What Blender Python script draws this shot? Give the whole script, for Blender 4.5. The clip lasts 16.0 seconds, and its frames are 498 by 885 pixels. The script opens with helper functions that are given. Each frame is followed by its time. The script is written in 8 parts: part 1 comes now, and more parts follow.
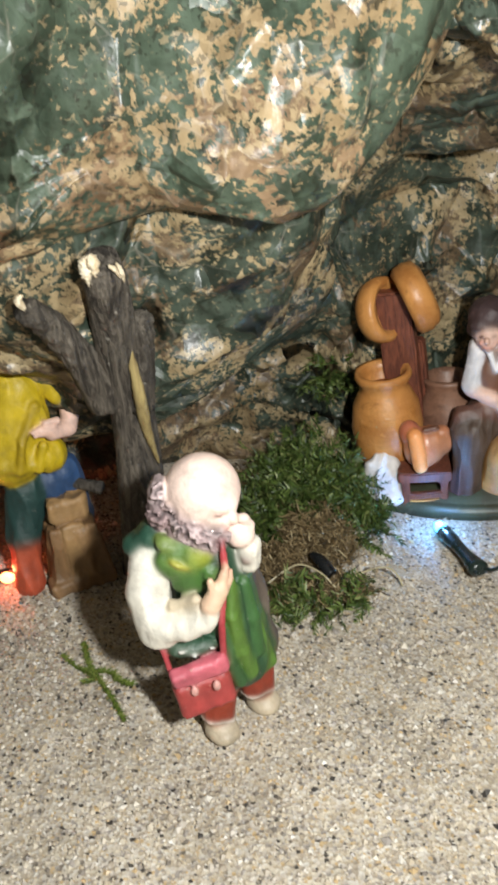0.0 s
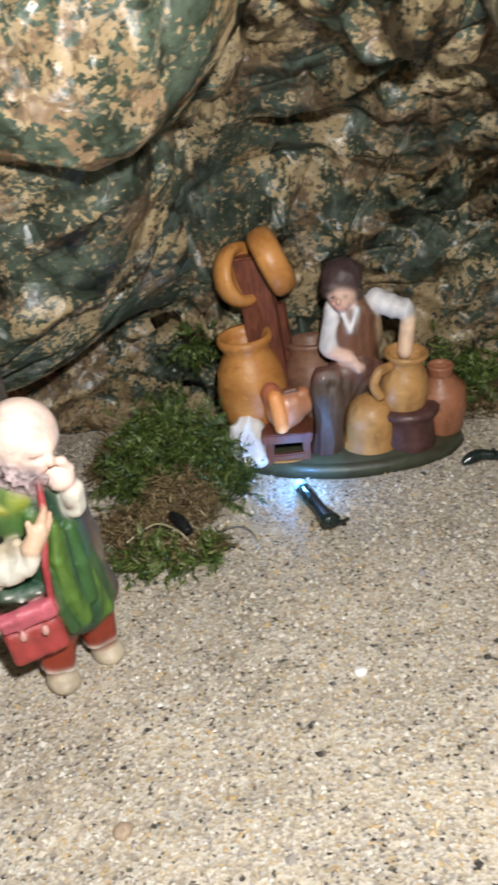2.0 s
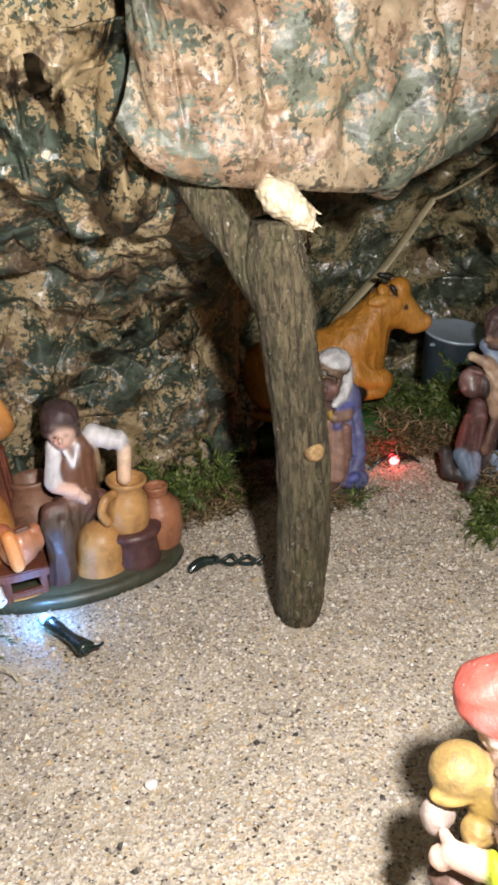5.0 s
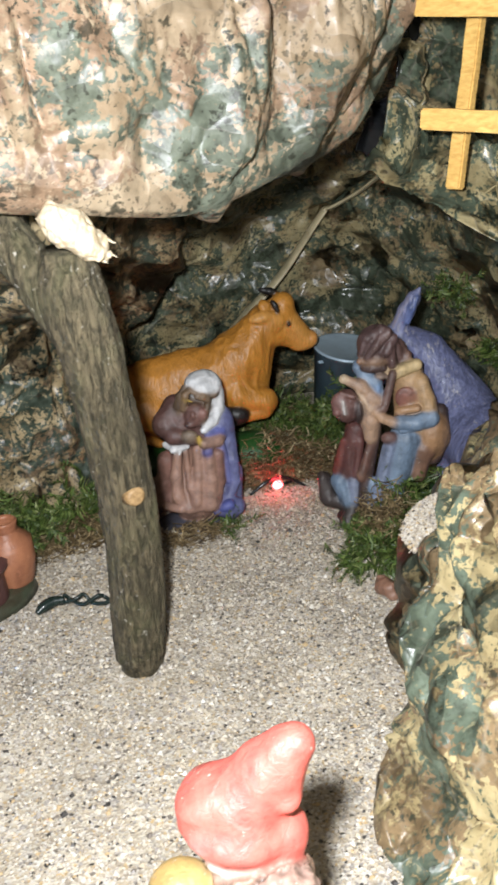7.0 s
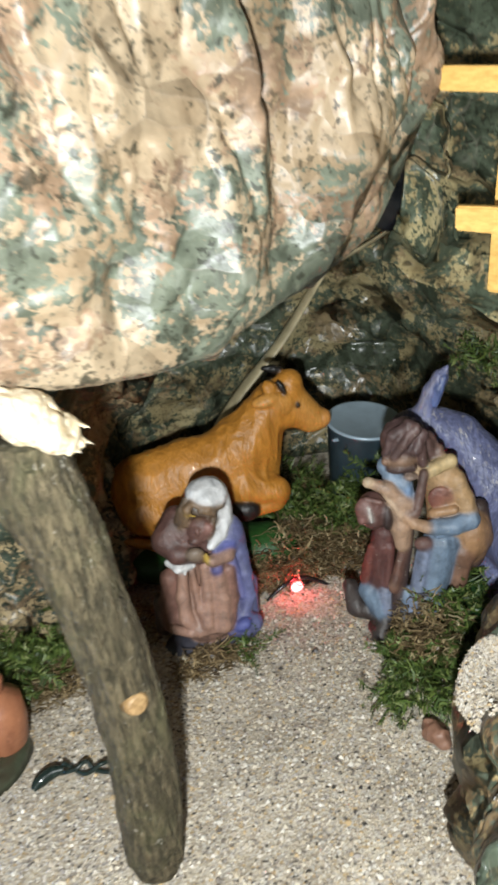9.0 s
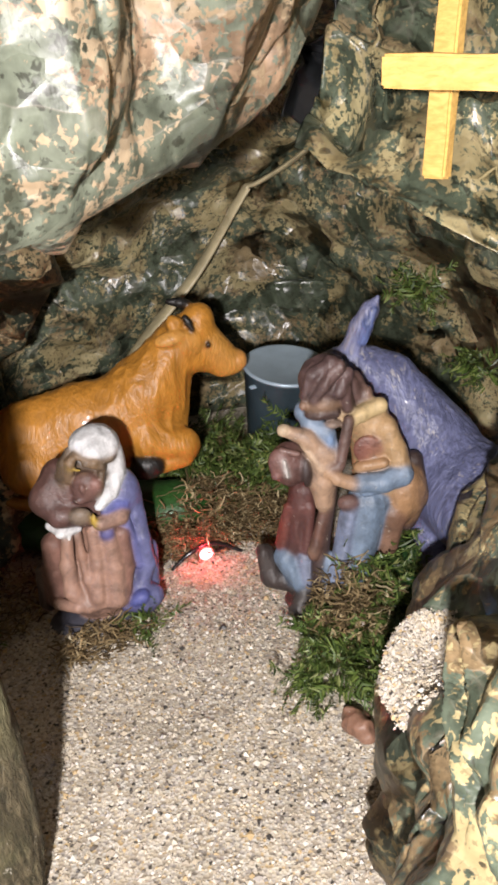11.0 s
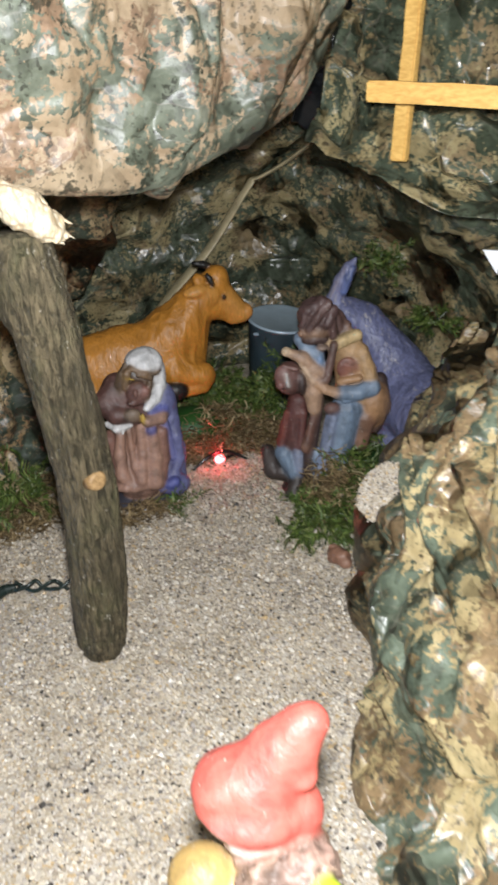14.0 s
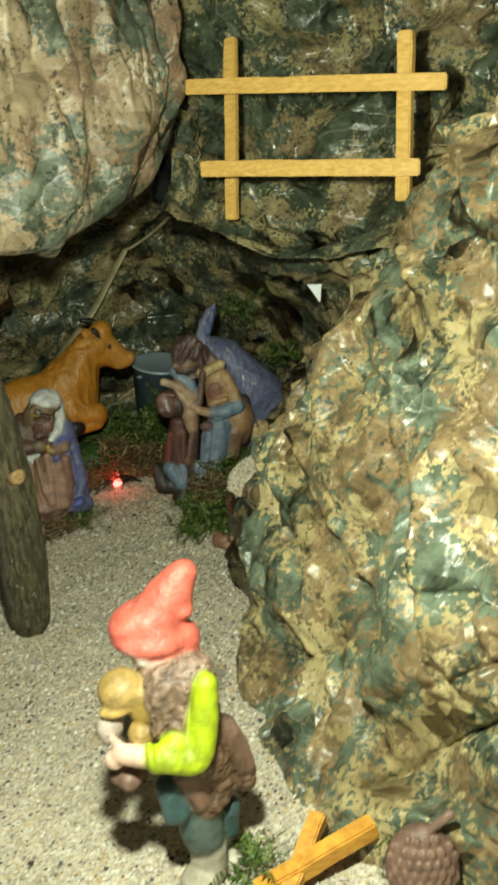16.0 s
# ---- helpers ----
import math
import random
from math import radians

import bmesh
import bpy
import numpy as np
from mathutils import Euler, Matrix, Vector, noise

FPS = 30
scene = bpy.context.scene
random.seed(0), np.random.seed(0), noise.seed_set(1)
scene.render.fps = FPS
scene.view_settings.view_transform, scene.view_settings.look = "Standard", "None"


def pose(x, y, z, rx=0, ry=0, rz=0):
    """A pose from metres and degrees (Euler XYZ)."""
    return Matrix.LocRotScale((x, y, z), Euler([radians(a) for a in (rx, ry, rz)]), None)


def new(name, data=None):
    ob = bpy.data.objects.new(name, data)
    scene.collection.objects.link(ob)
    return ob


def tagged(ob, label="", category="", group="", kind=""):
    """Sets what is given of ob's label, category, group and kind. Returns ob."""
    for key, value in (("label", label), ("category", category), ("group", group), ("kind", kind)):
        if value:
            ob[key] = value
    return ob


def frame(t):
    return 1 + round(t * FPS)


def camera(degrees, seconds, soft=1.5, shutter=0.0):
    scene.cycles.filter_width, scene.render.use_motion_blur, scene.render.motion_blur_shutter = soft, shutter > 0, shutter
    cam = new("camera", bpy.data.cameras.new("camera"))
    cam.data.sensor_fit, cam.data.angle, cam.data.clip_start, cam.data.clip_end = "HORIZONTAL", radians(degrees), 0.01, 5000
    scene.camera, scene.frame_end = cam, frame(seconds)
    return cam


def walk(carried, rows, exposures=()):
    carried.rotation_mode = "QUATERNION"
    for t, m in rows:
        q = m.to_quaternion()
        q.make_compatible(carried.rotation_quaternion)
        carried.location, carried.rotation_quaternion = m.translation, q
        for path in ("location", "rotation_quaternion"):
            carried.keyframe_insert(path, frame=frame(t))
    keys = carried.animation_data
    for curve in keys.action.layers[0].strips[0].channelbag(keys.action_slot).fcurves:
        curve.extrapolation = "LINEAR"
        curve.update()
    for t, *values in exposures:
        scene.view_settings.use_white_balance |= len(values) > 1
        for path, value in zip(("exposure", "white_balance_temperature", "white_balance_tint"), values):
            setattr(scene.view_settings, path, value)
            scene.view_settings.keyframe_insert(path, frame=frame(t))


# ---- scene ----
cam = camera(31.29, 16.0, soft=3.1, shutter=0.4)
PATH = [
    (0, 0.02033, 0.00387, 0.21348, 62.935, 5.682, -0.885),
    (0.5, 0.02643, 0.00026, 0.20339, 62.150, 5.446, -0.988),
    (1, 0.03123, 0.00089, 0.19818, 61.859, 6.013, -0.112),
    (1.5, 0.04148, -0.00597, 0.19446, 62.641, 6.004, -1.217),
    (2, 0.05613, -0.01050, 0.19575, 62.960, 5.671, -4.466),
    (2.5, 0.06423, -0.01395, 0.19768, 63.120, 5.107, -7.482),
    (3, 0.06448, -0.01577, 0.20312, 64.452, 4.591, -9.840),
    (3.5, 0.05448, -0.00911, 0.21248, 65.957, 4.799, -13.005),
    (4, 0.04707, -0.02029, 0.21769, 66.401, 4.463, -18.622),
    (4.5, 0.02932, -0.02258, 0.21745, 66.836, 3.865, -23.329),
    (5, 0.02045, -0.02560, 0.22036, 67.816, 3.457, -27.742),
    (7.5, 0.09295, -0.02714, 0.22563, 67.254, 3.397, -29.349),
    (8, 0.08193, -0.00655, 0.25614, 67.329, 5.471, -28.101),
    (8.5, 0.08260, -0.00155, 0.27694, 67.990, 7.132, -27.132),
    (9, 0.12264, 0.03986, 0.25576, 66.091, 6.891, -30.703),
    (9.5, 0.14391, 0.05669, 0.24572, 64.869, 8.641, -29.787),
    (10, 0.16075, 0.06454, 0.23268, 63.506, 7.738, -32.049),
    (12.5, 0.14703, 0.08053, 0.21606, 64.333, 4.063, -34.961),
    (13, 0.12240, 0.05466, 0.22828, 64.682, 4.510, -35.239),
    (13.5, 0.09006, 0.02399, 0.23349, 65.092, 3.866, -34.624),
    (14, 0.07084, -0.01567, 0.22754, 64.909, 3.239, -35.693),
    (14.5, 0.05924, -0.04910, 0.23225, 65.553, 2.827, -37.684),
    (15, 0.05282, -0.07640, 0.23905, 68.627, 3.746, -40.423),
    (15.5, 0.04049, -0.09499, 0.23721, 69.898, 5.111, -42.678),
    (16, 0.01581, -0.09972, 0.22844, 69.456, 5.810, -43.710),
]
walk(cam, [(t, pose(x, y, z, rx, ry, rz)) for t, x, y, z, rx, ry, rz in PATH],
     [(0.0, -0.28, 6500.0, 10.0), (1.5, -0.30, 6500.0, 12.0), (2.0, -0.37, 6520.0, 13.0), (2.5, -0.02, 6750.0, 17.0), (4.0, -0.16, 6850.0, 19.0), (5.0, -0.08, 6750.0, 18.0), (7.5, 0.27, 6100.0, 10.0), (8.5, 0.22, 6250.0, 6.0), (9.0, 0.38, 6250.0, 8.0), (9.5, 0.46, 6300.0, 11.0), (10.0, 0.75, 6500.0, 19.0), (12.5, 0.55, 6750.0, 19.0), (13.0, 0.3, 6800.0, 18.0), (13.5, 0.25, 6600.0, 17.0), (14.1, -0.05, 6250.0, 12.0), (14.5, -0.32, 6250.0, 6.0), (15.0, -0.25, 6700.0, -1.0), (15.5, -0.46, 7250.0, -4.0), (16.0, -0.56, 7600.0, -15.0)])

# ---- light: a phone torch held beside the lens in a dark room ----
world = bpy.data.worlds.new("world")
scene.world = world
world.use_nodes = True
world.node_tree.nodes["Background"].inputs["Color"].default_value = (0.05, 0.045, 0.04, 1)
world.node_tree.nodes["Background"].inputs["Strength"].default_value = 0.3

torch_data = bpy.data.lights.new("torch", "POINT")
torch_data.energy, torch_data.shadow_soft_size, torch_data.color = 7.9, 0.007, (0.95, 0.96, 0.93)
torch = new("torch", torch_data)
torch.location = (0.080, -0.004, 0.238)


def small_lamp(name, x, y, z, colour, watts):
    data = bpy.data.lights.new(name, "POINT")
    data.energy, data.shadow_soft_size, data.color = watts, 0.0015, colour
    new(name, data).location = (x, y, z)


small_lamp("blue_glow", 0.0842, 0.3195, 0.0125, (0.12, 0.42, 1.0), 0.052)
small_lamp("red_glow", 0.3125, 0.3715, 0.010, (1.0, 0.04, 0.05), 0.013)
small_lamp("orange_glow", -0.0950, 0.3100, 0.010, (1.0, 0.13, 0.05), 0.022)


# ---- materials ----
class Nodes:
    """A small wrapper to write node trees in few lines."""

    def __init__(self, name):
        self.material = bpy.data.materials.new(name)
        self.material.use_nodes = True
        self.tree = self.material.node_tree
        self.shader = self.tree.nodes["Principled BSDF"]
        self.place = self.add("ShaderNodeTexCoord").outputs["Object"]

    def add(self, kind, **settings):
        node = self.tree.nodes.new(kind)
        for key, value in settings.items():
            if isinstance(value, bpy.types.NodeSocket):
                self.tree.links.new(value, node.inputs[key.replace("_", " ")])
            else:
                node.inputs[key.replace("_", " ")].default_value = value
        return node

    def link(self, a, node, key):
        self.tree.links.new(a, node.inputs[key])

    def moved(self, shift=(0, 0, 0), scale=(1, 1, 1)):
        return self.add("ShaderNodeMapping", Vector=self.place, Location=shift, Scale=scale).outputs["Vector"]

    def noise(self, scale, detail=4.0, rough=0.55, distort=0.0, at=None):
        return self.add("ShaderNodeTexNoise", Vector=at or self.place, Scale=scale, Detail=detail, Roughness=rough, Distortion=distort).outputs["Fac"]

    def cells(self, scale, at=None):
        return self.add("ShaderNodeTexVoronoi", Vector=at or self.place, Scale=scale)

    def calc(self, how, a, b=0.0):
        node = self.tree.nodes.new("ShaderNodeMath")
        node.operation = how
        for i, v in enumerate((a, b)):
            if isinstance(v, bpy.types.NodeSocket):
                self.tree.links.new(v, node.inputs[i])
            else:
                node.inputs[i].default_value = v
        return node.outputs[0]

    def step(self, value, low, high, a=0.0, b=1.0):
        return self.add("ShaderNodeMapRange", Value=value, From_Min=low, From_Max=high, To_Min=a, To_Max=b).outputs["Result"]

    def mix(self, fac, a, b):
        node = self.tree.nodes.new("ShaderNodeMix")
        node.data_type = "RGBA"
        for key, v in (("Factor", fac), ("A", a), ("B", b)):
            sock = [s for s in node.inputs if s.name == key and (s.type == "RGBA" or (key == "Factor" and s.type == "VALUE"))][0]
            if isinstance(v, bpy.types.NodeSocket):
                self.tree.links.new(v, sock)
            else:
                sock.default_value = v if key == "Factor" else (*v[:3], 1.0)
        return [s for s in node.outputs if s.type == "RGBA"][0]

    def ramp(self, value, stops, hard=False):
        node = self.tree.nodes.new("ShaderNodeValToRGB")
        node.color_ramp.interpolation = "CONSTANT" if hard else "LINEAR"
        els = node.color_ramp.elements
        while len(els) < len(stops):
            els.new(0.5)
        for el, (p, c) in zip(els, stops):
            el.position, el.color = p, (*c, 1.0)
        self.tree.links.new(value, node.inputs["Fac"])
        return node.outputs["Color"]

    def bump(self, height, strength, distance, under=None):
        node = self.add("ShaderNodeBump", Height=height, Strength=strength, Distance=distance)
        if under is not None:
            self.link(under, node, "Normal")
        return node.outputs["Normal"]

    def done(self, colour=None, rough=0.5, normal=None, spec=0.5, coat=0.0):
        for key, v in (("Base Color", colour), ("Roughness", rough), ("Normal", normal), ("Specular IOR Level", spec), ("Coat Weight", coat)):
            if v is None:
                continue
            if isinstance(v, bpy.types.NodeSocket):
                self.link(v, self.shader, key)
            else:
                self.shader.inputs[key].default_value = (*v, 1.0) if isinstance(v, tuple) else v
        return self.material


def rock_paper(name, pale, brown, green, dark, green_at=0.52, brown_at=0.54, gloss=0.36, size=1.0, seed=0.0, speck=1.0, crisp=1.0):
    """Printed crumpled scenery paper: patches of green and brown on beige, with leaf-like speckles."""
    n = Nodes(name)
    at = n.moved((seed, seed * 1.7, -seed), (size, size, size))
    at2 = n.moved((seed + 3.1, 1.3, 2.2), (size, size, size * 1.3))
    leaf = n.calc("SUBTRACT", n.noise(470, 2, 0.6, 0.5, at), 0.5)
    blob = n.calc("SUBTRACT", n.cells(300, at2).outputs["Distance"], 0.42)
    jag = n.calc("ADD", n.calc("MULTIPLY", leaf, 0.60), n.calc("MULTIPLY", blob, 0.10))
    a = n.calc("ADD", n.noise(38, 3, 0.5, 0.8, at), jag)
    b = n.calc("ADD", n.noise(34, 3, 0.55, 0.6, at2), n.calc("MULTIPLY", jag, 0.9))
    c = n.calc("ADD", n.noise(85, 3, 0.6, 0.6, n.moved((seed - 5, 4, 1))), jag)
    wash = n.noise(26, 5, 0.65, 0.3, n.moved((7, seed, 2)))
    pale2 = tuple(v * w for v, w in zip(pale, (0.62, 0.56, 0.50)))
    col = n.mix(n.step(wash, 0.34, 0.66), pale, pale2)
    brown2 = tuple(v * 1.7 for v in brown)
    earth = n.mix(n.step(n.noise(120, 4, 0.6, 0.4, at2), 0.40, 0.62), brown, brown2)
    col = n.mix(n.step(b, brown_at, brown_at + 0.05), col, earth)
    green2 = tuple(v * 1.9 + 0.012 for v in green)
    tone = n.mix(n.step(n.noise(95, 4, 0.6, 0.5, at), 0.40, 0.62), green, green2)
    col = n.mix(n.step(a, green_at, green_at + 0.03), col, tone)
    specks = n.calc("MULTIPLY", n.step(n.noise(640, 2, 0.5, 0.2, at), 0.575, 0.61), n.step(n.noise(52, 2, 0.5, 0.0, at2), 0.42, 0.50))
    col = n.mix(n.calc("MULTIPLY", specks, 0.8 * speck), col, dark)
    col = n.mix(n.calc("MULTIPLY", n.step(c, 0.67, 0.71), 0.8), col, dark)
    light = n.calc("MULTIPLY", n.step(n.noise(430, 2, 0.5, 0.6, at2), 0.62, 0.66), n.step(n.noise(48, 2, 0.5, 0.0, at), 0.50, 0.56))
    col = n.mix(n.calc("MULTIPLY", light, 0.7 * speck), col, pale)
    grime = n.step(n.noise(150, 5, 0.7), 0.3, 0.75, 0.78, 1.12)
    shade = n.add("ShaderNodeHueSaturation", Color=col, Value=grime).outputs["Color"]
    warp = n.add("ShaderNodeTexNoise", Vector=n.place, Scale=38.0, Detail=2.0).outputs["Color"]
    bent = n.add("ShaderNodeMix")
    bent.data_type = "RGBA"
    bent.inputs[0].default_value = 0.022
    n.link(n.place, bent, 6)
    n.link(warp, bent, 7)
    leaning = n.add("ShaderNodeNewGeometry").outputs["Normal"]
    edges = []
    for scale, tilt, long in ((26.0, 0.75, (1.0, 1.0, 0.62)), (62.0, 0.75, (0.62, 0.62, 1.0)), (150.0, 0.42, (1.0, 1.0, 0.8))):
        at3 = n.add("ShaderNodeMapping", Vector=bent.outputs[2], Rotation=(0.5 + seed, 0.4, 0.7 * seed), Scale=long).outputs["Vector"]
        tone3 = n.add("ShaderNodeTexVoronoi", Vector=at3, Scale=scale).outputs["Color"]
        off = n.tree.nodes.new("ShaderNodeVectorMath")
        off.operation = "MULTIPLY_ADD"
        n.link(tone3, off, 0)
        off.inputs[1].default_value = (tilt * crisp,) * 3
        off.inputs[2].default_value = (-0.5 * tilt * crisp,) * 3
        total = n.tree.nodes.new("ShaderNodeVectorMath")
        total.operation = "ADD"
        n.link(leaning, total, 0)
        n.link(off.outputs[0], total, 1)
        leaning = total.outputs[0]
        rim = n.add("ShaderNodeTexVoronoi", Vector=at3, Scale=scale)
        rim.feature = "DISTANCE_TO_EDGE"
        edges.append(n.step(rim.outputs["Distance"], 0.0, 0.022, 1.0, 0.0))
    unit = n.tree.nodes.new("ShaderNodeVectorMath")
    unit.operation = "NORMALIZE"
    n.link(leaning, unit, 0)
    worn = n.calc("MULTIPLY", n.calc("MAXIMUM", edges[0], edges[1]), n.step(n.noise(60, 3, 0.6), 0.46, 0.62, 0.0, 0.34))
    shade = n.mix(worn, shade, tuple(0.4 * v + 0.15 for v in pale))
    soft = n.bump(n.noise(130, 3, 0.55, 0.3), 0.22, 0.0022, unit.outputs[0])
    fine = n.bump(n.noise(900, 2, 0.5, 0.0, n.moved((0, 0, 0), (1, 1, 0.25))), 0.12, 0.0005, soft)
    return n.done(shade, n.step(n.noise(55, 4, 0.6), 0.3, 0.7, gloss - 0.06, gloss + 0.16), fine, 0.45)


PALE, BROWN, GREEN, DARK = (0.42, 0.335, 0.195), (0.112, 0.078, 0.046), (0.031, 0.043, 0.030), (0.024, 0.025, 0.017)
paper_wall = rock_paper("camouflage_paper", PALE, BROWN, GREEN, DARK, 0.49, 0.50, 0.36, 0.95, 0.0, 0.8, 1.0)
paper_bulge = rock_paper("green_camouflage_paper", (0.40, 0.305, 0.175), (0.16, 0.105, 0.06), (0.036, 0.052, 0.034), DARK, 0.475, 0.52, 0.36, 0.84, 0.6, 0.7, 0.95)
paper_roof = rock_paper("roof_paper", (0.37, 0.292, 0.196), (0.165, 0.110, 0.070), (0.070, 0.080, 0.058), DARK, 0.53, 0.49, 0.42, 0.90, 2.0, 0.75, 0.75)
paper_rock = rock_paper("yellow_rock_paper", (0.44, 0.365, 0.195), (0.150, 0.104, 0.055), (0.062, 0.078, 0.054), (0.036, 0.036, 0.023), 0.53, 0.455, 0.33, 0.85, 5.0, 0.5, 1.15)
paper_cave = rock_paper("cave_paper", (0.36, 0.31, 0.17), (0.16, 0.12, 0.066), (0.042, 0.053, 0.034), DARK, 0.485, 0.50, 0.28, 0.95, 8.0, 0.8, 1.0)


def sand_material():
    n = Nodes("sand")
    flat = n.moved((0, 0, 0), (1, 1, 0.3))
    cell = n.cells(900, flat)
    hue = n.add("ShaderNodeSeparateColor", Color=cell.outputs["Color"]).outputs["Red"]
    col = n.ramp(hue, GRAINS, True)
    col = n.mix(n.step(n.noise(38, 4, 0.6), 0.45, 0.7, 0, 0.30), col, (0.42, 0.365, 0.27))
    big = n.step(n.noise(30, 6, 0.72), 0.32, 0.68, 0.70, 1.16)
    col = n.add("ShaderNodeHueSaturation", Color=col, Value=big).outputs["Color"]
    normal = n.bump(cell.outputs["Distance"], 0.6, 0.0006)
    return n.done(col, 0.62, normal, 0.4)


GRAINS = [(0.0, (0.46, 0.39, 0.29)), (0.18, (0.56, 0.50, 0.40)), (0.38, (0.37, 0.315, 0.245)), (0.54, (0.50, 0.45, 0.385)), (0.70, (0.60, 0.565, 0.50)),
          (0.80, (0.31, 0.28, 0.25)), (0.88, (0.48, 0.35, 0.19)), (0.93, (0.17, 0.145, 0.12)), (0.965, (0.045, 0.040, 0.036))]
sand_mat = sand_material()


def grain_material():
    n = Nodes("sand_grain")
    col = n.ramp(n.add("ShaderNodeNewGeometry").outputs["Random Per Island"], GRAINS, True)
    return n.done(col, 0.42, n.bump(n.noise(1500, 2), 0.3, 0.0003), 0.5)


grain_mat = grain_material()


def bark_material(name, base, dark, pale, scale=1.0, long=0.34, lean=(0.0, 0.0)):
    """Fibres run along a trunk that leans by the two angles."""
    n = Nodes(name)
    upright = n.add("ShaderNodeMapping", Vector=n.place, Rotation=(radians(lean[0]), radians(lean[1]), 0.0)).outputs["Vector"]
    along = n.add("ShaderNodeMapping", Vector=upright, Scale=(1.0, 1.0, long)).outputs["Vector"]
    ridges = n.noise(330 * scale, 5, 0.68, 0.5, along)
    blot = n.noise(48, 5, 0.65, 0.4)
    col = n.mix(n.step(ridges, 0.40, 0.60), dark, base)
    col = n.mix(n.step(blot, 0.50, 0.68, 0, 0.4), col, pale)
    col = n.mix(n.step(n.noise(36, 4, 0.6, 0.0, n.moved((4, 4, 4))), 0.50, 0.66, 0, 0.55), col, dark)
    col = n.mix(n.step(n.noise(420, 3, 0.6, 0.3, n.moved((2, 2, 2), (1, 1, 0.7))), 0.66, 0.72, 0, 0.75), col, (0.46, 0.43, 0.37))
    rough = n.bump(ridges, 1.0, 0.0034)
    return n.done(col, 0.66, n.bump(n.noise(1100, 3), 0.4, 0.0005, rough), 0.35)


bark = bark_material("olive_bark", (0.170, 0.138, 0.082), (0.042, 0.036, 0.021), (0.125, 0.130, 0.058), 1.7, 0.20, (-6.8, 4.0))
old_bark = bark_material("grey_bark", (0.175, 0.150, 0.120), (0.040, 0.034, 0.028), (0.27, 0.24, 0.195), 1.25, 0.07, (-22.0, -4.4))


def raw_wood(name, base, dark, scale=(1, 1, 0.1)):
    n = Nodes(name)
    grain = n.noise(700, 4, 0.6, 0.5, n.moved((0, 0, 0), scale))
    col = n.mix(n.step(grain, 0.35, 0.68), base, dark)
    col = n.mix(n.step(n.noise(90, 4, 0.6), 0.5, 0.72, 0, 0.35), col, dark)
    return n.done(col, 0.5, n.bump(grain, 0.4, 0.0005), 0.4)


broken_wood = raw_wood("broken_wood", (0.76, 0.69, 0.54), (0.52, 0.39, 0.22))
knot_wood = raw_wood("knot_wood", (0.36, 0.235, 0.11), (0.20, 0.12, 0.05))
yellow_wood = raw_wood("split_wood", (0.42, 0.33, 0.14), (0.22, 0.16, 0.07))
stick_wood = raw_wood("varnished_stick", (0.66, 0.42, 0.13), (0.47, 0.27, 0.07), (1, 0.12, 1))
orange_wood = raw_wood("orange_stick", (0.62, 0.33, 0.06), (0.40, 0.17, 0.03), (0.3, 0.3, 1))


def painted(name, rough=0.44, coat=0.08, wear=0.6, relief=0.28):
    """Hand-painted cast resin: the colours come with the mesh."""
    n = Nodes(name)
    col = n.add("ShaderNodeAttribute")
    col.attribute_name = "paint"
    tone = n.step(n.noise(160, 5, 0.65, 0.4), 0.28, 0.74, 1.0 - 0.4 * wear, 1.0 + 0.2 * wear)
    out = n.add("ShaderNodeHueSaturation", Color=col.outputs["Color"], Value=tone).outputs["Color"]
    stain = n.add("ShaderNodeHueSaturation", Color=out, Value=0.42, Saturation=0.9).outputs["Color"]
    out = n.mix(n.step(n.noise(115, 5, 0.7, 0.6, n.moved((3, 1, 2))), 0.50, 0.72, 0.0, 0.75 * wear), out, stain)
    chips = n.step(n.noise(420, 3, 0.7), 0.69, 0.73, 0.0, 0.7 * wear)
    out = n.mix(chips, out, (0.55, 0.50, 0.42))
    normal = n.bump(n.noise(420, 4, 0.6, 0.6), relief, 0.0012)
    return n.done(out, n.step(n.noise(70, 3), 0.3, 0.7, rough - 0.08, rough + 0.12), normal, 0.5, coat)


def furred(name, depth=0.35, low=0.80, high=1.10, strokes=0.0):
    """Moulded plastic with short combed hair."""
    n = Nodes(name)
    col = n.add("ShaderNodeAttribute")
    col.attribute_name = "paint"
    bend = n.add("ShaderNodeTexNoise", Vector=n.place, Scale=35.0, Detail=1.0).outputs["Color"]
    at = n.add("ShaderNodeMix")
    at.data_type = "RGBA"
    at.inputs[0].default_value = 0.02
    n.link(n.moved((0, 0, 0), (1, 1, 0.34)), at, 6)
    n.link(bend, at, 7)
    hair = n.noise(640, 2, 0.5, 0.3, at.outputs[2])
    tone = n.calc("MULTIPLY", n.step(hair, 0.3, 0.7, low, high), n.step(n.noise(60, 4, 0.6), 0.3, 0.7, 0.82, 1.12))
    out = n.add("ShaderNodeHueSaturation", Color=col.outputs["Color"], Value=tone).outputs["Color"]
    if strokes:
        dry = n.calc("MULTIPLY", n.step(n.noise(520, 2, 0.5, 0.3, at.outputs[2]), 0.60, 0.68), n.step(n.noise(70, 3, 0.6), 0.45, 0.60, 0.0, strokes))
        out = n.mix(dry, out, (0.36, 0.33, 0.31))
    return n.done(out, 0.46, n.bump(hair, depth, 0.0014), 0.45, 0.05)


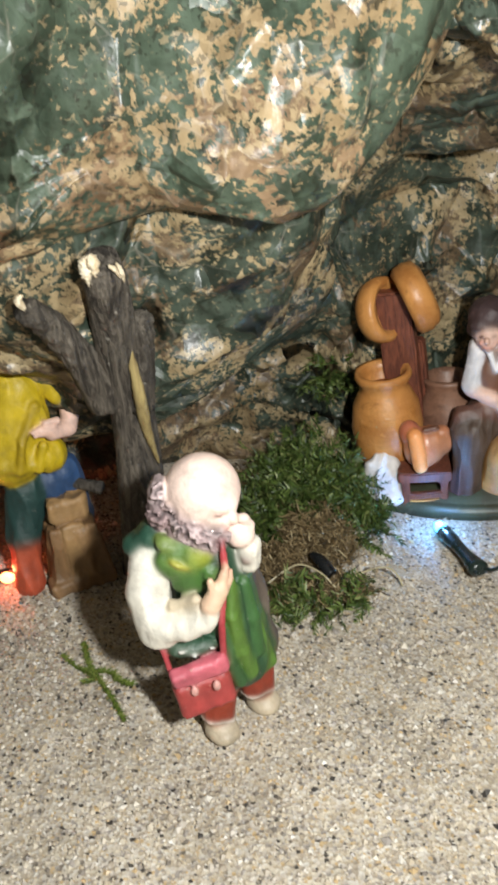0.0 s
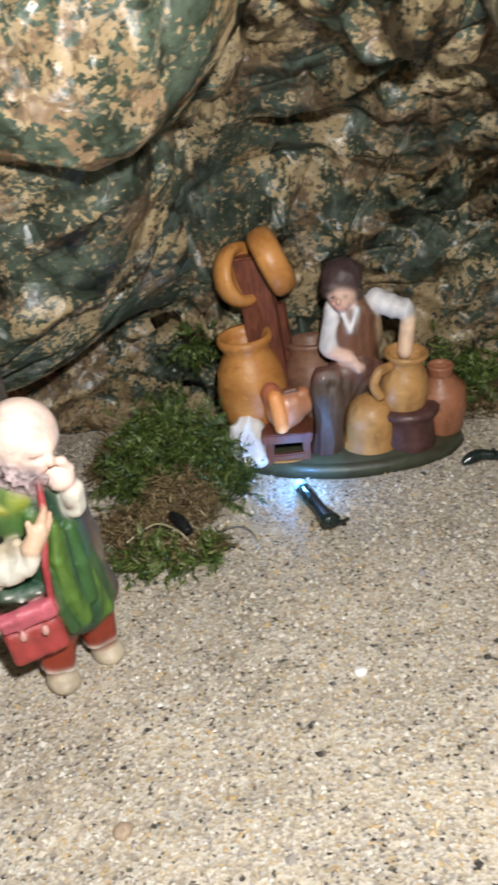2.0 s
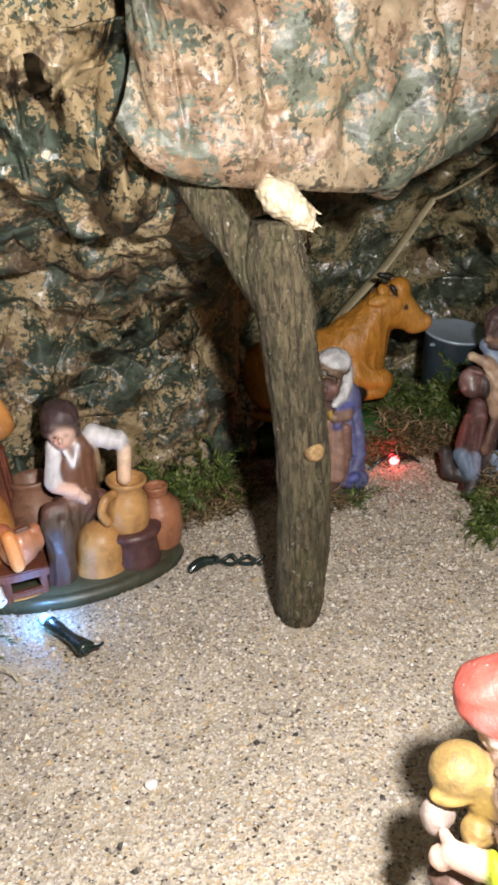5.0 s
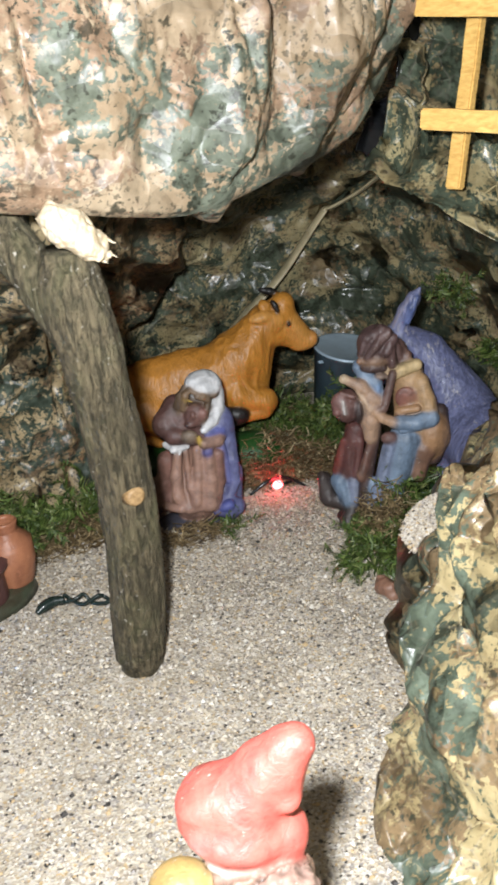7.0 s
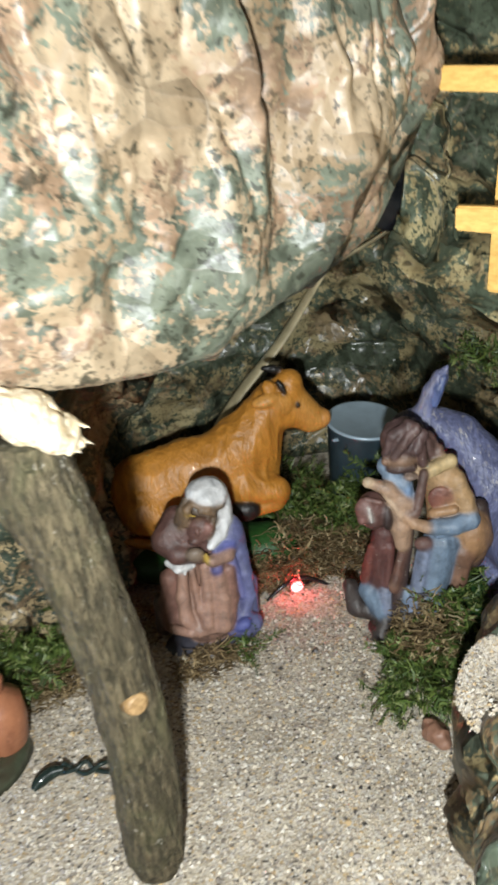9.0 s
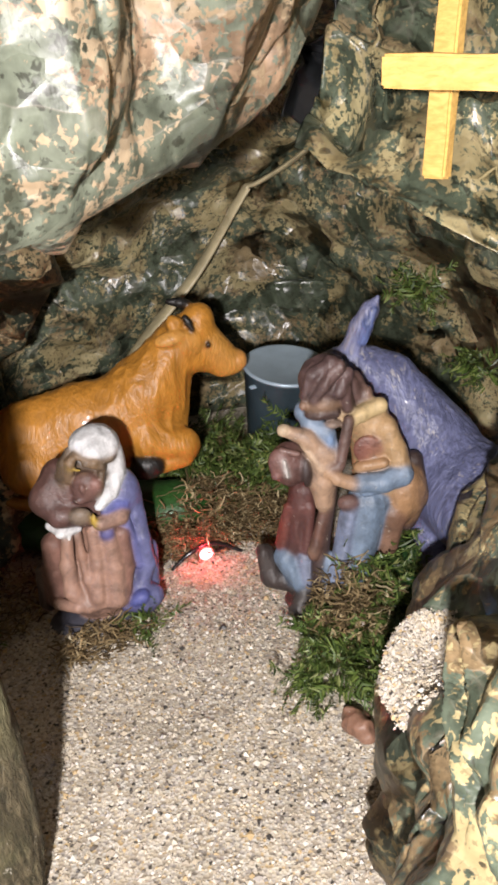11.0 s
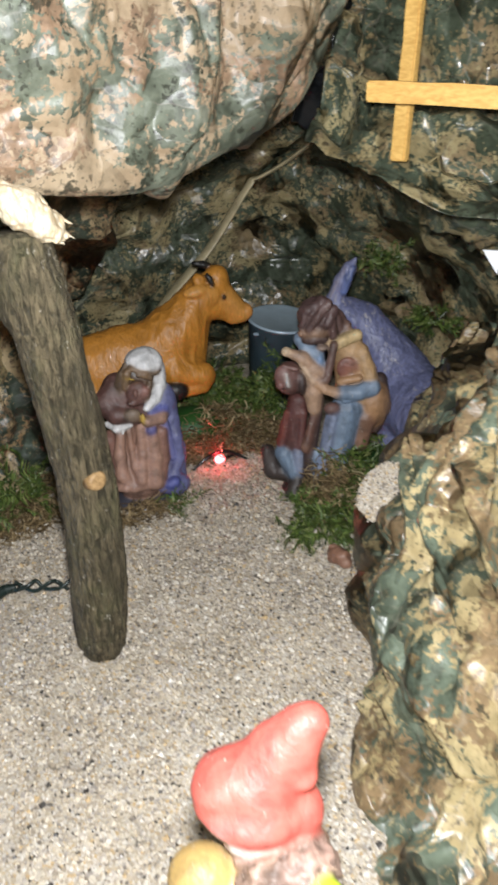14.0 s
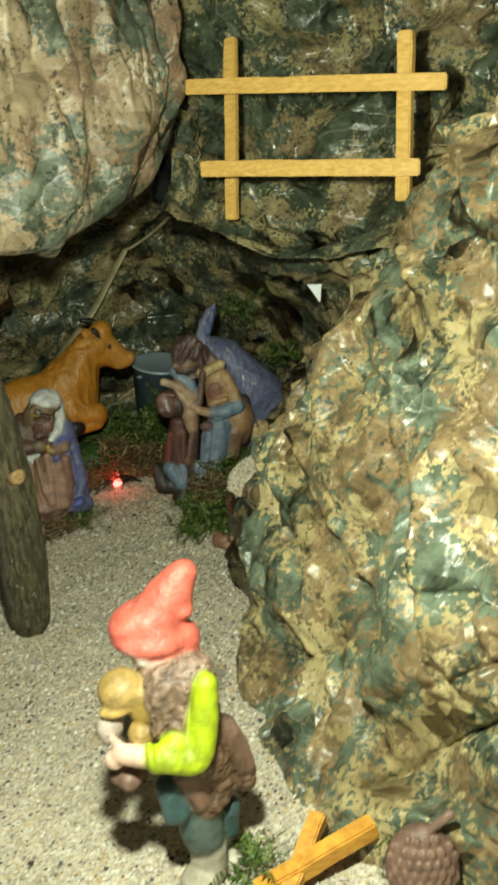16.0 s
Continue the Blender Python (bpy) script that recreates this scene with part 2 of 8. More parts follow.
resin = painted("painted_resin", 0.50, 0.04, 0.6, 0.34)
worn_resin = painted("worn_painted_resin", 0.50, 0.04, 0.95, 0.40)
glossy_resin = painted("glossy_painted_resin", 0.34, 0.25, 0.4, 0.22)
fur_resin = furred("combed_plastic")
donkey_resin = furred("combed_grey_plastic", 0.5, 0.70, 1.25, 0.6)


def plain(name, colour, rough=0.5, metal=0.0, vary=0.25, scale=200, relief=0.3, coat=0.0):
    n = Nodes(name)
    tone = n.step(n.noise(scale, 4, 0.6, 0.3), 0.3, 0.7, 1 - vary, 1 + vary)
    col = n.add("ShaderNodeHueSaturation", Color=(*colour, 1.0), Value=tone).outputs["Color"]
    n.shader.inputs["Metallic"].default_value = metal
    return n.done(col, n.step(n.noise(scale * 0.5, 3), 0.3, 0.7, max(rough - 0.1, 0.05), rough + 0.1), n.bump(n.noise(scale * 3, 3), relief, 0.0005), 0.5, coat)


def fired_clay(name, colour, dark):
    n = Nodes(name)
    col = n.mix(n.step(n.noise(75, 5, 0.6, 0.5), 0.42, 0.72), colour, dark)
    turned = n.noise(500, 2, 0.5, 0.0, n.moved((0, 0, 0), (0.15, 0.15, 1)))
    col = n.mix(n.step(turned, 0.5, 0.75, 0, 0.3), col, dark)
    soot = n.step(n.noise(150, 5, 0.7, 0.6, n.moved((2, 5, 1))), 0.55, 0.72, 0, 0.55)
    col = n.mix(soot, col, tuple(v * 0.45 for v in dark))
    worn = n.step(n.noise(260, 4, 0.7, 0.3), 0.60, 0.70, 0, 0.35)
    col = n.mix(worn, col, tuple(min(v * 1.5 + 0.04, 0.8) for v in colour))
    normal = n.bump(n.noise(320, 4, 0.6, 0.5), 0.30, 0.0010, n.bump(turned, 0.25, 0.0006))
    return n.done(col, n.step(n.noise(90, 4, 0.6), 0.3, 0.7, 0.34, 0.52), normal, 0.5, 0.08)


clay_orange = fired_clay("orange_glaze", (0.56, 0.255, 0.072), (0.36, 0.135, 0.03))
clay_gold = fired_clay("golden_glaze", (0.50, 0.275, 0.10), (0.28, 0.135, 0.048))
clay_brown = fired_clay("brown_glaze", (0.24, 0.125, 0.078), (0.12, 0.06, 0.04))
clay_rust = fired_clay("rust_glaze", (0.36, 0.15, 0.075), (0.20, 0.075, 0.04))
wood_red = raw_wood("red_brown_paint", (0.20, 0.065, 0.035), (0.085, 0.028, 0.018), (1, 1, 0.2))
base_green = fired_clay("green_base_paint", (0.055, 0.066, 0.040), (0.040, 0.030, 0.018))
bucket_grey = plain("dark_grey_plastic", (0.030, 0.048, 0.060), 0.38, 0.0, 0.25, 80, 0.2)
dark_stump = plain("dark_brown_paint", (0.085, 0.038, 0.034), 0.45, 0, 0.35, 250, 0.5)
bucket_metal = plain("galvanised_tin", (0.36, 0.46, 0.54), 0.40, 0.25, 0.15, 60, 0.15)
wire_green = plain("dark_green_plastic", (0.014, 0.024, 0.020), 0.28, 0, 0.3, 200, 0.15)
wire_black = plain("black_plastic", (0.010, 0.011, 0.012), 0.3, 0, 0.3, 200, 0.15)
stone_white = plain("white_quartz", (0.82, 0.79, 0.74), 0.5, 0, 0.1, 400, 0.5)
stone_brown = plain("brown_pebble", (0.36, 0.27, 0.19), 0.6, 0, 0.3, 300, 0.5)
tape_mat = plain("beige_tape", (0.42, 0.36, 0.22), 0.35, 0, 0.25, 90, 0.3)
shard_mat = plain("white_plaster", (0.74, 0.77, 0.80), 0.6, 0, 0.08, 300, 0.3)
room_paint = plain("room_paint", (0.16, 0.145, 0.125), 0.8, 0, 0.1, 3, 0.1)


def moss_material(name, stops):
    n = Nodes(name)
    col = n.ramp(n.add("ShaderNodeNewGeometry").outputs["Random Per Island"], stops)
    col = n.mix(n.step(n.noise(90, 3), 0.5, 0.7, 0, 0.45), col, stops[0][1])
    n.shader.inputs["Subsurface Weight"].default_value = 0.0
    return n.done(col, 0.45, None, 0.4)


moss_green = moss_material("green_moss", [(0.0, (0.024, 0.042, 0.010)), (0.5, (0.060, 0.100, 0.020)), (0.85, (0.120, 0.165, 0.038)), (1.0, (0.21, 0.23, 0.085))])
moss_dry = moss_material("dry_moss", [(0.0, (0.07, 0.048, 0.025)), (0.5, (0.19, 0.135, 0.065)), (0.85, (0.34, 0.25, 0.13)), (1.0, (0.45, 0.37, 0.22))])

moss_sprig = moss_material("yellow_green_moss", [(0.0, (0.05, 0.08, 0.012)), (0.5, (0.12, 0.17, 0.03)), (0.85, (0.20, 0.24, 0.06)), (1.0, (0.28, 0.30, 0.10))])


def glowing(name, colour, strength):
    n = Nodes(name)
    n.shader.inputs["Emission Color"].default_value = (*colour, 1)
    n.shader.inputs["Emission Strength"].default_value = strength
    return n.done(colour, 0.2)


glow_blue = glowing("blue_bulb", (0.10, 0.50, 1.0), 7)
glow_red = glowing("red_bulb", (1.0, 0.14, 0.15), 7)
glow_orange = glowing("orange_bulb", (1.0, 0.30, 0.12), 7)


# ---- mesh helpers ----
def mesh_from(name, verts, faces, material, smooth=True):
    me = bpy.data.meshes.new(name)
    me.from_pydata([tuple(map(float, v)) for v in verts], [], [tuple(map(int, f)) for f in faces])
    for m in material if isinstance(material, (list, tuple)) else [material]:
        me.materials.append(m)
    me.polygons.foreach_set("use_smooth", [smooth] * len(me.polygons))
    me.update()
    return me


def thing(name, x, y, z, label, category, group="", kind=""):
    ob = new(name)
    ob.empty_display_size = 0.01
    ob.location = (x, y, z)
    return tagged(ob, label, category, group, kind)


def part(name, me, parent, label="", m=None):
    ob = new(name, me)
    ob.parent = parent
    if m is not None:
        ob.matrix_basis = m
    return tagged(ob, label)


def bm_mesh(name, bm, material, smooth=True):
    me = bpy.data.meshes.new(name)
    bm.normal_update()
    bm.to_mesh(me)
    bm.free()
    me.materials.append(material)
    me.polygons.foreach_set("use_smooth", [smooth] * len(me.polygons))
    return me


def lathe(name, profile, material, steps=40, wobble=0.0, seed=1, squash=1.0):
    """A turned form: profile rows of (radius, height)."""
    rng = random.Random(seed)
    ph = [rng.uniform(0, 6.28) for _ in range(4)]
    verts, faces = [], []
    for r, z in profile:
        for k in range(steps):
            a = 2 * math.pi * k / steps
            rr = r * (1 + wobble * (math.sin(2 * a + ph[0]) + 0.5 * math.sin(3 * a + ph[1] + z * 90)))
            verts.append((rr * math.cos(a), rr * squash * math.sin(a), z))
    for i in range(len(profile) - 1):
        for k in range(steps):
            j = (k + 1) % steps
            faces.append((i * steps + k, i * steps + j, (i + 1) * steps + j, (i + 1) * steps + k))
    if profile[0][0] > 1e-6:
        faces.append(tuple(reversed(range(steps))))
    if profile[-1][0] > 1e-6:
        faces.append(tuple(range((len(profile) - 1) * steps, len(profile) * steps)))
    return mesh_from(name, verts, faces, material)


def spline(points, n):
    """A smooth line through the points (Catmull-Rom), as an array of n points."""
    p = np.array(points, float)
    p = np.concatenate([(2 * p[0] - p[1])[None], p, (2 * p[-1] - p[-2])[None]])
    t = np.linspace(0, len(points) - 1 - 1e-9, n)
    i = t.astype(int)
    u = (t - i).reshape(-1, *([1] * (p.ndim - 1)))
    a, b, c, d = p[i], p[i + 1], p[i + 2], p[i + 3]
    return 0.5 * (2 * b + (c - a) * u + (2 * a - 5 * b + 4 * c - d) * u**2 + (3 * b - a - 3 * c + d) * u**3)


def tube(name, points, radii, material, steps=12, n=40, rough=0.0, freq=120.0, seed=0.0, flat=1.0):
    """A round limb or wire along a smooth line; rough: how uneven its skin is."""
    line, rad = spline(points, n), spline([[r] for r in radii], n)[:, 0]
    verts, faces = [], []
    side = Vector((0.3, 0.9, 0.2))
    for i in range(n):
        ahead = Vector(line[min(i + 1, n - 1)] - line[max(i - 1, 0)]).normalized()
        side = (side - ahead * side.dot(ahead)).normalized()
        up = ahead.cross(side)
        for k in range(steps):
            a = 2 * math.pi * k / steps
            w = side * math.cos(a) + up * (math.sin(a) * flat)
            p = Vector(line[i]) + w * rad[i]
            if rough:
                q = Vector((w.x * 0.010, w.y * 0.010, i / n * 0.05 + seed))
                p += w * rough * (noise.noise(q * freq) + 0.6 * noise.noise(p * freq * 4.1))
            verts.append(p)
    for i in range(n - 1):
        for k in range(steps):
            j = (k + 1) % steps
            faces.append((i * steps + k, i * steps + j, (i + 1) * steps + j, (i + 1) * steps + k))
    faces.append(tuple(reversed(range(steps))))
    faces.append(tuple(range((n - 1) * steps, n * steps)))
    return mesh_from(name, verts, faces, material)


def box(name, a, b, width, thick, material, side=(0, 0, 1), worn=0.0006):
    """A bevelled bar from a to b."""
    a, b, s = Vector(a), Vector(b), Vector(side)
    d = (b - a).normalized()
    s = (s - d * s.dot(d)).normalized()
    m = Matrix((d, s, d.cross(s))).transposed().to_4x4()
    m.translation = (a + b) / 2
    bm = bmesh.new()
    bmesh.ops.create_cube(bm, size=1)
    bmesh.ops.scale(bm, vec=((b - a).length, width, thick), verts=bm.verts)
    bmesh.ops.subdivide_edges(bm, edges=[e for e in bm.edges if abs((e.verts[0].co - e.verts[1].co).x) > 0.001], cuts=9)
    for v in bm.verts:
        v.co += Vector((0, noise.noise(v.co * 90 + a * 50), noise.noise(v.co * 80 + b * 60))) * 0.0005
    bmesh.ops.bevel(bm, geom=[e for e in bm.edges if len(e.link_faces) == 2 and e.calc_face_angle(0) > 0.8], offset=worn, segments=2, affect="EDGES")
    bmesh.ops.transform(bm, matrix=m, verts=bm.verts)
    return bm_mesh(name, bm, material, False)


# ---- cast figures: blended solids turned into one skin ----
def cap(a, b, ra, rb, colour, k=0.25, rough=0.0):
    return ("cap", np.array(a, float), np.array(b, float), ra, rb, colour, k, rough)


def ell(c, r, colour, k=0.25, turn=(0, 0, 0), rough=0.0):
    return ("ell", np.array(c, float), np.array(r, float), np.array(Euler([radians(v) for v in turn]).to_matrix()), None, colour, k, rough)


def slab(c, half, bevel, colour, k=0.1, turn=(0, 0, 0), rough=0.0):
    return ("slab", np.array(c, float), np.array(half, float), np.array(Euler([radians(v) for v in turn]).to_matrix()), bevel, colour, k, rough)


def turned(prims, x, y, degrees):
    """The same solids, turned about an upright axis through x, y."""
    m, c = np.array(Matrix.Rotation(radians(degrees), 3, "Z")), np.array((x, y, 0.0))
    out = []
    for q in prims:
        a = m @ (q[1] - c) + c
        out.append((q[0], a, m @ (q[2] - c) + c, *q[3:]) if q[0] == "cap" else (q[0], a, q[2], m @ q[3], *q[4:]))
    return out


def distance(prim, p):
    if prim[0] == "slab":
        _, c, half, turn, bevel, *_ = prim
        q = np.abs((p - c) @ turn) - half + bevel
        d = np.linalg.norm(np.maximum(q, 0), axis=-1) + np.minimum(q.max(-1), 0) - bevel
    elif prim[0] == "cap":
        _, a, b, ra, rb, *_ = prim
        ab = b - a
        h = np.clip(((p - a) @ ab) / max(ab @ ab, 1e-9), 0, 1)
        d = np.linalg.norm(p - a - h[..., None] * ab, axis=-1) - (ra + (rb - ra) * h)
    else:
        _, c, r, turn, *_ = prim
        q = (p - c) @ turn
        k0 = np.linalg.norm(q / r, axis=-1)
        k1 = np.linalg.norm(q / (r * r), axis=-1) + 1e-9
        d = k0 * (k0 - 1) / k1
    return d


def reach(q):
    return np.linalg.norm(q[2]) if q[0] == "slab" else q[2].max()


def cast(name, prims, x, y, z, label, category, turn=0.0, scale=1.0, cell=0.06, material=None, parent=None, lean=(0.0, 0.0)):
    """One skin round all the solids, given in centimetres from the foot of the figure."""
    pts = np.concatenate([np.stack([q[1] - max(q[3], q[4]), q[1] + max(q[3], q[4]), q[2] - max(q[3], q[4]), q[2] + max(q[3], q[4])]) if q[0] == "cap"
                          else np.stack([q[1] - reach(q), q[1] + reach(q)]) for q in prims])
    low, high = pts.min(0) - 0.3, pts.max(0) + 0.3
    dims = np.ceil((high - low) / cell).astype(int) + 1
    axes = [low[i] + cell * np.arange(dims[i]) for i in range(3)]
    field = np.full(dims, 9.0)
    for q in prims:
        if q[0] == "cap":
            r = max(q[3], q[4])
            lo, hi = np.minimum(q[1], q[2]) - r - 0.8, np.maximum(q[1], q[2]) + r + 0.8
        else:
            lo, hi = q[1] - reach(q) - 0.8, q[1] + reach(q) + 0.8
        sl = tuple(slice(max(int((lo[i] - low[i]) / cell), 0), min(int((hi[i] - low[i]) / cell) + 2, dims[i])) for i in range(3))
        grid = np.stack(np.meshgrid(*[axes[i][sl[i]] for i in range(3)], indexing="ij"), -1)
        d, old, k = distance(q, grid), field[sl], q[6]
        h = np.clip(0.5 + 0.5 * (old - d) / k, 0, 1)
        field[sl] = old * (1 - h) + d * h - k * h * (1 - h)
    inside = field < 0
    n0, n1, n2 = dims - 1
    total, count = np.zeros((n0, n1, n2, 3)), np.zeros((n0, n1, n2))
    for axis in range(3):
        o = [i for i in range(3) if i != axis]
        for u in (0, 1):
            for v in (0, 1):
                s = [slice(0, -1)] * 3
                s[o[0]], s[o[1]] = slice(u, dims[o[0]] - 1 + u), slice(v, dims[o[1]] - 1 + v)
                e = list(s)
                e[axis] = slice(1, None)
                fa, fb = field[tuple(s)], field[tuple(e)]
                cross = (fa < 0) != (fb < 0)
                t = np.where(cross, fa / np.where(cross, fa - fb, 1), 0)
                add = np.zeros((n0, n1, n2, 3))
                add[..., axis], add[..., o[0]], add[..., o[1]] = t, u, v
                total += add * cross[..., None]
                count += cross
    used = count > 0
    index = np.full((n0, n1, n2), -1)
    index[used] = np.arange(used.sum())
    where = np.stack(np.nonzero(used), -1)
    verts = low + cell * (where + total[used] / count[used][:, None])
    faces = []
    for axis in range(3):
        u, v = (axis + 1) % 3, (axis + 2) % 3
        s = [slice(None)] * 3
        e = [slice(None)] * 3
        s[axis], e[axis] = slice(0, -1), slice(1, None)
        change = inside[tuple(s)] != inside[tuple(e)]
        g = np.stack(np.nonzero(change), -1)
        g = g[(g[:, u] > 0) & (g[:, v] > 0) & (g[:, u] < dims[u] - 1) & (g[:, v] < dims[v] - 1)]
        flip = inside[tuple(g.T)]
        ring = []
        for du, dv in ((1, 1), (0, 1), (0, 0), (1, 0)):
            q = g.copy()
            q[:, u] -= du
            q[:, v] -= dv
            ring.append(index[tuple(q.T)])
        ring = np.stack(ring, 1)
        ring[~flip] = ring[~flip][:, ::-1]
        faces.append(ring)
    faces = np.concatenate(faces)
    ds = np.stack([distance(q, verts) for q in prims], 1)
    w = np.exp(-(ds - ds.min(1, keepdims=True)) / 0.045)
    w /= w.sum(1, keepdims=True)
    colours = w @ np.array([q[5] for q in prims])
    rough = w @ np.array([q[7] for q in prims])
    out = np.zeros_like(verts)
    a, b = verts[faces[:, 2]] - verts[faces[:, 0]], verts[faces[:, 3]] - verts[faces[:, 1]]
    flat = np.cross(a, b)
    for k in range(4):
        np.add.at(out, faces[:, k], flat)
    out /= np.linalg.norm(out, axis=1, keepdims=True) + 1e-9
    # Relief tints the paint too: dry-brushed highlight on ridges, shade put into hollows.
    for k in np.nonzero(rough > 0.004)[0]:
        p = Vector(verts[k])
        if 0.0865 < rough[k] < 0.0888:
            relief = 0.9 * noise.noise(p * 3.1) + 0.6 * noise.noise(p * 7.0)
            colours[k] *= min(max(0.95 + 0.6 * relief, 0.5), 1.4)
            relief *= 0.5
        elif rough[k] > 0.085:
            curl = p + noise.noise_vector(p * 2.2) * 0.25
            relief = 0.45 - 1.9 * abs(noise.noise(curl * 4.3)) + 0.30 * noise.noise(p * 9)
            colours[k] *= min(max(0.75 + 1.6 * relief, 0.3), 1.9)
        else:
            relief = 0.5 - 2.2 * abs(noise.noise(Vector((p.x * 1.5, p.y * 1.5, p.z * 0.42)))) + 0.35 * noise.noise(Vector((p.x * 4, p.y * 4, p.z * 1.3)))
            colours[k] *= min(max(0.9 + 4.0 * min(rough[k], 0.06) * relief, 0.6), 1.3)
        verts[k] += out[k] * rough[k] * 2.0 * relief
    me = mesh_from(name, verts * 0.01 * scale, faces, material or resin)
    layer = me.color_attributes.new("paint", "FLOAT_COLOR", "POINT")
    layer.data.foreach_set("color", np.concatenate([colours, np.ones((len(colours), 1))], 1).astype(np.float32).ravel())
    ob = new(name, me)
    ob.matrix_basis = pose(x, y, z, lean[0], lean[1], 0) @ pose(0, 0, 0, 0, 0, turn)
    if parent:
        ob.parent = parent
        return tagged(ob, label)
    return tagged(ob, label, category)


# ---- the setting: sand, crumpled paper rocks, the room ----
def facets(p, size, turn, seed, squeeze=1.0, bend=0.42):
    """Heights from -1 to 1 of a creased sheet: flat triangles that meet in sharp folds, on a bent lattice."""
    c, s = math.cos(turn), math.sin(turn)
    q = np.stack([p[..., 0] * c - p[..., 1] * s, (p[..., 0] * s + p[..., 1] * c) * squeeze], -1) / size + seed * 3.7
    q = q + bend * np.stack([np.sin(q[..., 1] * 1.3 + seed) + 0.5 * np.sin(q[..., 0] * 2.1), np.sin(q[..., 0] * 1.1 + 2 * seed) + 0.5 * np.sin(q[..., 1] * 2.4 + 1)], -1)
    i = np.floor(q).astype(int)
    fx, fy = (q - i)[..., 0], (q - i)[..., 1]
    rs = np.random.RandomState(int(seed * 10) + 3)
    table, way = rs.uniform(-1, 1, (64, 64)), rs.random_sample((64, 64)) < 0.5
    h00, h10, h01, h11 = (table[(i[..., 0] + a) % 64, (i[..., 1] + b) % 64] for a, b in ((0, 0), (1, 0), (0, 1), (1, 1)))
    one = np.where(fx + fy < 1, h00 + fx * (h10 - h00) + fy * (h01 - h00), h11 + (1 - fx) * (h01 - h11) + (1 - fy) * (h10 - h11))
    two = np.where(fx > fy, h00 + fx * (h10 - h00) + fy * (h11 - h10), h00 + fy * (h01 - h00) + fx * (h11 - h01))
    flat = np.where(way[i[..., 0] % 64, i[..., 1] % 64], one, two)
    slit = np.where(way[i[..., 0] % 64, i[..., 1] % 64], np.abs(fx + fy - 1), np.abs(fx - fy)) * size
    cut = np.clip((h00 + h11) * 1.5, 0, 1) * np.sin(math.pi * fx) * np.sin(math.pi * fy)
    return flat - 0.34 * cut * np.exp(-((slit / 0.0016) ** 2))


def sheet(name, stations, material, label, nu=150, nv=110, folds=(1.0, 1.0, 1.0, 1.0), seed=0.0, pleats=0.0, calm=None, quiet=None, category="backdrop"):
    """A crumpled paper surface through stations, each a profile of places. folds: how deep the folds of four sizes are; pleats: depth of long folds
    that run down the sheet; calm: where along the profile the sheet is drawn smooth; quiet: a place and radius round which it lies flat."""
    rows = np.stack([spline(s, nv) for s in stations])
    grid = spline(rows, nu)
    du, dv = np.gradient(grid, axis=0), np.gradient(grid, axis=1)
    normal = np.cross(du, dv)
    normal /= np.linalg.norm(normal, axis=-1, keepdims=True) + 1e-9
    across = np.cumsum(np.linalg.norm(du, axis=-1).mean(1))[:, None] + np.zeros((nu, nv))
    down = np.cumsum(np.linalg.norm(dv, axis=-1), axis=1)
    p = np.stack([across, down], -1)
    move = sum(f * size * share * facets(p, size, turn, seed + k, squeeze) for k, (f, size, share, turn, squeeze)
               in enumerate(zip(folds, (0.052, 0.027, 0.015, 0.0085), (0.30, 0.66, 0.80, 0.55), (0.5, 1.25, 2.2, 0.2), (0.8, 0.65, 0.8, 1.0))))
    if pleats:
        move += pleats * (facets(p, 0.021, 0.06, seed + 7, 0.16, 0.10) + 0.5 * facets(p, 0.010, -0.1, seed + 8, 0.2, 0.10))
    ease = np.ones(nv)
    if calm is not None:
        at, least = calm if isinstance(calm, tuple) else (calm, 0.12)
        ease = np.clip(np.abs(np.linspace(0, 1, nv) - at) / 0.16, least, 1)
    ease = ease[None] + np.zeros((nu, nv))
    if quiet is not None:
        ease = ease * np.clip((np.linalg.norm(grid - np.array(quiet[:3]), axis=-1) - 0.5 * quiet[3]) / (0.5 * quiet[3]), 0.08, 1)
    verts = (grid + normal * (move * ease)[..., None]).reshape(-1, 3)
    faces = [(i * nv + j, (i + 1) * nv + j, (i + 1) * nv + j + 1, i * nv + j + 1) for i in range(nu - 1) for j in range(nv - 1)]
    ob = new(name, mesh_from(name, verts, faces, material))
    solid = ob.modifiers.new("thickness", "SOLIDIFY")
    solid.thickness, solid.offset = 0.0006, 0
    return tagged(ob, label, category, kind="structure")


def ground_height(x, y):
    v = Vector((x, y, 0))
    return 0.0012 * noise.noise(v * 22) + 0.0006 * noise.noise(v * 70)


def sand_floor():
    xs = np.concatenate([np.linspace(-0.6, -0.14, 12)[:-1], np.linspace(-0.14, 0.48, 210), np.linspace(0.48, 0.8, 10)[1:]])
    ys = np.concatenate([np.linspace(-0.45, 0.0, 12)[:-1], np.linspace(0.0, 0.55, 180), np.linspace(0.55, 0.8, 8)[1:]])
    verts = [(x, y, ground_height(x, y)) for x in xs for y in ys]
    m = len(ys)
    faces = [(i * m + j, (i + 1) * m + j, (i + 1) * m + j + 1, i * m + j + 1) for i in range(len(xs) - 1) for j in range(m - 1)]
    return tagged(new("ground", mesh_from("ground", verts, faces, sand_mat)), "coarse pale aquarium sand spread as the ground", "ground", kind="structure")


sand_floor()


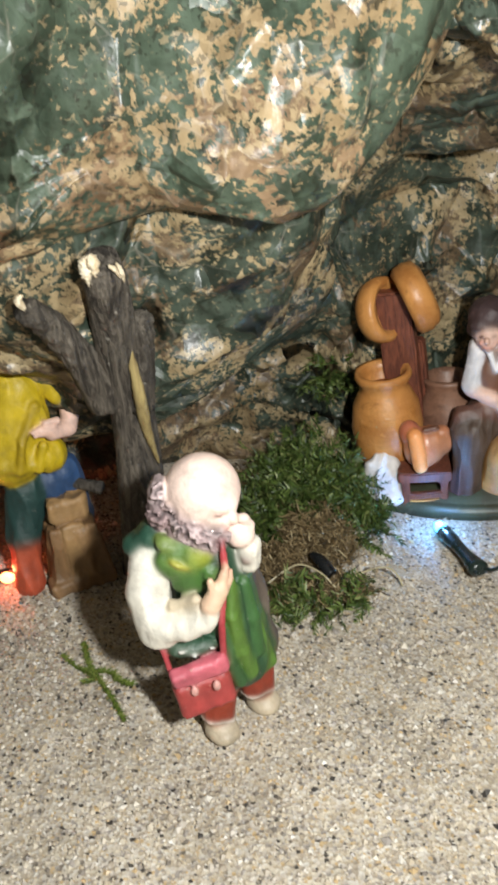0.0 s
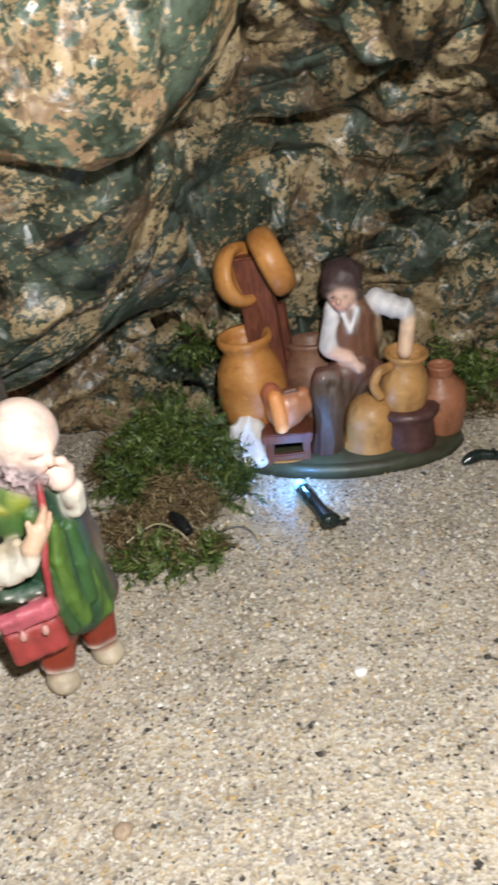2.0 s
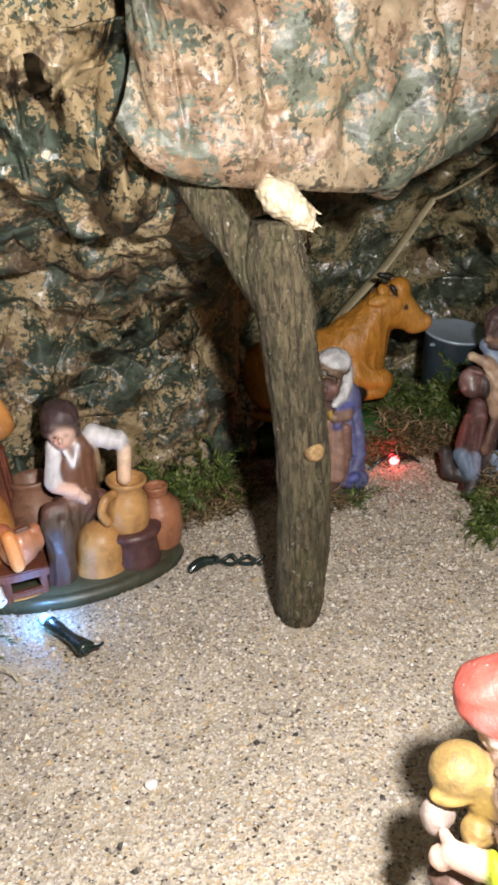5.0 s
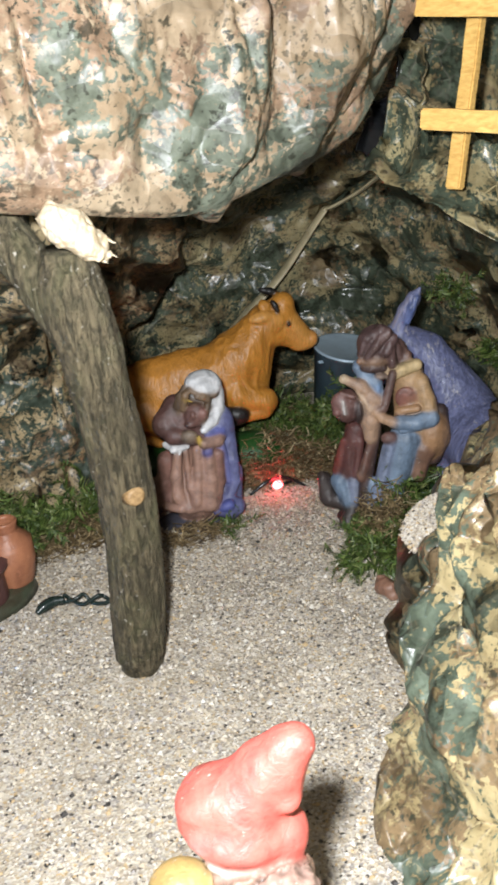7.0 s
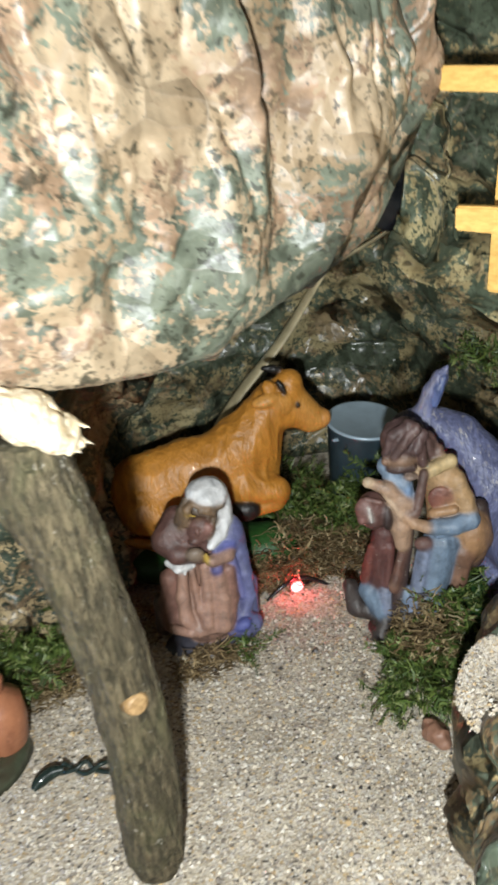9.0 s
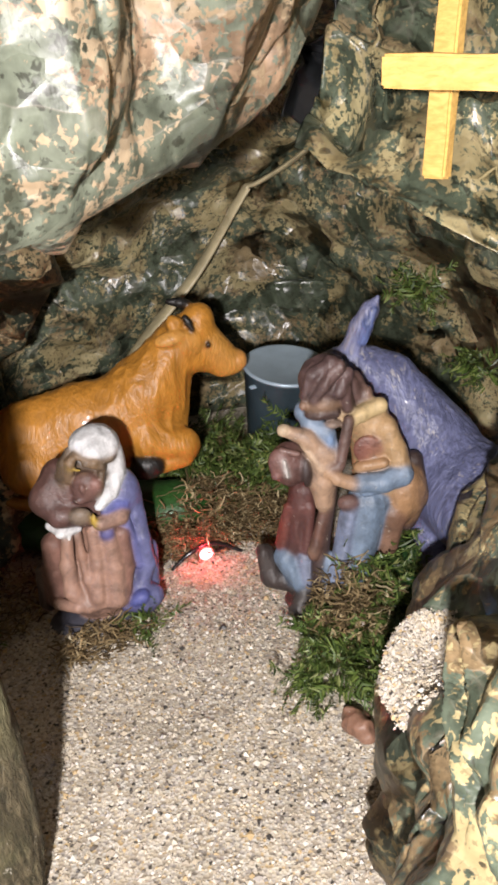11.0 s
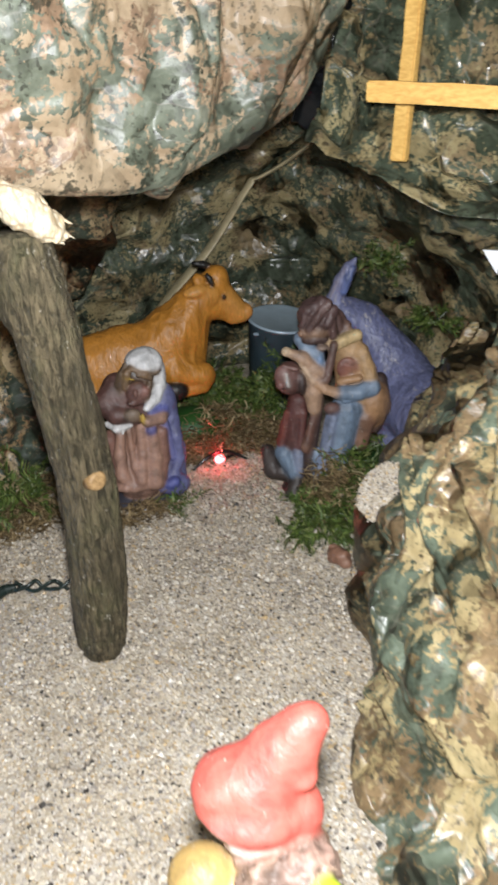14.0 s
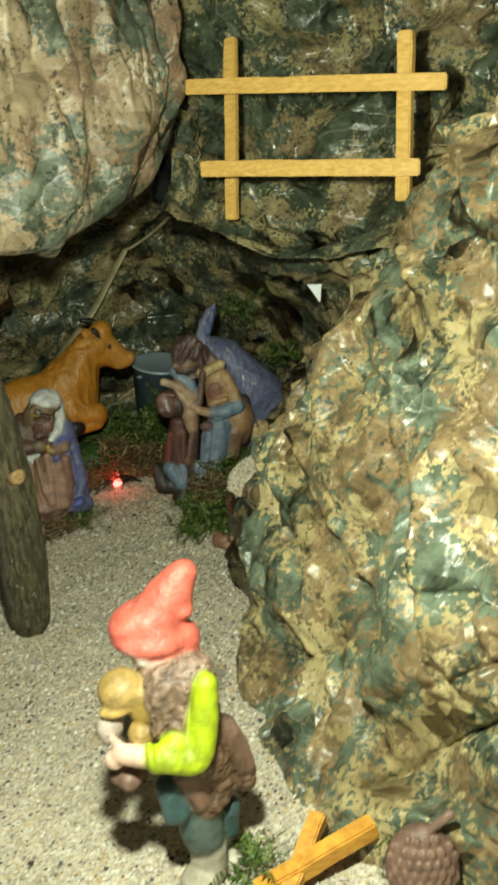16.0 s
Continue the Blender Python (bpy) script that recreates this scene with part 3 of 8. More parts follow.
def rooms():
    """The dark room in which the table with the scene stands."""
    def slab(name, a, b, label):
        bm = bmesh.new()
        bmesh.ops.create_cube(bm, size=1)
        bmesh.ops.scale(bm, vec=[q - p for p, q in zip(a, b)], verts=bm.verts)
        bmesh.ops.translate(bm, vec=[(p + q) / 2 for p, q in zip(a, b)], verts=bm.verts)
        tagged(new(name, bm_mesh(name, bm, room_paint, False)), label, "wall", kind="structure")
    slab("wall_north", (-0.66, 0.84, -0.04), (0.86, 0.88, 0.62), "plain painted wall behind the rock landscape")
    slab("wall_south", (-0.66, -0.53, -0.04), (0.86, -0.49, 0.62), "plain painted wall of the dark room")
    slab("wall_west", (-0.66, -0.49, -0.04), (-0.62, 0.84, 0.62), "plain painted wall of the dark room")
    slab("wall_east", (0.82, -0.49, -0.04), (0.86, 0.84, 0.62), "plain painted wall of the dark room")
    slab("ceiling", (-0.66, -0.53, 0.62), (0.86, 0.88, 0.66), "plain ceiling of the dark room")
    slab("table_board", (-0.62, -0.49, -0.04), (0.82, 0.84, -0.006), "plain board that carries the sand")


rooms()

# The rock wall behind the stump and the potter.
L1 = [(-0.26, 0.40, -0.01), (-0.26, 0.39, 0.06), (-0.25, 0.36, 0.12), (-0.24, 0.33, 0.17), (-0.23, 0.30, 0.36)]
L2 = [(-0.09, 0.40, -0.01), (-0.09, 0.39, 0.06), (-0.08, 0.37, 0.12), (-0.07, 0.34, 0.17), (-0.06, 0.31, 0.36)]
L3 = [(-0.01, 0.405, -0.01), (-0.01, 0.395, 0.06), (0.0, 0.375, 0.12), (0.005, 0.345, 0.17), (0.01, 0.30, 0.36)]
L4 = [(0.035, 0.405, -0.01), (0.035, 0.388, 0.065), (0.036, 0.365, 0.12), (0.042, 0.335, 0.165), (0.05, 0.29, 0.36)]
L5 = [(0.068, 0.405, -0.01), (0.068, 0.388, 0.065), (0.068, 0.362, 0.128), (0.074, 0.312, 0.182), (0.080, 0.278, 0.215), (0.09, 0.268, 0.36)]
L6 = [(0.098, 0.408, -0.01), (0.098, 0.396, 0.065), (0.100, 0.378, 0.135), (0.100, 0.322, 0.178), (0.098, 0.274, 0.208), (0.105, 0.258, 0.36)]
L7 = [(0.132, 0.412, -0.01), (0.130, 0.402, 0.065), (0.128, 0.388, 0.125), (0.124, 0.328, 0.168), (0.116, 0.272, 0.204), (0.12, 0.258, 0.36)]
L8 = [(0.180, 0.412, -0.01), (0.176, 0.392, 0.065), (0.173, 0.378, 0.120), (0.160, 0.340, 0.160), (0.145, 0.284, 0.198), (0.15, 0.27, 0.36)]
L9 = [(0.262, 0.442, -0.01), (0.2545, 0.438, 0.066), (0.268, 0.437, 0.090), (0.2825, 0.433, 0.112), (0.286, 0.420, 0.135), (0.286, 0.36, 0.20)]
sheet("rock_wall_left", [L1, L2, L3, L4, L5, L6, L7, L8, L9], paper_wall, "crumpled camouflage-printed paper rock wall behind the figures", 460, 260, (0.55, 0.52, 0.50, 0.46), 1.0)

# The upper bulge of the rock, which hangs over the stump.
U1 = [(0.098, 0.31, 0.217), (0.086, 0.275, 0.209), (0.080, 0.257, 0.212), (0.074, 0.250, 0.228), (0.07, 0.27, 0.36)]
U2 = [(0.078, 0.32, 0.192), (0.068, 0.275, 0.184), (0.062, 0.256, 0.187), (0.055, 0.246, 0.215), (0.055, 0.27, 0.36)]
U3 = [(0.050, 0.33, 0.172), (0.045, 0.280, 0.166), (0.041, 0.258, 0.169), (0.034, 0.245, 0.205), (0.03, 0.27, 0.36)]
U4 = [(0.024, 0.33, 0.168), (0.022, 0.284, 0.162), (0.018, 0.257, 0.163), (0.012, 0.242, 0.200), (0.01, 0.27, 0.36)]
U5 = [(-0.008, 0.33, 0.167), (-0.008, 0.284, 0.160), (-0.009, 0.255, 0.160), (-0.012, 0.240, 0.196), (-0.015, 0.27, 0.36)]
U6 = [(-0.055, 0.33, 0.162), (-0.055, 0.284, 0.154), (-0.054, 0.252, 0.154), (-0.052, 0.236, 0.190), (-0.05, 0.27, 0.36)]
U7 = [(-0.12, 0.33, 0.152), (-0.12, 0.284, 0.144), (-0.12, 0.250, 0.144), (-0.12, 0.235, 0.182), (-0.12, 0.27, 0.36)]
U8 = [(-0.24, 0.33, 0.142), (-0.24, 0.284, 0.134), (-0.24, 0.250, 0.134), (-0.24, 0.235, 0.18), (-0.24, 0.27, 0.36)]
sheet("rock_bulge", [U1, U2, U3, U4, U5, U6, U7, U8], paper_bulge, "camouflage-printed paper rock bulging out over the stump", 420, 250, (0.75, 0.34, 0.22, 0.20), 2.0, 0.0, 0.34)

# A torn flap of the sheet that overlaps the wall above the potter.
Q1 = [(0.078, 0.360, 0.150), (0.076, 0.340, 0.166), (0.078, 0.312, 0.188), (0.08, 0.275, 0.24)]
Q2 = [(0.100, 0.350, 0.150), (0.100, 0.330, 0.166), (0.100, 0.305, 0.190), (0.10, 0.265, 0.24)]
Q3 = [(0.116, 0.331, 0.157), (0.116, 0.312, 0.174), (0.116, 0.288, 0.196), (0.115, 0.255, 0.24)]
Q4 = [(0.131, 0.300, 0.171), (0.130, 0.285, 0.186), (0.128, 0.266, 0.204), (0.125, 0.25, 0.24)]
Q5 = [(0.150, 0.272, 0.182), (0.148, 0.262, 0.194), (0.144, 0.252, 0.208), (0.14, 0.245, 0.24)]
sheet("rock_flap", [Q1, Q2, Q3, Q4, Q5], paper_wall, "torn flap of camouflage paper overlapping the rock wall", 150, 130, (0.35, 0.30, 0.34, 0.36), 11.0, 0.0, (0.0, 0.35))

# The lower lobe under it.
V1 = [(0.054, 0.39, 0.075), (0.050, 0.375, 0.090), (0.050, 0.345, 0.120), (0.052, 0.310, 0.150), (0.052, 0.285, 0.178)]
V2 = [(0.026, 0.395, 0.076), (0.018, 0.368, 0.072), (0.024, 0.325, 0.102), (0.029, 0.296, 0.134), (0.030, 0.272, 0.175)]
V3 = [(-0.006, 0.390, 0.066), (-0.010, 0.356, 0.059), (-0.004, 0.322, 0.088), (0.003, 0.290, 0.128), (0.010, 0.264, 0.172)]
V4 = [(-0.042, 0.390, 0.058), (-0.042, 0.356, 0.050), (-0.036, 0.322, 0.080), (-0.028, 0.286, 0.124), (-0.02, 0.258, 0.168)]
V5 = [(-0.11, 0.39, 0.05), (-0.11, 0.36, 0.040), (-0.10, 0.326, 0.075), (-0.09, 0.288, 0.116), (-0.08, 0.255, 0.160)]
V6 = [(-0.24, 0.39, 0.04), (-0.24, 0.36, 0.03), (-0.23, 0.33, 0.07), (-0.23, 0.290, 0.11), (-0.23, 0.255, 0.150)]
sheet("rock_lobe", [V1, V2, V3, V4, V5, V6], paper_wall, "lower fold of the camouflage paper rock behind the stump", 320, 170, (0.6, 0.40, 0.38, 0.38), 3.0, 0.0, 0.25)

# The cave behind the holy family.
C1 = [(0.205, 0.425, -0.01), (0.205, 0.412, 0.06), (0.20, 0.40, 0.11), (0.19, 0.36, 0.16), (0.19, 0.31, 0.20)]
C2 = [(0.245, 0.475, -0.01), (0.245, 0.465, 0.06), (0.25, 0.445, 0.11), (0.245, 0.39, 0.165), (0.235, 0.31, 0.205)]
C3 = [(0.30, 0.505, -0.01), (0.30, 0.495, 0.06), (0.305, 0.475, 0.11), (0.30, 0.42, 0.17), (0.285, 0.31, 0.215)]
C4 = [(0.365, 0.52, -0.01), (0.365, 0.505, 0.06), (0.365, 0.482, 0.12), (0.35, 0.42, 0.185), (0.32, 0.31, 0.235)]
C5 = [(0.43, 0.495, -0.01), (0.43, 0.485, 0.06), (0.415, 0.46, 0.13), (0.395, 0.41, 0.18), (0.345, 0.31, 0.235)]
C6 = [(0.465, 0.42, -0.01), (0.458, 0.415, 0.06), (0.436, 0.402, 0.13), (0.41, 0.365, 0.175), (0.345, 0.285, 0.215)]
C7 = [(0.475, 0.345, -0.01), (0.462, 0.345, 0.06), (0.440, 0.345, 0.105), (0.40, 0.305, 0.15), (0.335, 0.262, 0.185)]
C8 = [(0.45, 0.27, -0.01), (0.435, 0.27, 0.06), (0.402, 0.262, 0.12), (0.37, 0.245, 0.145), (0.338, 0.235, 0.172)]
C9 = [(0.43, 0.19, -0.01), (0.42, 0.19, 0.06), (0.395, 0.192, 0.13), (0.372, 0.195, 0.155), (0.350, 0.198, 0.172)]
sheet("rock_cave", [C1, C2, C3, C4, C5, C6, C7, C8, C9], paper_cave, "dark glossy crumpled paper lining of the small cave", 300, 190, (0.3, 0.36, 0.36, 0.36), 4.0)

# The roof of the cave: a flap of paper that hangs in front of the post.
R1 = [(0.124, 0.330, 0.230), (0.120, 0.276, 0.210), (0.118, 0.252, 0.210), (0.119, 0.240, 0.234), (0.121, 0.238, 0.273), (0.121, 0.258, 0.360)]
R2 = [(0.134, 0.330, 0.217), (0.130, 0.272, 0.197), (0.128, 0.248, 0.197), (0.129, 0.236, 0.221), (0.131, 0.234, 0.260), (0.131, 0.254, 0.360)]
R3 = [(0.154, 0.330, 0.211), (0.150, 0.268, 0.191), (0.148, 0.244, 0.191), (0.149, 0.232, 0.215), (0.151, 0.230, 0.254), (0.151, 0.250, 0.360)]
R4 = [(0.186, 0.330, 0.205), (0.182, 0.268, 0.185), (0.180, 0.244, 0.185), (0.181, 0.232, 0.209), (0.183, 0.230, 0.248), (0.183, 0.250, 0.360)]
R5 = [(0.214, 0.330, 0.201), (0.210, 0.270, 0.181), (0.208, 0.246, 0.181), (0.209, 0.234, 0.205), (0.211, 0.232, 0.244), (0.211, 0.252, 0.360)]
R6 = [(0.246, 0.330, 0.204), (0.240, 0.276, 0.184), (0.236, 0.252, 0.184), (0.237, 0.240, 0.208), (0.239, 0.238, 0.247), (0.239, 0.258, 0.360)]
R7 = [(0.276, 0.330, 0.210), (0.269, 0.282, 0.190), (0.264, 0.258, 0.190), (0.265, 0.244, 0.214), (0.267, 0.242, 0.253), (0.267, 0.264, 0.360)]
R8 = [(0.304, 0.330, 0.219), (0.296, 0.286, 0.199), (0.290, 0.262, 0.199), (0.291, 0.247, 0.223), (0.293, 0.245, 0.262), (0.293, 0.268, 0.360)]
R9 = [(0.325, 0.330, 0.244), (0.317, 0.288, 0.224), (0.311, 0.266, 0.224), (0.312, 0.254, 0.248), (0.314, 0.252, 0.287), (0.314, 0.270, 0.360)]
R10 = [(0.335, 0.340, 0.275), (0.330, 0.305, 0.258), (0.325, 0.284, 0.252), (0.322, 0.276, 0.262), (0.320, 0.276, 0.285), (0.320, 0.285, 0.360)]
sheet("rock_roof", [R1, R2, R3, R4, R5, R6, R7, R8, R9, R10], paper_roof, "pale rock-printed paper roof bulging over the cave", 360, 220, (0.06, 0.12, 0.22, 0.40), 5.0, 0.0115, 0.4)

# The ledge and the recess behind the little fence.
D1 = [(0.312, 0.285, 0.185), (0.335, 0.30, 0.205), (0.350, 0.305, 0.23), (0.352, 0.30, 0.27), (0.35, 0.30, 0.36)]
D2 = [(0.320, 0.250, 0.168), (0.348, 0.258, 0.185), (0.376, 0.256, 0.205), (0.388, 0.252, 0.25), (0.39, 0.25, 0.36)]
D3 = [(0.335, 0.222, 0.158), (0.358, 0.222, 0.176), (0.388, 0.222, 0.205), (0.404, 0.218, 0.25), (0.41, 0.22, 0.36)]
D4 = [(0.352, 0.185, 0.158), (0.370, 0.185, 0.178), (0.393, 0.185, 0.208), (0.406, 0.18, 0.25), (0.41, 0.18, 0.36)]
D5 = [(0.340, 0.140, 0.172), (0.362, 0.14, 0.188), (0.390, 0.14, 0.21), (0.402, 0.135, 0.25), (0.405, 0.13, 0.36)]
D6 = [(0.320, 0.080, 0.180), (0.350, 0.08, 0.20), (0.380, 0.08, 0.225), (0.39, 0.075, 0.26), (0.39, 0.07, 0.36)]
D7 = [(0.31, -0.02, 0.20), (0.345, -0.02, 0.22), (0.37, -0.02, 0.24), (0.38, -0.03, 0.27), (0.38, -0.03, 0.36)]
sheet("rock_recess", [D1, D2, D3, D4, D5, D6, D7], paper_cave, "dark creased paper rock behind the wooden fence", 300, 190, (0.55, 0.75, 0.72, 0.6), 6.0, 0.0, (0.0, 0.42))

# The yellowish rock that runs along the path to the cave.
K1 = [(0.385, 0.292, -0.01), (0.385, 0.288, 0.01), (0.385, 0.280, 0.030), (0.392, 0.275, 0.038), (0.400, 0.268, 0.052), (0.41, 0.262, 0.074)]
K2 = [(0.322, 0.246, -0.01), (0.322, 0.245, 0.02), (0.323, 0.243, 0.045), (0.340, 0.236, 0.064), (0.368, 0.234, 0.080), (0.392, 0.234, 0.112)]
K3 = [(0.303, 0.236, -0.01), (0.302, 0.235, 0.025), (0.300, 0.233, 0.050), (0.316, 0.224, 0.054), (0.346, 0.215, 0.100), (0.376, 0.212, 0.155)]
K4 = [(0.289, 0.2215, -0.01), (0.287, 0.221, 0.03), (0.2835, 0.2208, 0.051), (0.311, 0.208, 0.056), (0.340, 0.200, 0.108), (0.366, 0.198, 0.160)]
K5 = [(0.276, 0.204, -0.01), (0.275, 0.203, 0.028), (0.277, 0.201, 0.052), (0.299, 0.191, 0.075), (0.334, 0.188, 0.122), (0.360, 0.186, 0.166)]
K6 = [(0.2535, 0.178, -0.01), (0.256, 0.175, 0.032), (0.262, 0.171, 0.066), (0.292, 0.168, 0.105), (0.325, 0.172, 0.143), (0.350, 0.170, 0.167)]
K7 = [(0.215, 0.151, -0.006), (0.228, 0.140, 0.012), (0.238, 0.130, 0.062), (0.266, 0.130, 0.110), (0.298, 0.128, 0.148), (0.318, 0.125, 0.186)]
K8 = [(0.187, 0.111, -0.006), (0.208, 0.097, 0.012), (0.225, 0.089, 0.056), (0.242, 0.086, 0.105), (0.272, 0.092, 0.155), (0.300, 0.095, 0.215)]
K9 = [(0.167, 0.066, -0.008), (0.200, 0.056, 0.016), (0.213, 0.050, 0.054), (0.228, 0.046, 0.108), (0.262, 0.05, 0.170), (0.290, 0.055, 0.240)]
K10 = [(0.160, 0.010, -0.008), (0.198, 0.005, 0.018), (0.210, 0.0, 0.056), (0.226, -0.002, 0.11), (0.258, 0.0, 0.180), (0.285, 0.0, 0.25)]
rock_right = sheet("rock_right", [K1, K2, K3, K4, K5, K6, K7, K8, K9, K10], paper_rock, "yellowish crumpled rock-printed paper boulder beside the sand path", 420, 270, (0.50, 0.72, 0.72, 0.58), 7.0, 0.0, 0.0, (0.310, 0.220, 0.055, 0.052))


# Black sheet in place of the shade in the gap beside the roof.
X1 = [(0.336, 0.325, 0.188), (0.340, 0.312, 0.202), (0.343, 0.308, 0.220), (0.345, 0.310, 0.245)]
X2 = [(0.350, 0.330, 0.182), (0.354, 0.316, 0.198), (0.358, 0.311, 0.218), (0.358, 0.314, 0.245)]
X3 = [(0.366, 0.330, 0.180), (0.370, 0.318, 0.196), (0.374, 0.314, 0.216), (0.372, 0.318, 0.245)]
X4 = [(0.384, 0.322, 0.186), (0.388, 0.310, 0.200), (0.390, 0.306, 0.220), (0.388, 0.312, 0.245)]
sheet("gap_shade_sheet", [X1, X2, X3, X4], wire_black, "crumpled black sheet standing in for the dark gap between roof and recess", 60, 50, (0.0, 0.3, 0.5, 0.6), 9.0)


# ---- trunks ----
def dead_post():
    post = thing("forked_post", 0.181, 0.264, 0, "bark-covered forked branch set upright as a post, its top snapped off", "branch")
    off = Matrix.Translation((-0.181, -0.264, 0))
    trunk = tube("trunk", [(0.1830, 0.2645, -0.003), (0.1830, 0.2642, 0.006), (0.1832, 0.2625, 0.02), (0.1838, 0.2580, 0.055), (0.1815, 0.2535, 0.09), (0.1755, 0.2485, 0.13), (0.1700, 0.2455, 0.160), (0.1695, 0.2440, 0.176)],
                 [0.0060, 0.0092, 0.0106, 0.0106, 0.0104, 0.0102, 0.0108, 0.0080], bark, 64, 180, 0.0010, 300)
    part("trunk", trunk, post, "", off)
    part("fork", tube("fork", [(0.1715, 0.2495, 0.145), (0.1610, 0.2560, 0.168), (0.1525, 0.2640, 0.186), (0.1470, 0.2740, 0.204)], [0.0085, 0.0080, 0.0080, 0.0078], bark, 28, 40, 0.0009, 300, 3.0), post, "", off)
    way = Vector((0.70, -0.16, -0.64)).normalized()
    start = Vector((0.1620, 0.2395, 0.1895))
    core = [start + way * d for d in (0.0, 0.007, 0.014, 0.0205, 0.0245)]
    part("broken_end", tube("broken_end", core, [0.0045, 0.0088, 0.0084, 0.0058, 0.0014], broken_wood, 48, 70, 0.0016, 130, 4.0, 0.65), post, "splintered cream-coloured broken wood", off)
    for k, (d, out, ln, r) in enumerate(((0.015, 0.0030, 0.0090, 0.0019), (0.018, -0.0022, 0.0072, 0.0022), (0.010, 0.0058, 0.0080, 0.0016), (0.019, 0.0008, 0.0078, 0.0015))):
        a = start + way * d + Vector((0.64, 0.0, 0.70)) * out
        b = a + (way + Vector((0.10 * math.sin(k * 2.1), 0, 0.22 * math.cos(k * 1.7)))).normalized() * ln
        part("splinter", tube("splinter", [a, a * 0.5 + b * 0.5, b], [r, r * 0.8, r * 0.1], broken_wood, 8, 14, r * 0.3, 400, k, 0.6), post, "", off)
    knot = lathe("knot", [(0.0001, 0.0010), (0.0024, 0.0012), (0.0031, 0.0010), (0.0036, 0.0000), (0.0040, -0.003)], knot_wood, 24, 0.05)
    part("knot", knot, post, "pale sawn-off knot", pose(0.1815 - 0.181, 0.2428 - 0.264, 0.0875, 82, 0, 6))
    return post


dead_post()


def stump():
    log = thing("weathered_stump", -0.047, 0.315, 0, "grey weathered driftwood stump with a broken pale tip", "stump")
    off = Matrix.Translation((0.047, -0.315, 0))
    part("trunk", tube("trunk", [(-0.040, 0.322, -0.004), (-0.0360, 0.3100, 0.0170), (-0.0331, 0.3030, 0.0499), (-0.0305, 0.2960, 0.0796), (-0.0297, 0.2880, 0.1048), (-0.0285, 0.2760, 0.1250), (-0.0266, 0.2640, 0.1405), (-0.0255, 0.2590, 0.1475)], [0.0128, 0.0110, 0.0097, 0.0086, 0.0083, 0.0078, 0.0070, 0.0058], old_bark, 72, 140, 0.0007, 170, 7.0, 0.9), log, "", off)
    part("branch", tube("branch", [(-0.0383, 0.2920, 0.0901), (-0.0417, 0.2780, 0.1117), (-0.0451, 0.2660, 0.1262), (-0.0494, 0.2550, 0.1365)], [0.0075, 0.0056, 0.0047, 0.0040], old_bark, 32, 50, 0.0009, 200, 9.0), log, "", off)
    part("side_stub", tube("side_stub", [(-0.0262, 0.2900, 0.0864), (-0.0229, 0.2860, 0.1049), (-0.0207, 0.2820, 0.1182), (-0.0197, 0.2800, 0.1235)], [0.0050, 0.0046, 0.0044, 0.0030], old_bark, 24, 30, 0.0009, 260, 4.0), log, "", off)
    part("split", tube("split", [(-0.0249, 0.2785, 0.1151), (-0.0250, 0.2805, 0.1042), (-0.0249, 0.2830, 0.0927), (-0.0253, 0.2870, 0.0811), (-0.0248, 0.2920, 0.0695), (-0.0240, 0.2960, 0.0602)], [0.0006, 0.0016, 0.0022, 0.0020, 0.0012, 0.0005], yellow_wood, 10, 40, 0.0004, 300), log, "strip of bare yellow wood", off)
    for k, (pts, r) in enumerate((([(-0.0295, 0.2545, 0.1503), (-0.0296, 0.2550, 0.1464), (-0.0296, 0.2575, 0.1416)], 0.0025),
                                 ([(-0.0279, 0.2540, 0.1508), (-0.0270, 0.2540, 0.1484), (-0.0274, 0.2560, 0.1438)], 0.0022),
                                 ([(-0.0230, 0.2550, 0.1470), (-0.0214, 0.2560, 0.1452), (-0.0208, 0.2590, 0.1419)], 0.0009),
                                 ([(-0.0209, 0.2570, 0.1469), (-0.0201, 0.2590, 0.1432), (-0.0204, 0.2620, 0.1396)], 0.0009),
                                 ([(-0.0487, 0.2520, 0.1419), (-0.0501, 0.2520, 0.1400), (-0.0493, 0.2540, 0.1369)], 0.0014))):
        part("broken_tip", tube("broken_tip", pts, [r * 0.5, r, r * 0.35], broken_wood, 20, 26, r * 0.5, 330, 2.0 * k, 0.7), log, "", off)
    part("root", tube("root", [(-0.052, 0.318, 0.040), (-0.075, 0.325, 0.043), (-0.100, 0.333, 0.050)], [0.0025, 0.0022, 0.0016], old_bark, 10, 20, 0.0006, 300), log, "", off)


stump()


# ---- the little wooden fence ----
def fence():
    f = thing("wooden_fence", 0.334, 0.19, 0.1820, "small fence of four glued varnished wooden sticks", "fence")
    off = Matrix.Translation((-0.334, -0.19, -0.18))
    out = (-0.95, -0.35, 0)
    part("upright", box("upright", (0.3195, 0.2375, 0.176), (0.3330, 0.2400, 0.2590), 0.0062, 0.0040, stick_wood, (0.25, -0.97, 0)), f, "", off)
    part("upright", box("upright", (0.3415, 0.1485, 0.182), (0.3475, 0.1480, 0.2505), 0.0066, 0.0046, stick_wood, (0.25, -0.97, 0)), f, "", off)
    part("rail", box("rail", (0.3105, 0.2505, 0.2395), (0.3470, 0.1280, 0.2290), 0.0068, 0.0030, stick_wood, (0, 0, 1)), f, "", off)
    part("rail", box("rail", (0.3025, 0.2365, 0.2025), (0.3425, 0.1395, 0.1960), 0.0072, 0.0030, stick_wood, (0, 0, 1)), f, "", off)


fence()

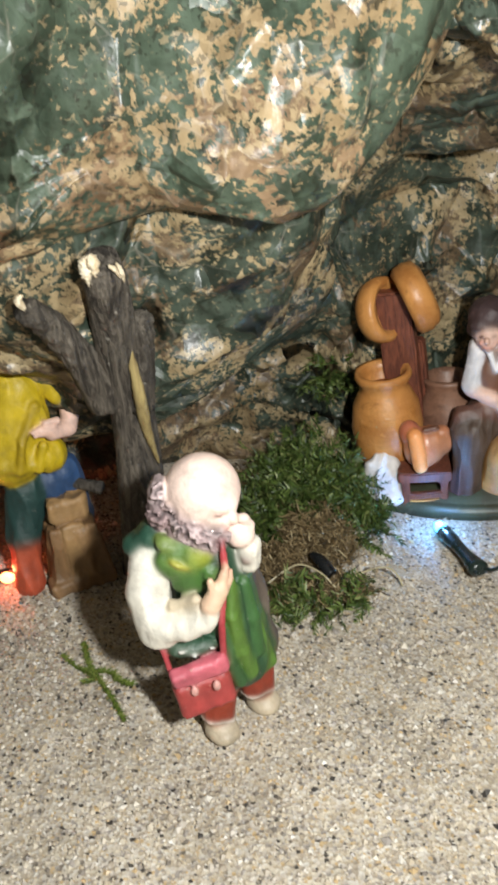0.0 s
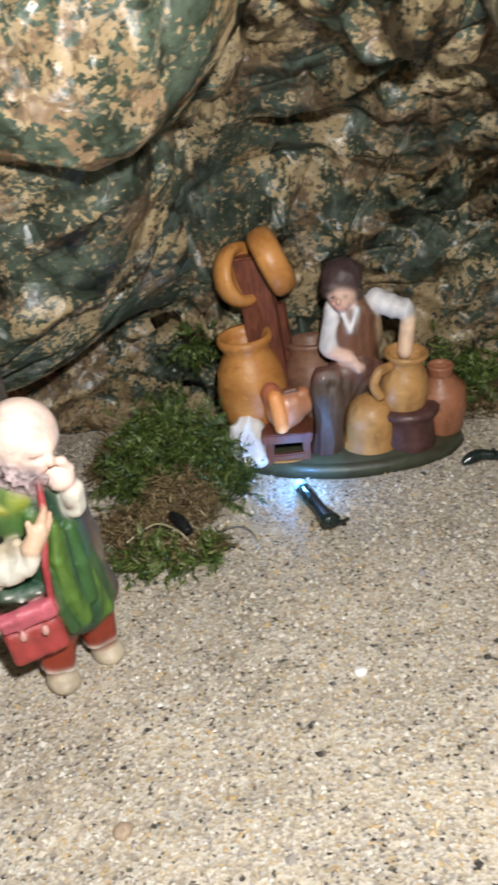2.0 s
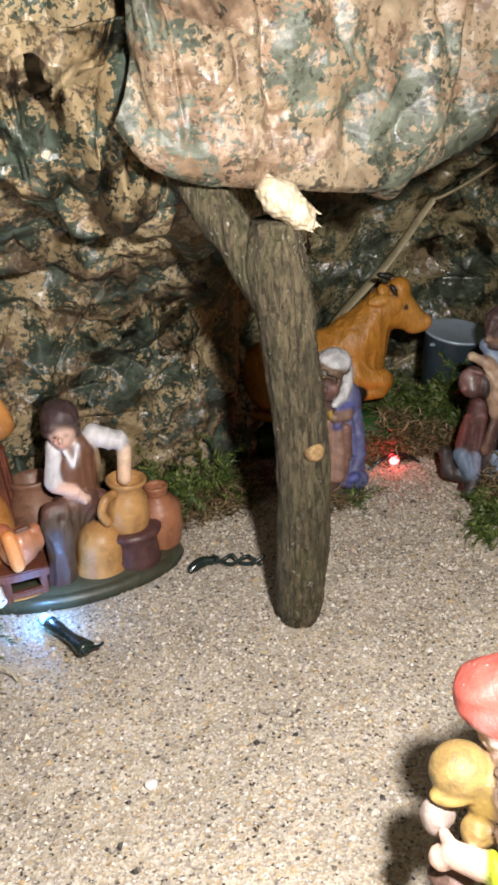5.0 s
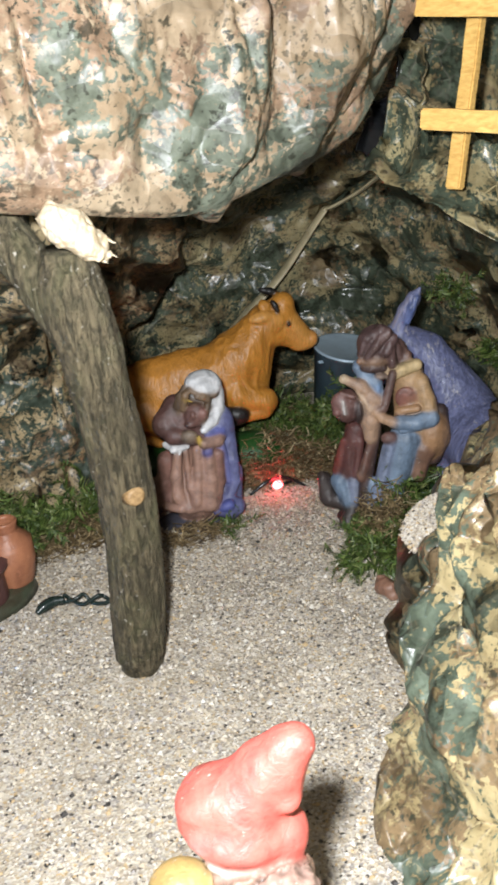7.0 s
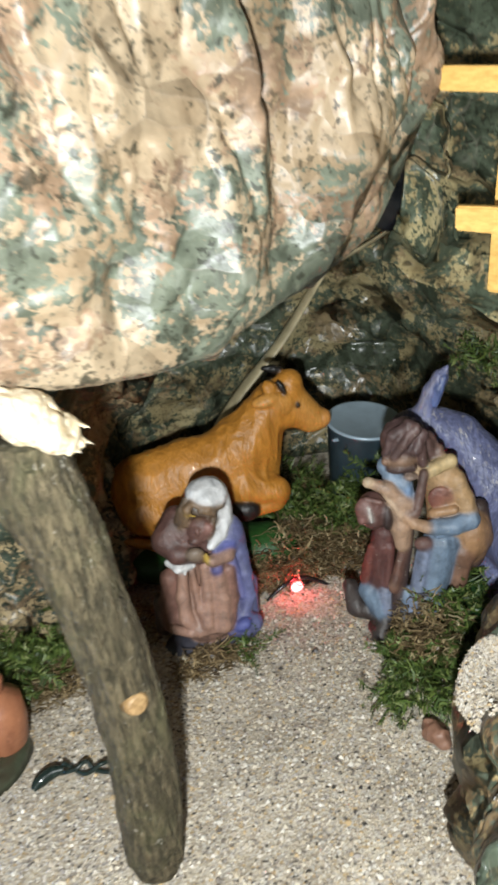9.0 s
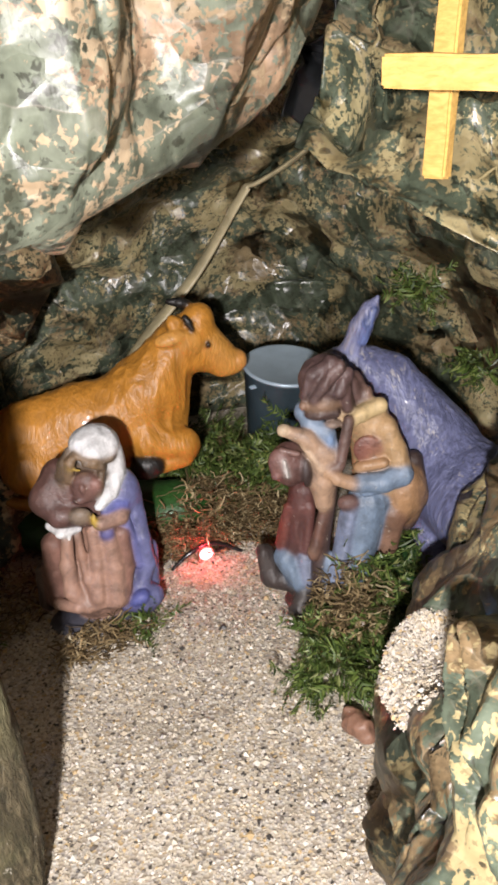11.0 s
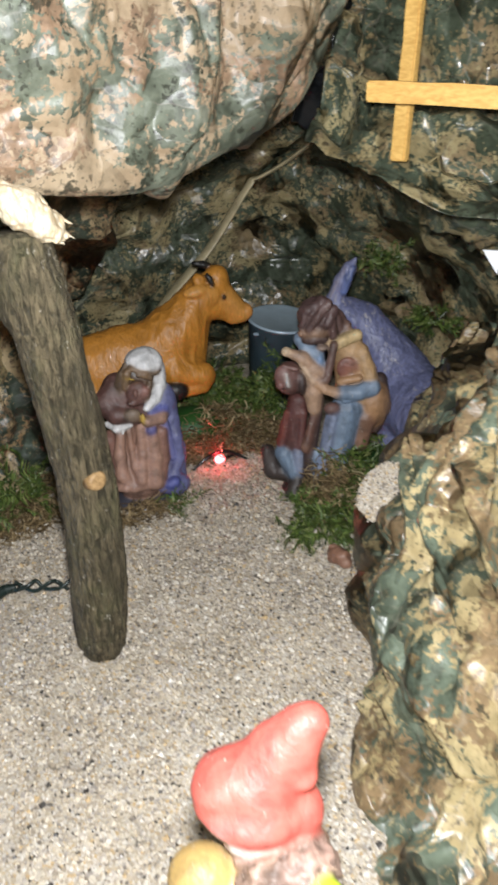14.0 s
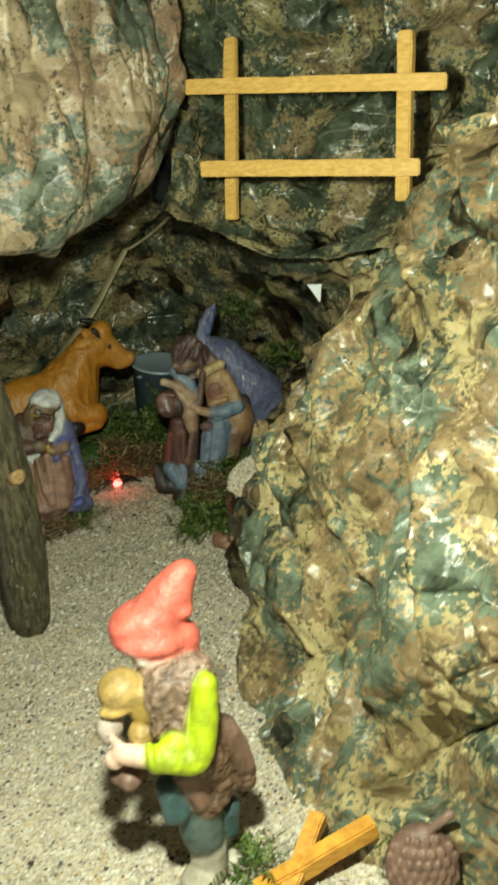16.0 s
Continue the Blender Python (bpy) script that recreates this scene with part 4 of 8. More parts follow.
# ---- the figures ----
SKIN, GREEN_COAT, CREAM = (0.78, 0.52, 0.42), (0.016, 0.062, 0.030), (0.80, 0.76, 0.66)
RUST, HAIR, BOOT = (0.33, 0.045, 0.02), (0.25, 0.175, 0.175), (0.50, 0.42, 0.30)

cast("old_man_figurine", [
    cap((-0.75, -0.50, 0.25), (-0.72, -0.47, 0.6), 0.48, 0.46, BOOT, 0.12), ell((-0.60, -0.75, 0.25), (0.50, 0.55, 0.33), BOOT, 0.2),
    cap((0.75, 0.45, 0.25), (0.72, 0.43, 0.65), 0.48, 0.46, BOOT, 0.12), ell((0.90, 0.25, 0.25), (0.50, 0.55, 0.33), BOOT, 0.2),
    cap((-0.70, -0.42, 1.05), (-0.60, -0.30, 2.3), 0.60, 0.78, RUST, 0.08, 0.02), cap((0.70, 0.42, 1.10), (0.55, 0.3, 2.4), 0.60, 0.75, RUST, 0.08, 0.02),
    ell((-0.70, -0.42, 0.82), (0.63, 0.61, 0.13), CREAM, 0.06, (0, 12, 0), 0.05), ell((0.70, 0.42, 0.88), (0.61, 0.59, 0.13), CREAM, 0.06, (0, -10, 0), 0.05),
    cap((0.0, 0.05, 2.95), (-0.40, 0.0, 5.0), 1.22, 1.18, GREEN_COAT, 0.3, 0.08), cap((0.85, -0.2, 2.6), (0.35, -0.3, 5.6), 0.50, 0.46, (0.10, 0.20, 0.03), 0.12, 0.06), cap((0.35, -0.8, 2.8), (0.2, -0.7, 5.6), 0.36, 0.36, (0.035, 0.11, 0.03), 0.10, 0.05), cap((0.95, 0.35, 2.7), (0.30, 0.25, 5.6), 0.44, 0.44, (0.03, 0.10, 0.03), 0.1, 0.06),
    cap((-0.40, 0.0, 5.0), (-0.65, 0.05, 7.0), 1.18, 1.15, GREEN_COAT, 0.3, 0.03), cap((1.15, 0.6, 2.6), (0.55, 0.7, 6.0), 0.42, 0.50, (0.13, 0.10, 0.08), 0.15, 0.06),
    ell((-1.83, -0.10, 7.69), (0.55, 0.65, 0.45), (0.02, 0.07, 0.045), 0.20, (0, 0, 0), 0.03), ell((-2.30, -0.10, 7.47), (0.5, 0.55, 0.36), (0.02, 0.07, 0.045), 0.20, (0, 0, 0), 0.03),
    ell((-1.12, -0.95, 7.31), (0.85, 0.42, 0.62), (0.08, 0.17, 0.035), 0.20, (0, 0, 0), 0.05), ell((-0.72, -1.15, 7.48), (0.4, 0.2, 0.3), (0.30, 0.34, 0.03), 0.20, (0, 0, 0), 0.05),
    ell((-1.48, -0.85, 7.82), (0.42, 0.36, 0.22), (0.17, 0.24, 0.06), 0.12, (0, 20, 0), 0.04), ell((-1.01, -1.12, 6.58), (0.52, 0.26, 0.5), (0.06, 0.145, 0.03), 0.20, (0, 0, 0), 0.05),
    ell((-1.24, -1.30, 7.39), (0.3, 0.16, 0.1), (0.40, 0.38, 0.06), 0.06, (0, 30, 0), 0.03), ell((-0.19, -1.00, 7.18), (0.36, 0.32, 0.42), (0.02, 0.06, 0.035), 0.12, (0, 0, 0), 0.03),
    ell((-0.43, -1.25, 6.91), (0.25, 0.2, 0.3), (0.06, 0.15, 0.03), 0.10, (0, 0, 0), 0.04), cap((-2.06, -0.55, 6.99), (-2.27, -0.75, 6.17), 0.64, 0.62, CREAM, 0.12, 0.02),
    cap((-2.27, -0.75, 6.17), (-2.17, -1.00, 5.41), 0.62, 0.62, CREAM, 0.12, 0.02), ell((-2.07, -1.20, 4.99), (0.6, 0.5, 0.4), CREAM, 0.20, (0, 0, 0), 0.02),
    cap((-1.94, -1.30, 5.34), (-1.30, -1.60, 5.47), 0.52, 0.42, CREAM, 0.12, 0.02), cap((-1.30, -1.60, 5.47), (-0.80, -1.80, 5.70), 0.42, 0.36, CREAM, 0.12, 0.02),
    ell((-0.63, -1.85, 5.87), (0.26, 0.34, 0.42), CREAM, 0.06, (0, 20, 0), 0.03), cap((-1.61, -1.25, 5.92), (-0.96, -1.55, 6.30), 0.22, 0.20, (0.62, 0.52, 0.37), 0.08, 0.03),
    cap((-1.44, -1.45, 5.78), (-0.92, -1.70, 6.05), 0.16, 0.16, (0.70, 0.62, 0.48), 0.06, 0.03), cap((-0.53, -1.85, 6.26), (-0.25, -1.72, 6.64), 0.30, 0.27, (0.66, 0.45, 0.31), 0.10, 0),
    cap((-0.25, -1.72, 6.64), (-0.08, -1.65, 7.05), 0.20, 0.13, (0.66, 0.45, 0.31), 0.06, 0), cap((-0.08, -1.65, 7.05), (0.01, -1.60, 7.28), 0.13, 0.10, (0.66, 0.45, 0.31), 0.06, 0),
    cap((-0.17, -1.66, 6.48), (0.06, -1.55, 6.85), 0.17, 0.12, (0.66, 0.45, 0.31), 0.05, 0), cap((0.06, -1.55, 6.85), (0.11, -1.50, 7.06), 0.12, 0.09, (0.66, 0.45, 0.31), 0.05, 0),
    cap((-0.42, -1.80, 6.63), (-0.47, -1.80, 7.03), 0.14, 0.10, (0.66, 0.45, 0.31), 0.05, 0), cap((0.77, -0.55, 7.19), (0.74, -0.40, 6.55), 0.36, 0.36, CREAM, 0.10, 0.03),
    ell((0.54, -0.70, 7.74), (0.44, 0.4, 0.44), (0.86, 0.66, 0.57), 0.12, (0, 0, 0), 0), cap((0.82, -0.70, 7.96), (0.70, -0.85, 8.31), 0.18, 0.14, (0.86, 0.66, 0.57), 0.06, 0),
    cap((0.70, -0.85, 8.31), (0.47, -0.95, 8.41), 0.14, 0.12, (0.86, 0.66, 0.57), 0.06, 0), ell((0.65, -0.75, 6.81), (0.14, 0.1, 0.16), (0.16, 0.07, 0.06), 0.05, (0, 0, 0), 0),
    cap((0.12, -1.00, 6.33), (0.06, -1.20, 5.26), 0.20, 0.24, (0.10, 0.20, 0.03), 0.08, 0.03), cap((0.06, -1.20, 5.26), (0.17, -1.15, 3.90), 0.24, 0.26, (0.10, 0.20, 0.03), 0.08, 0.03),
    cap((0.17, -1.15, 3.90), (0.45, -1.00, 2.92), 0.26, 0.22, (0.10, 0.20, 0.03), 0.08, 0.03), cap((0.52, -0.75, 6.07), (0.63, -0.80, 4.82), 0.20, 0.24, (0.04, 0.12, 0.03), 0.08, 0.03),
    cap((0.63, -0.80, 4.82), (0.70, -0.75, 3.45), 0.24, 0.24, (0.04, 0.12, 0.03), 0.08, 0.03), cap((-0.24, -1.20, 4.89), (-0.16, -1.30, 3.66), 0.20, 0.22, (0.035, 0.10, 0.03), 0.08, 0.03),
    cap((-0.16, -1.30, 3.66), (0.06, -1.25, 2.78), 0.22, 0.20, (0.035, 0.10, 0.03), 0.08, 0.03), cap((0.30, -0.95, 6.05), (0.36, -1.05, 4.65), 0.12, 0.14, (0.014, 0.05, 0.025), 0.05, 0),
    cap((0.36, -1.05, 4.65), (0.44, -1.00, 3.49), 0.14, 0.12, (0.014, 0.05, 0.025), 0.05, 0), ell((-0.34, -0.20, 9.01), (1.08, 1.05, 1.08), (0.86, 0.66, 0.57), 0.12, (0, 0, 0), 0),
    ell((0.22, -0.75, 8.79), (0.36, 0.36, 0.3), (0.86, 0.66, 0.57), 0.12, (0, 0, 0), 0), ell((-0.06, -0.90, 8.39), (0.42, 0.36, 0.36), (0.86, 0.66, 0.57), 0.12, (0, 0, 0), 0),
    ell((0.35, -1.00, 8.50), (0.18, 0.22, 0.2), (0.86, 0.66, 0.57), 0.07, (0, 0, 0), 0), ell((0.41, -1.12, 8.46), (0.12, 0.12, 0.12), (0.80, 0.50, 0.40), 0.05, (0, 0, 0), 0),
    ell((0.01, -1.20, 8.73), (0.13, 0.05, 0.035), (0.20, 0.11, 0.09), 0.02, (0, 0, 0), 0), cap((-0.16, -1.15, 8.92), (0.21, -1.12, 8.79), 0.07, 0.07, (0.70, 0.46, 0.38), 0.05, 0),
    ell((0.12, -1.15, 8.26), (0.14, 0.1, 0.05), (0.50, 0.22, 0.19), 0.03, (0, 0, 0), 0), ell((-1.51, -0.10, 9.07), (0.3, 0.5, 0.45), (0.42, 0.33, 0.33), 0.10, (0, 0, 0), 0.1),
    ell((-1.54, -0.20, 8.49), (0.4, 0.55, 0.45), HAIR, 0.10, (0, 0, 0), 0.1), ell((-1.03, -0.60, 8.78), (0.42, 0.35, 0.32), HAIR, 0.10, (0, 0, 0), 0.1),
    ell((-1.46, -0.30, 8.05), (0.3, 0.32, 0.26), (0.42, 0.33, 0.33), 0.10, (0, 0, 0), 0.1), ell((-0.69, -0.65, 8.09), (0.72, 0.42, 0.48), HAIR, 0.10, (0, 0, 0), 0.09),
    ell((-0.21, -0.90, 7.79), (0.45, 0.3, 0.34), HAIR, 0.10, (0, 0, 0), 0.09), cap((-1.20, -0.75, 8.80), (-1.11, -0.95, 8.36), 0.17, 0.18, (0.42, 0.33, 0.33), 0.03, 0.09),
    cap((-1.11, -0.95, 8.36), (-0.89, -1.00, 7.98), 0.18, 0.14, (0.42, 0.33, 0.33), 0.03, 0.09), cap((-0.98, -0.85, 8.83), (-0.90, -1.05, 8.30), 0.17, 0.18, HAIR, 0.03, 0.09),
    cap((-0.90, -1.05, 8.30), (-0.67, -1.10, 7.87), 0.18, 0.14, HAIR, 0.03, 0.09), cap((-0.75, -0.95, 8.73), (-0.70, -1.12, 8.21), 0.16, 0.18, (0.42, 0.33, 0.33), 0.03, 0.09),
    cap((-0.70, -1.12, 8.21), (-0.50, -1.15, 7.73), 0.18, 0.13, (0.42, 0.33, 0.33), 0.03, 0.09), cap((-0.60, -1.05, 8.47), (-0.47, -1.18, 8.03), 0.15, 0.17, HAIR, 0.03, 0.09),
    cap((-0.47, -1.18, 8.03), (-0.29, -1.15, 7.61), 0.17, 0.12, HAIR, 0.03, 0.09), cap((-0.44, -1.10, 8.25), (-0.29, -1.22, 7.93), 0.14, 0.16, (0.42, 0.33, 0.33), 0.03, 0.09),
    cap((-0.29, -1.22, 7.93), (-0.16, -1.18, 7.65), 0.16, 0.10, (0.42, 0.33, 0.33), 0.03, 0.09), cap((-0.23, -1.18, 8.18), (-0.08, -1.25, 7.95), 0.14, 0.14, HAIR, 0.03, 0.09),
    cap((-0.08, -1.25, 7.95), (-0.03, -1.20, 7.72), 0.14, 0.10, HAIR, 0.03, 0.09), cap((-0.28, -1.15, 8.30), (-0.02, -1.25, 8.21), 0.13, 0.14, (0.42, 0.33, 0.33), 0.03, 0.09),
    cap((-0.02, -1.25, 8.21), (0.16, -1.15, 7.96), 0.14, 0.12, (0.42, 0.33, 0.33), 0.03, 0.09), cap((-1.60, -0.10, 9.34), (-1.72, -0.20, 8.92), 0.16, 0.18, (0.42, 0.33, 0.33), 0.05, 0.03),
    cap((-1.72, -0.20, 8.92), (-1.63, -0.40, 8.75), 0.18, 0.16, (0.42, 0.33, 0.33), 0.05, 0.03), cap((-1.36, -0.55, 8.42), (-1.29, -0.75, 8.07), 0.15, 0.15, HAIR, 0.05, 0.03),
    cap((-1.29, -0.75, 8.07), (-1.09, -0.90, 7.94), 0.15, 0.12, HAIR, 0.05, 0.03), ell((-1.19, -1.20, 4.37), (0.85, 0.42, 0.3), GREEN_COAT, 0.10, (0, 0, 0), 0.03),
    ell((-1.54, -1.62, 4.52), (0.13, 0.06, 0.05), (0.6, 0.6, 0.55), 0.02, (0, 0, 0), 0), ell((-1.18, -1.66, 4.34), (0.09, 0.05, 0.06), (0.6, 0.6, 0.55), 0.02, (0, 0, 0), 0),
    ell((-0.65, -1.62, 4.52), (0.12, 0.06, 0.04), (0.6, 0.6, 0.55), 0.02, (0, 0, 0), 0), cap((-0.02, -1.30, 7.94), (-0.01, -1.50, 7.22), 0.10, 0.11, (0.40, 0.04, 0.05), 0.04, 0),
    cap((-0.01, -1.50, 7.22), (-0.29, -1.65, 5.48), 0.11, 0.11, (0.40, 0.04, 0.05), 0.04, 0), cap((-0.29, -1.65, 5.48), (-0.35, -1.60, 4.18), 0.11, 0.10, (0.40, 0.04, 0.05), 0.04, 0),
    cap((-2.15, -1.25, 4.66), (-2.05, -1.35, 4.30), 0.09, 0.09, (0.42, 0.05, 0.06), 0.04, 0), cap((-2.05, -1.35, 4.30), (-1.94, -1.50, 3.64), 0.09, 0.09, (0.42, 0.05, 0.06), 0.04, 0),
    slab((-1.13, -1.75, 3.86), (0.90, 0.26, 0.34), 0.20, (0.60, 0.13, 0.17), 0.05, (10, -9, 10), 0.03), slab((-1.05, -1.50, 2.85), (0.86, 0.34, 0.64), 0.22, (0.40, 0.055, 0.05), 0.06, (0, -9, 10), 0.03), ell((-1.32, -1.98, 3.32), (0.12, 0.1, 0.2), (0.60, 0.32, 0.28), 0.04), ell((-0.66, -1.98, 3.41), (0.12, 0.1, 0.2), (0.60, 0.32, 0.28), 0.04),
], -0.0002, 0.2250, 0.0, "painted resin shepherd figurine, bald and bearded, in a green coat", "figurine", 6.5, 1.0, 0.05, None, None, (1.5, 1.0))

LIMEG, TEAL, BREAD, HATRED = (0.38, 0.47, 0.02), (0.045, 0.095, 0.10), (0.38, 0.255, 0.09), (0.60, 0.125, 0.095)
cast("red_hat_figurine", [
    cap((0.05, 0.0, 0.3), (0.0, 0.1, 1.1), 0.46, 0.44, (0.62, 0.57, 0.48), 0.12), ell((-0.10, -0.15, 0.25), (0.55, 0.60, 0.32), (0.42, 0.38, 0.30), 0.2), cap((0.55, 0.9, 0.3), (0.45, 0.9, 1.4), 0.46, 0.44, (0.62, 0.57, 0.48), 0.12), ell((0.50, 0.75, 0.25), (0.55, 0.60, 0.32), (0.42, 0.38, 0.30), 0.2),
    cap((0.21, 0.10, 1.09), (0.10, 0.10, 0.18), 0.58, 0.56, (0.52, 0.46, 0.37), 0.12, 0.02), ell((0.93, 0.40, -0.09), (0.36, 0.5, 0.5), (0.50, 0.45, 0.36), 0.10, (0, 0, 0), 0.02),
    ell((-0.31, -0.30, 0.29), (0.6, 0.6, 0.34), (0.45, 0.40, 0.31), 0.15, (0, 0, 0), 0.02), cap((-0.75, -0.20, 3.99), (-0.67, -0.40, 3.21), 0.42, 0.42, TEAL, 0.10, 0.02),
    cap((0.02, 0.20, 2.42), (0.09, 0.10, 1.63), 0.72, 0.66, (0.10, 0.14, 0.13), 0.12, 0.02), cap((0.94, 0.40, 2.20), (0.86, 0.40, 1.42), 0.42, 0.38, TEAL, 0.12, 0.02),
    cap((-0.34, -0.20, 3.11), (-0.38, -0.20, 2.12), 0.26, 0.26, TEAL, 0.10, 0.02), cap((-0.05, 0.80, 7.00), (-0.03, 0.50, 5.87), 1.12, 1.12, (0.17, 0.105, 0.072), 0.30, 0.088),
    ell((0.33, 0.35, 7.48), (0.78, 0.7, 0.55), (0.25, 0.165, 0.13), 0.25, (0, 0, 0), 0.088), ell((-0.50, 0.10, 7.06), (0.55, 0.45, 0.85), (0.21, 0.14, 0.105), 0.20, (0, 0, 0), 0.088),
    cap((-0.44, 0.30, 7.73), (-0.76, -0.10, 6.10), 0.30, 0.30, (0.17, 0.105, 0.072), 0.12, 0.088),
    cap((-0.12, -0.00, 6.97), (-0.46, -0.20, 5.89), 0.20, 0.22, (0.19, 0.13, 0.105), 0.10, 0.05), cap((0.07, 0.30, 5.79), (0.30, 0.40, 4.70), 1.05, 1.00, (0.125, 0.07, 0.045), 0.30, 0.088),
    cap((0.30, 0.40, 4.70), (0.86, 0.50, 3.60), 1.00, 0.80, (0.125, 0.07, 0.045), 0.30, 0.088), ell((1.49, 0.60, 3.19), (0.55, 0.6, 0.46), (0.125, 0.07, 0.045), 0.25, (0, 0, 0), 0.088),
    ell((0.31, 0.05, 3.03), (0.7, 0.55, 0.46), (0.125, 0.07, 0.045), 0.25, (0, 0, 0), 0.088), cap((1.22, 0.30, 5.49), (1.59, 0.40, 3.81), 0.40, 0.40, (0.19, 0.11, 0.08), 0.20, 0.05),
    cap((-0.18, -0.30, 4.44), (0.11, -0.35, 3.33), 0.35, 0.30, (0.20, 0.115, 0.08), 0.15, 0.04), cap((0.76, -0.30, 7.42), (0.58, -0.50, 6.46), 0.36, 0.42, LIMEG, 0.08, 0.012),
    cap((0.58, -0.50, 6.46), (0.31, -0.75, 5.61), 0.42, 0.46, LIMEG, 0.08, 0.012), ell((0.09, -0.85, 5.32), (0.5, 0.45, 0.4), LIMEG, 0.15, (0, 0, 0), 0),
    cap((-0.14, -0.85, 5.38), (-0.94, -0.90, 5.66), 0.44, 0.42, LIMEG, 0.12, 0.012), ell((-1.12, -0.90, 5.77), (0.18, 0.42, 0.46), LIMEG, 0.06, (0, 0, 0), 0),
    ell((-0.41, -0.70, 5.94), (0.36, 0.3, 0.26), LIMEG, 0.30, (0, 0, 0), 0), cap((-1.37, -0.75, 5.76), (-1.95, -0.45, 5.76), 0.34, 0.30, SKIN, 0.08, 0),
    cap((-1.94, -0.40, 5.83), (-2.12, -0.30, 6.21), 0.20, 0.13, SKIN, 0.06, 0), ell((-2.16, -0.35, 5.55), (0.3, 0.3, 0.3), SKIN, 0.10, (0, 0, 0), 0),
    ell((-1.66, 0.60, 7.19), (0.72, 0.7, 0.66), BREAD, 0.12, (0, 0, 0), 0), ell((-1.08, 0.35, 6.70), (0.46, 0.46, 0.8), (0.42, 0.28, 0.07), 0.15, (0, 0, 0), 0.02),
    ell((-1.31, 0.10, 5.85), (0.4, 0.4, 0.45), (0.40, 0.26, 0.08), 0.15, (0, 0, 0), 0.02), ell((-2.16, 0.30, 6.16), (0.4, 0.4, 0.5), (0.44, 0.36, 0.32), 0.15, (0, 0, 0), 0.05),
    ell((-1.91, -0.15, 4.76), (0.58, 0.5, 0.4), (0.19, 0.11, 0.085), 0.15, (0, 0, 0), 0.06), ell((-1.91, 0.20, 6.82), (0.5, 0.3, 0.2), (0.46, 0.32, 0.10), 0.12, (0, 0, 0), 0),
    ell((-0.51, 1.00, 7.89), (0.72, 0.7, 0.34), (0.62, 0.42, 0.36), 0.15, (0, 0, 0), 0), ell((-1.12, 0.75, 8.39), (0.25, 0.3, 0.2), (0.80, 0.78, 0.74), 0.06, (0, 0, 0), 0.03),
    ell((-0.91, 0.55, 8.11), (0.22, 0.26, 0.22), (0.80, 0.78, 0.74), 0.06, (0, 0, 0), 0.03), ell((-0.63, 0.55, 7.97), (0.25, 0.25, 0.18), (0.70, 0.42, 0.36), 0.08, (0, 0, 0), 0),
    ell((-0.52, 1.40, 8.40), (1.22, 1.2, 0.52), HATRED, 0.20, (0, 6, 0), 0.01), ell((-1.21, 1.40, 8.99), (0.56, 0.75, 0.34), HATRED, 0.30, (0, -22, 0), 0.01),
    ell((0.47, 1.25, 8.14), (0.46, 0.6, 0.52), HATRED, 0.18, (0, 0, 0), 0.01), cap((-0.39, 1.40, 8.80), (0.20, 1.50, 9.50), 0.92, 0.64, HATRED, 0.30, 0.012),
    cap((0.20, 1.50, 9.50), (0.58, 1.50, 10.05), 0.64, 0.42, HATRED, 0.30, 0.012), cap((0.58, 1.50, 10.05), (0.74, 1.50, 10.21), 0.42, 0.33, HATRED, 0.30, 0.012),
    ell((0.52, 1.20, 9.15), (0.3, 0.42, 0.26), HATRED, 0.14, (0, 0, 0), 0),
], 0.1405, 0.0835, 0.0, "painted resin figurine in a floppy red hat carrying a yellow bundle", "figurine", -32.0, 1.0, 0.05, worn_resin)

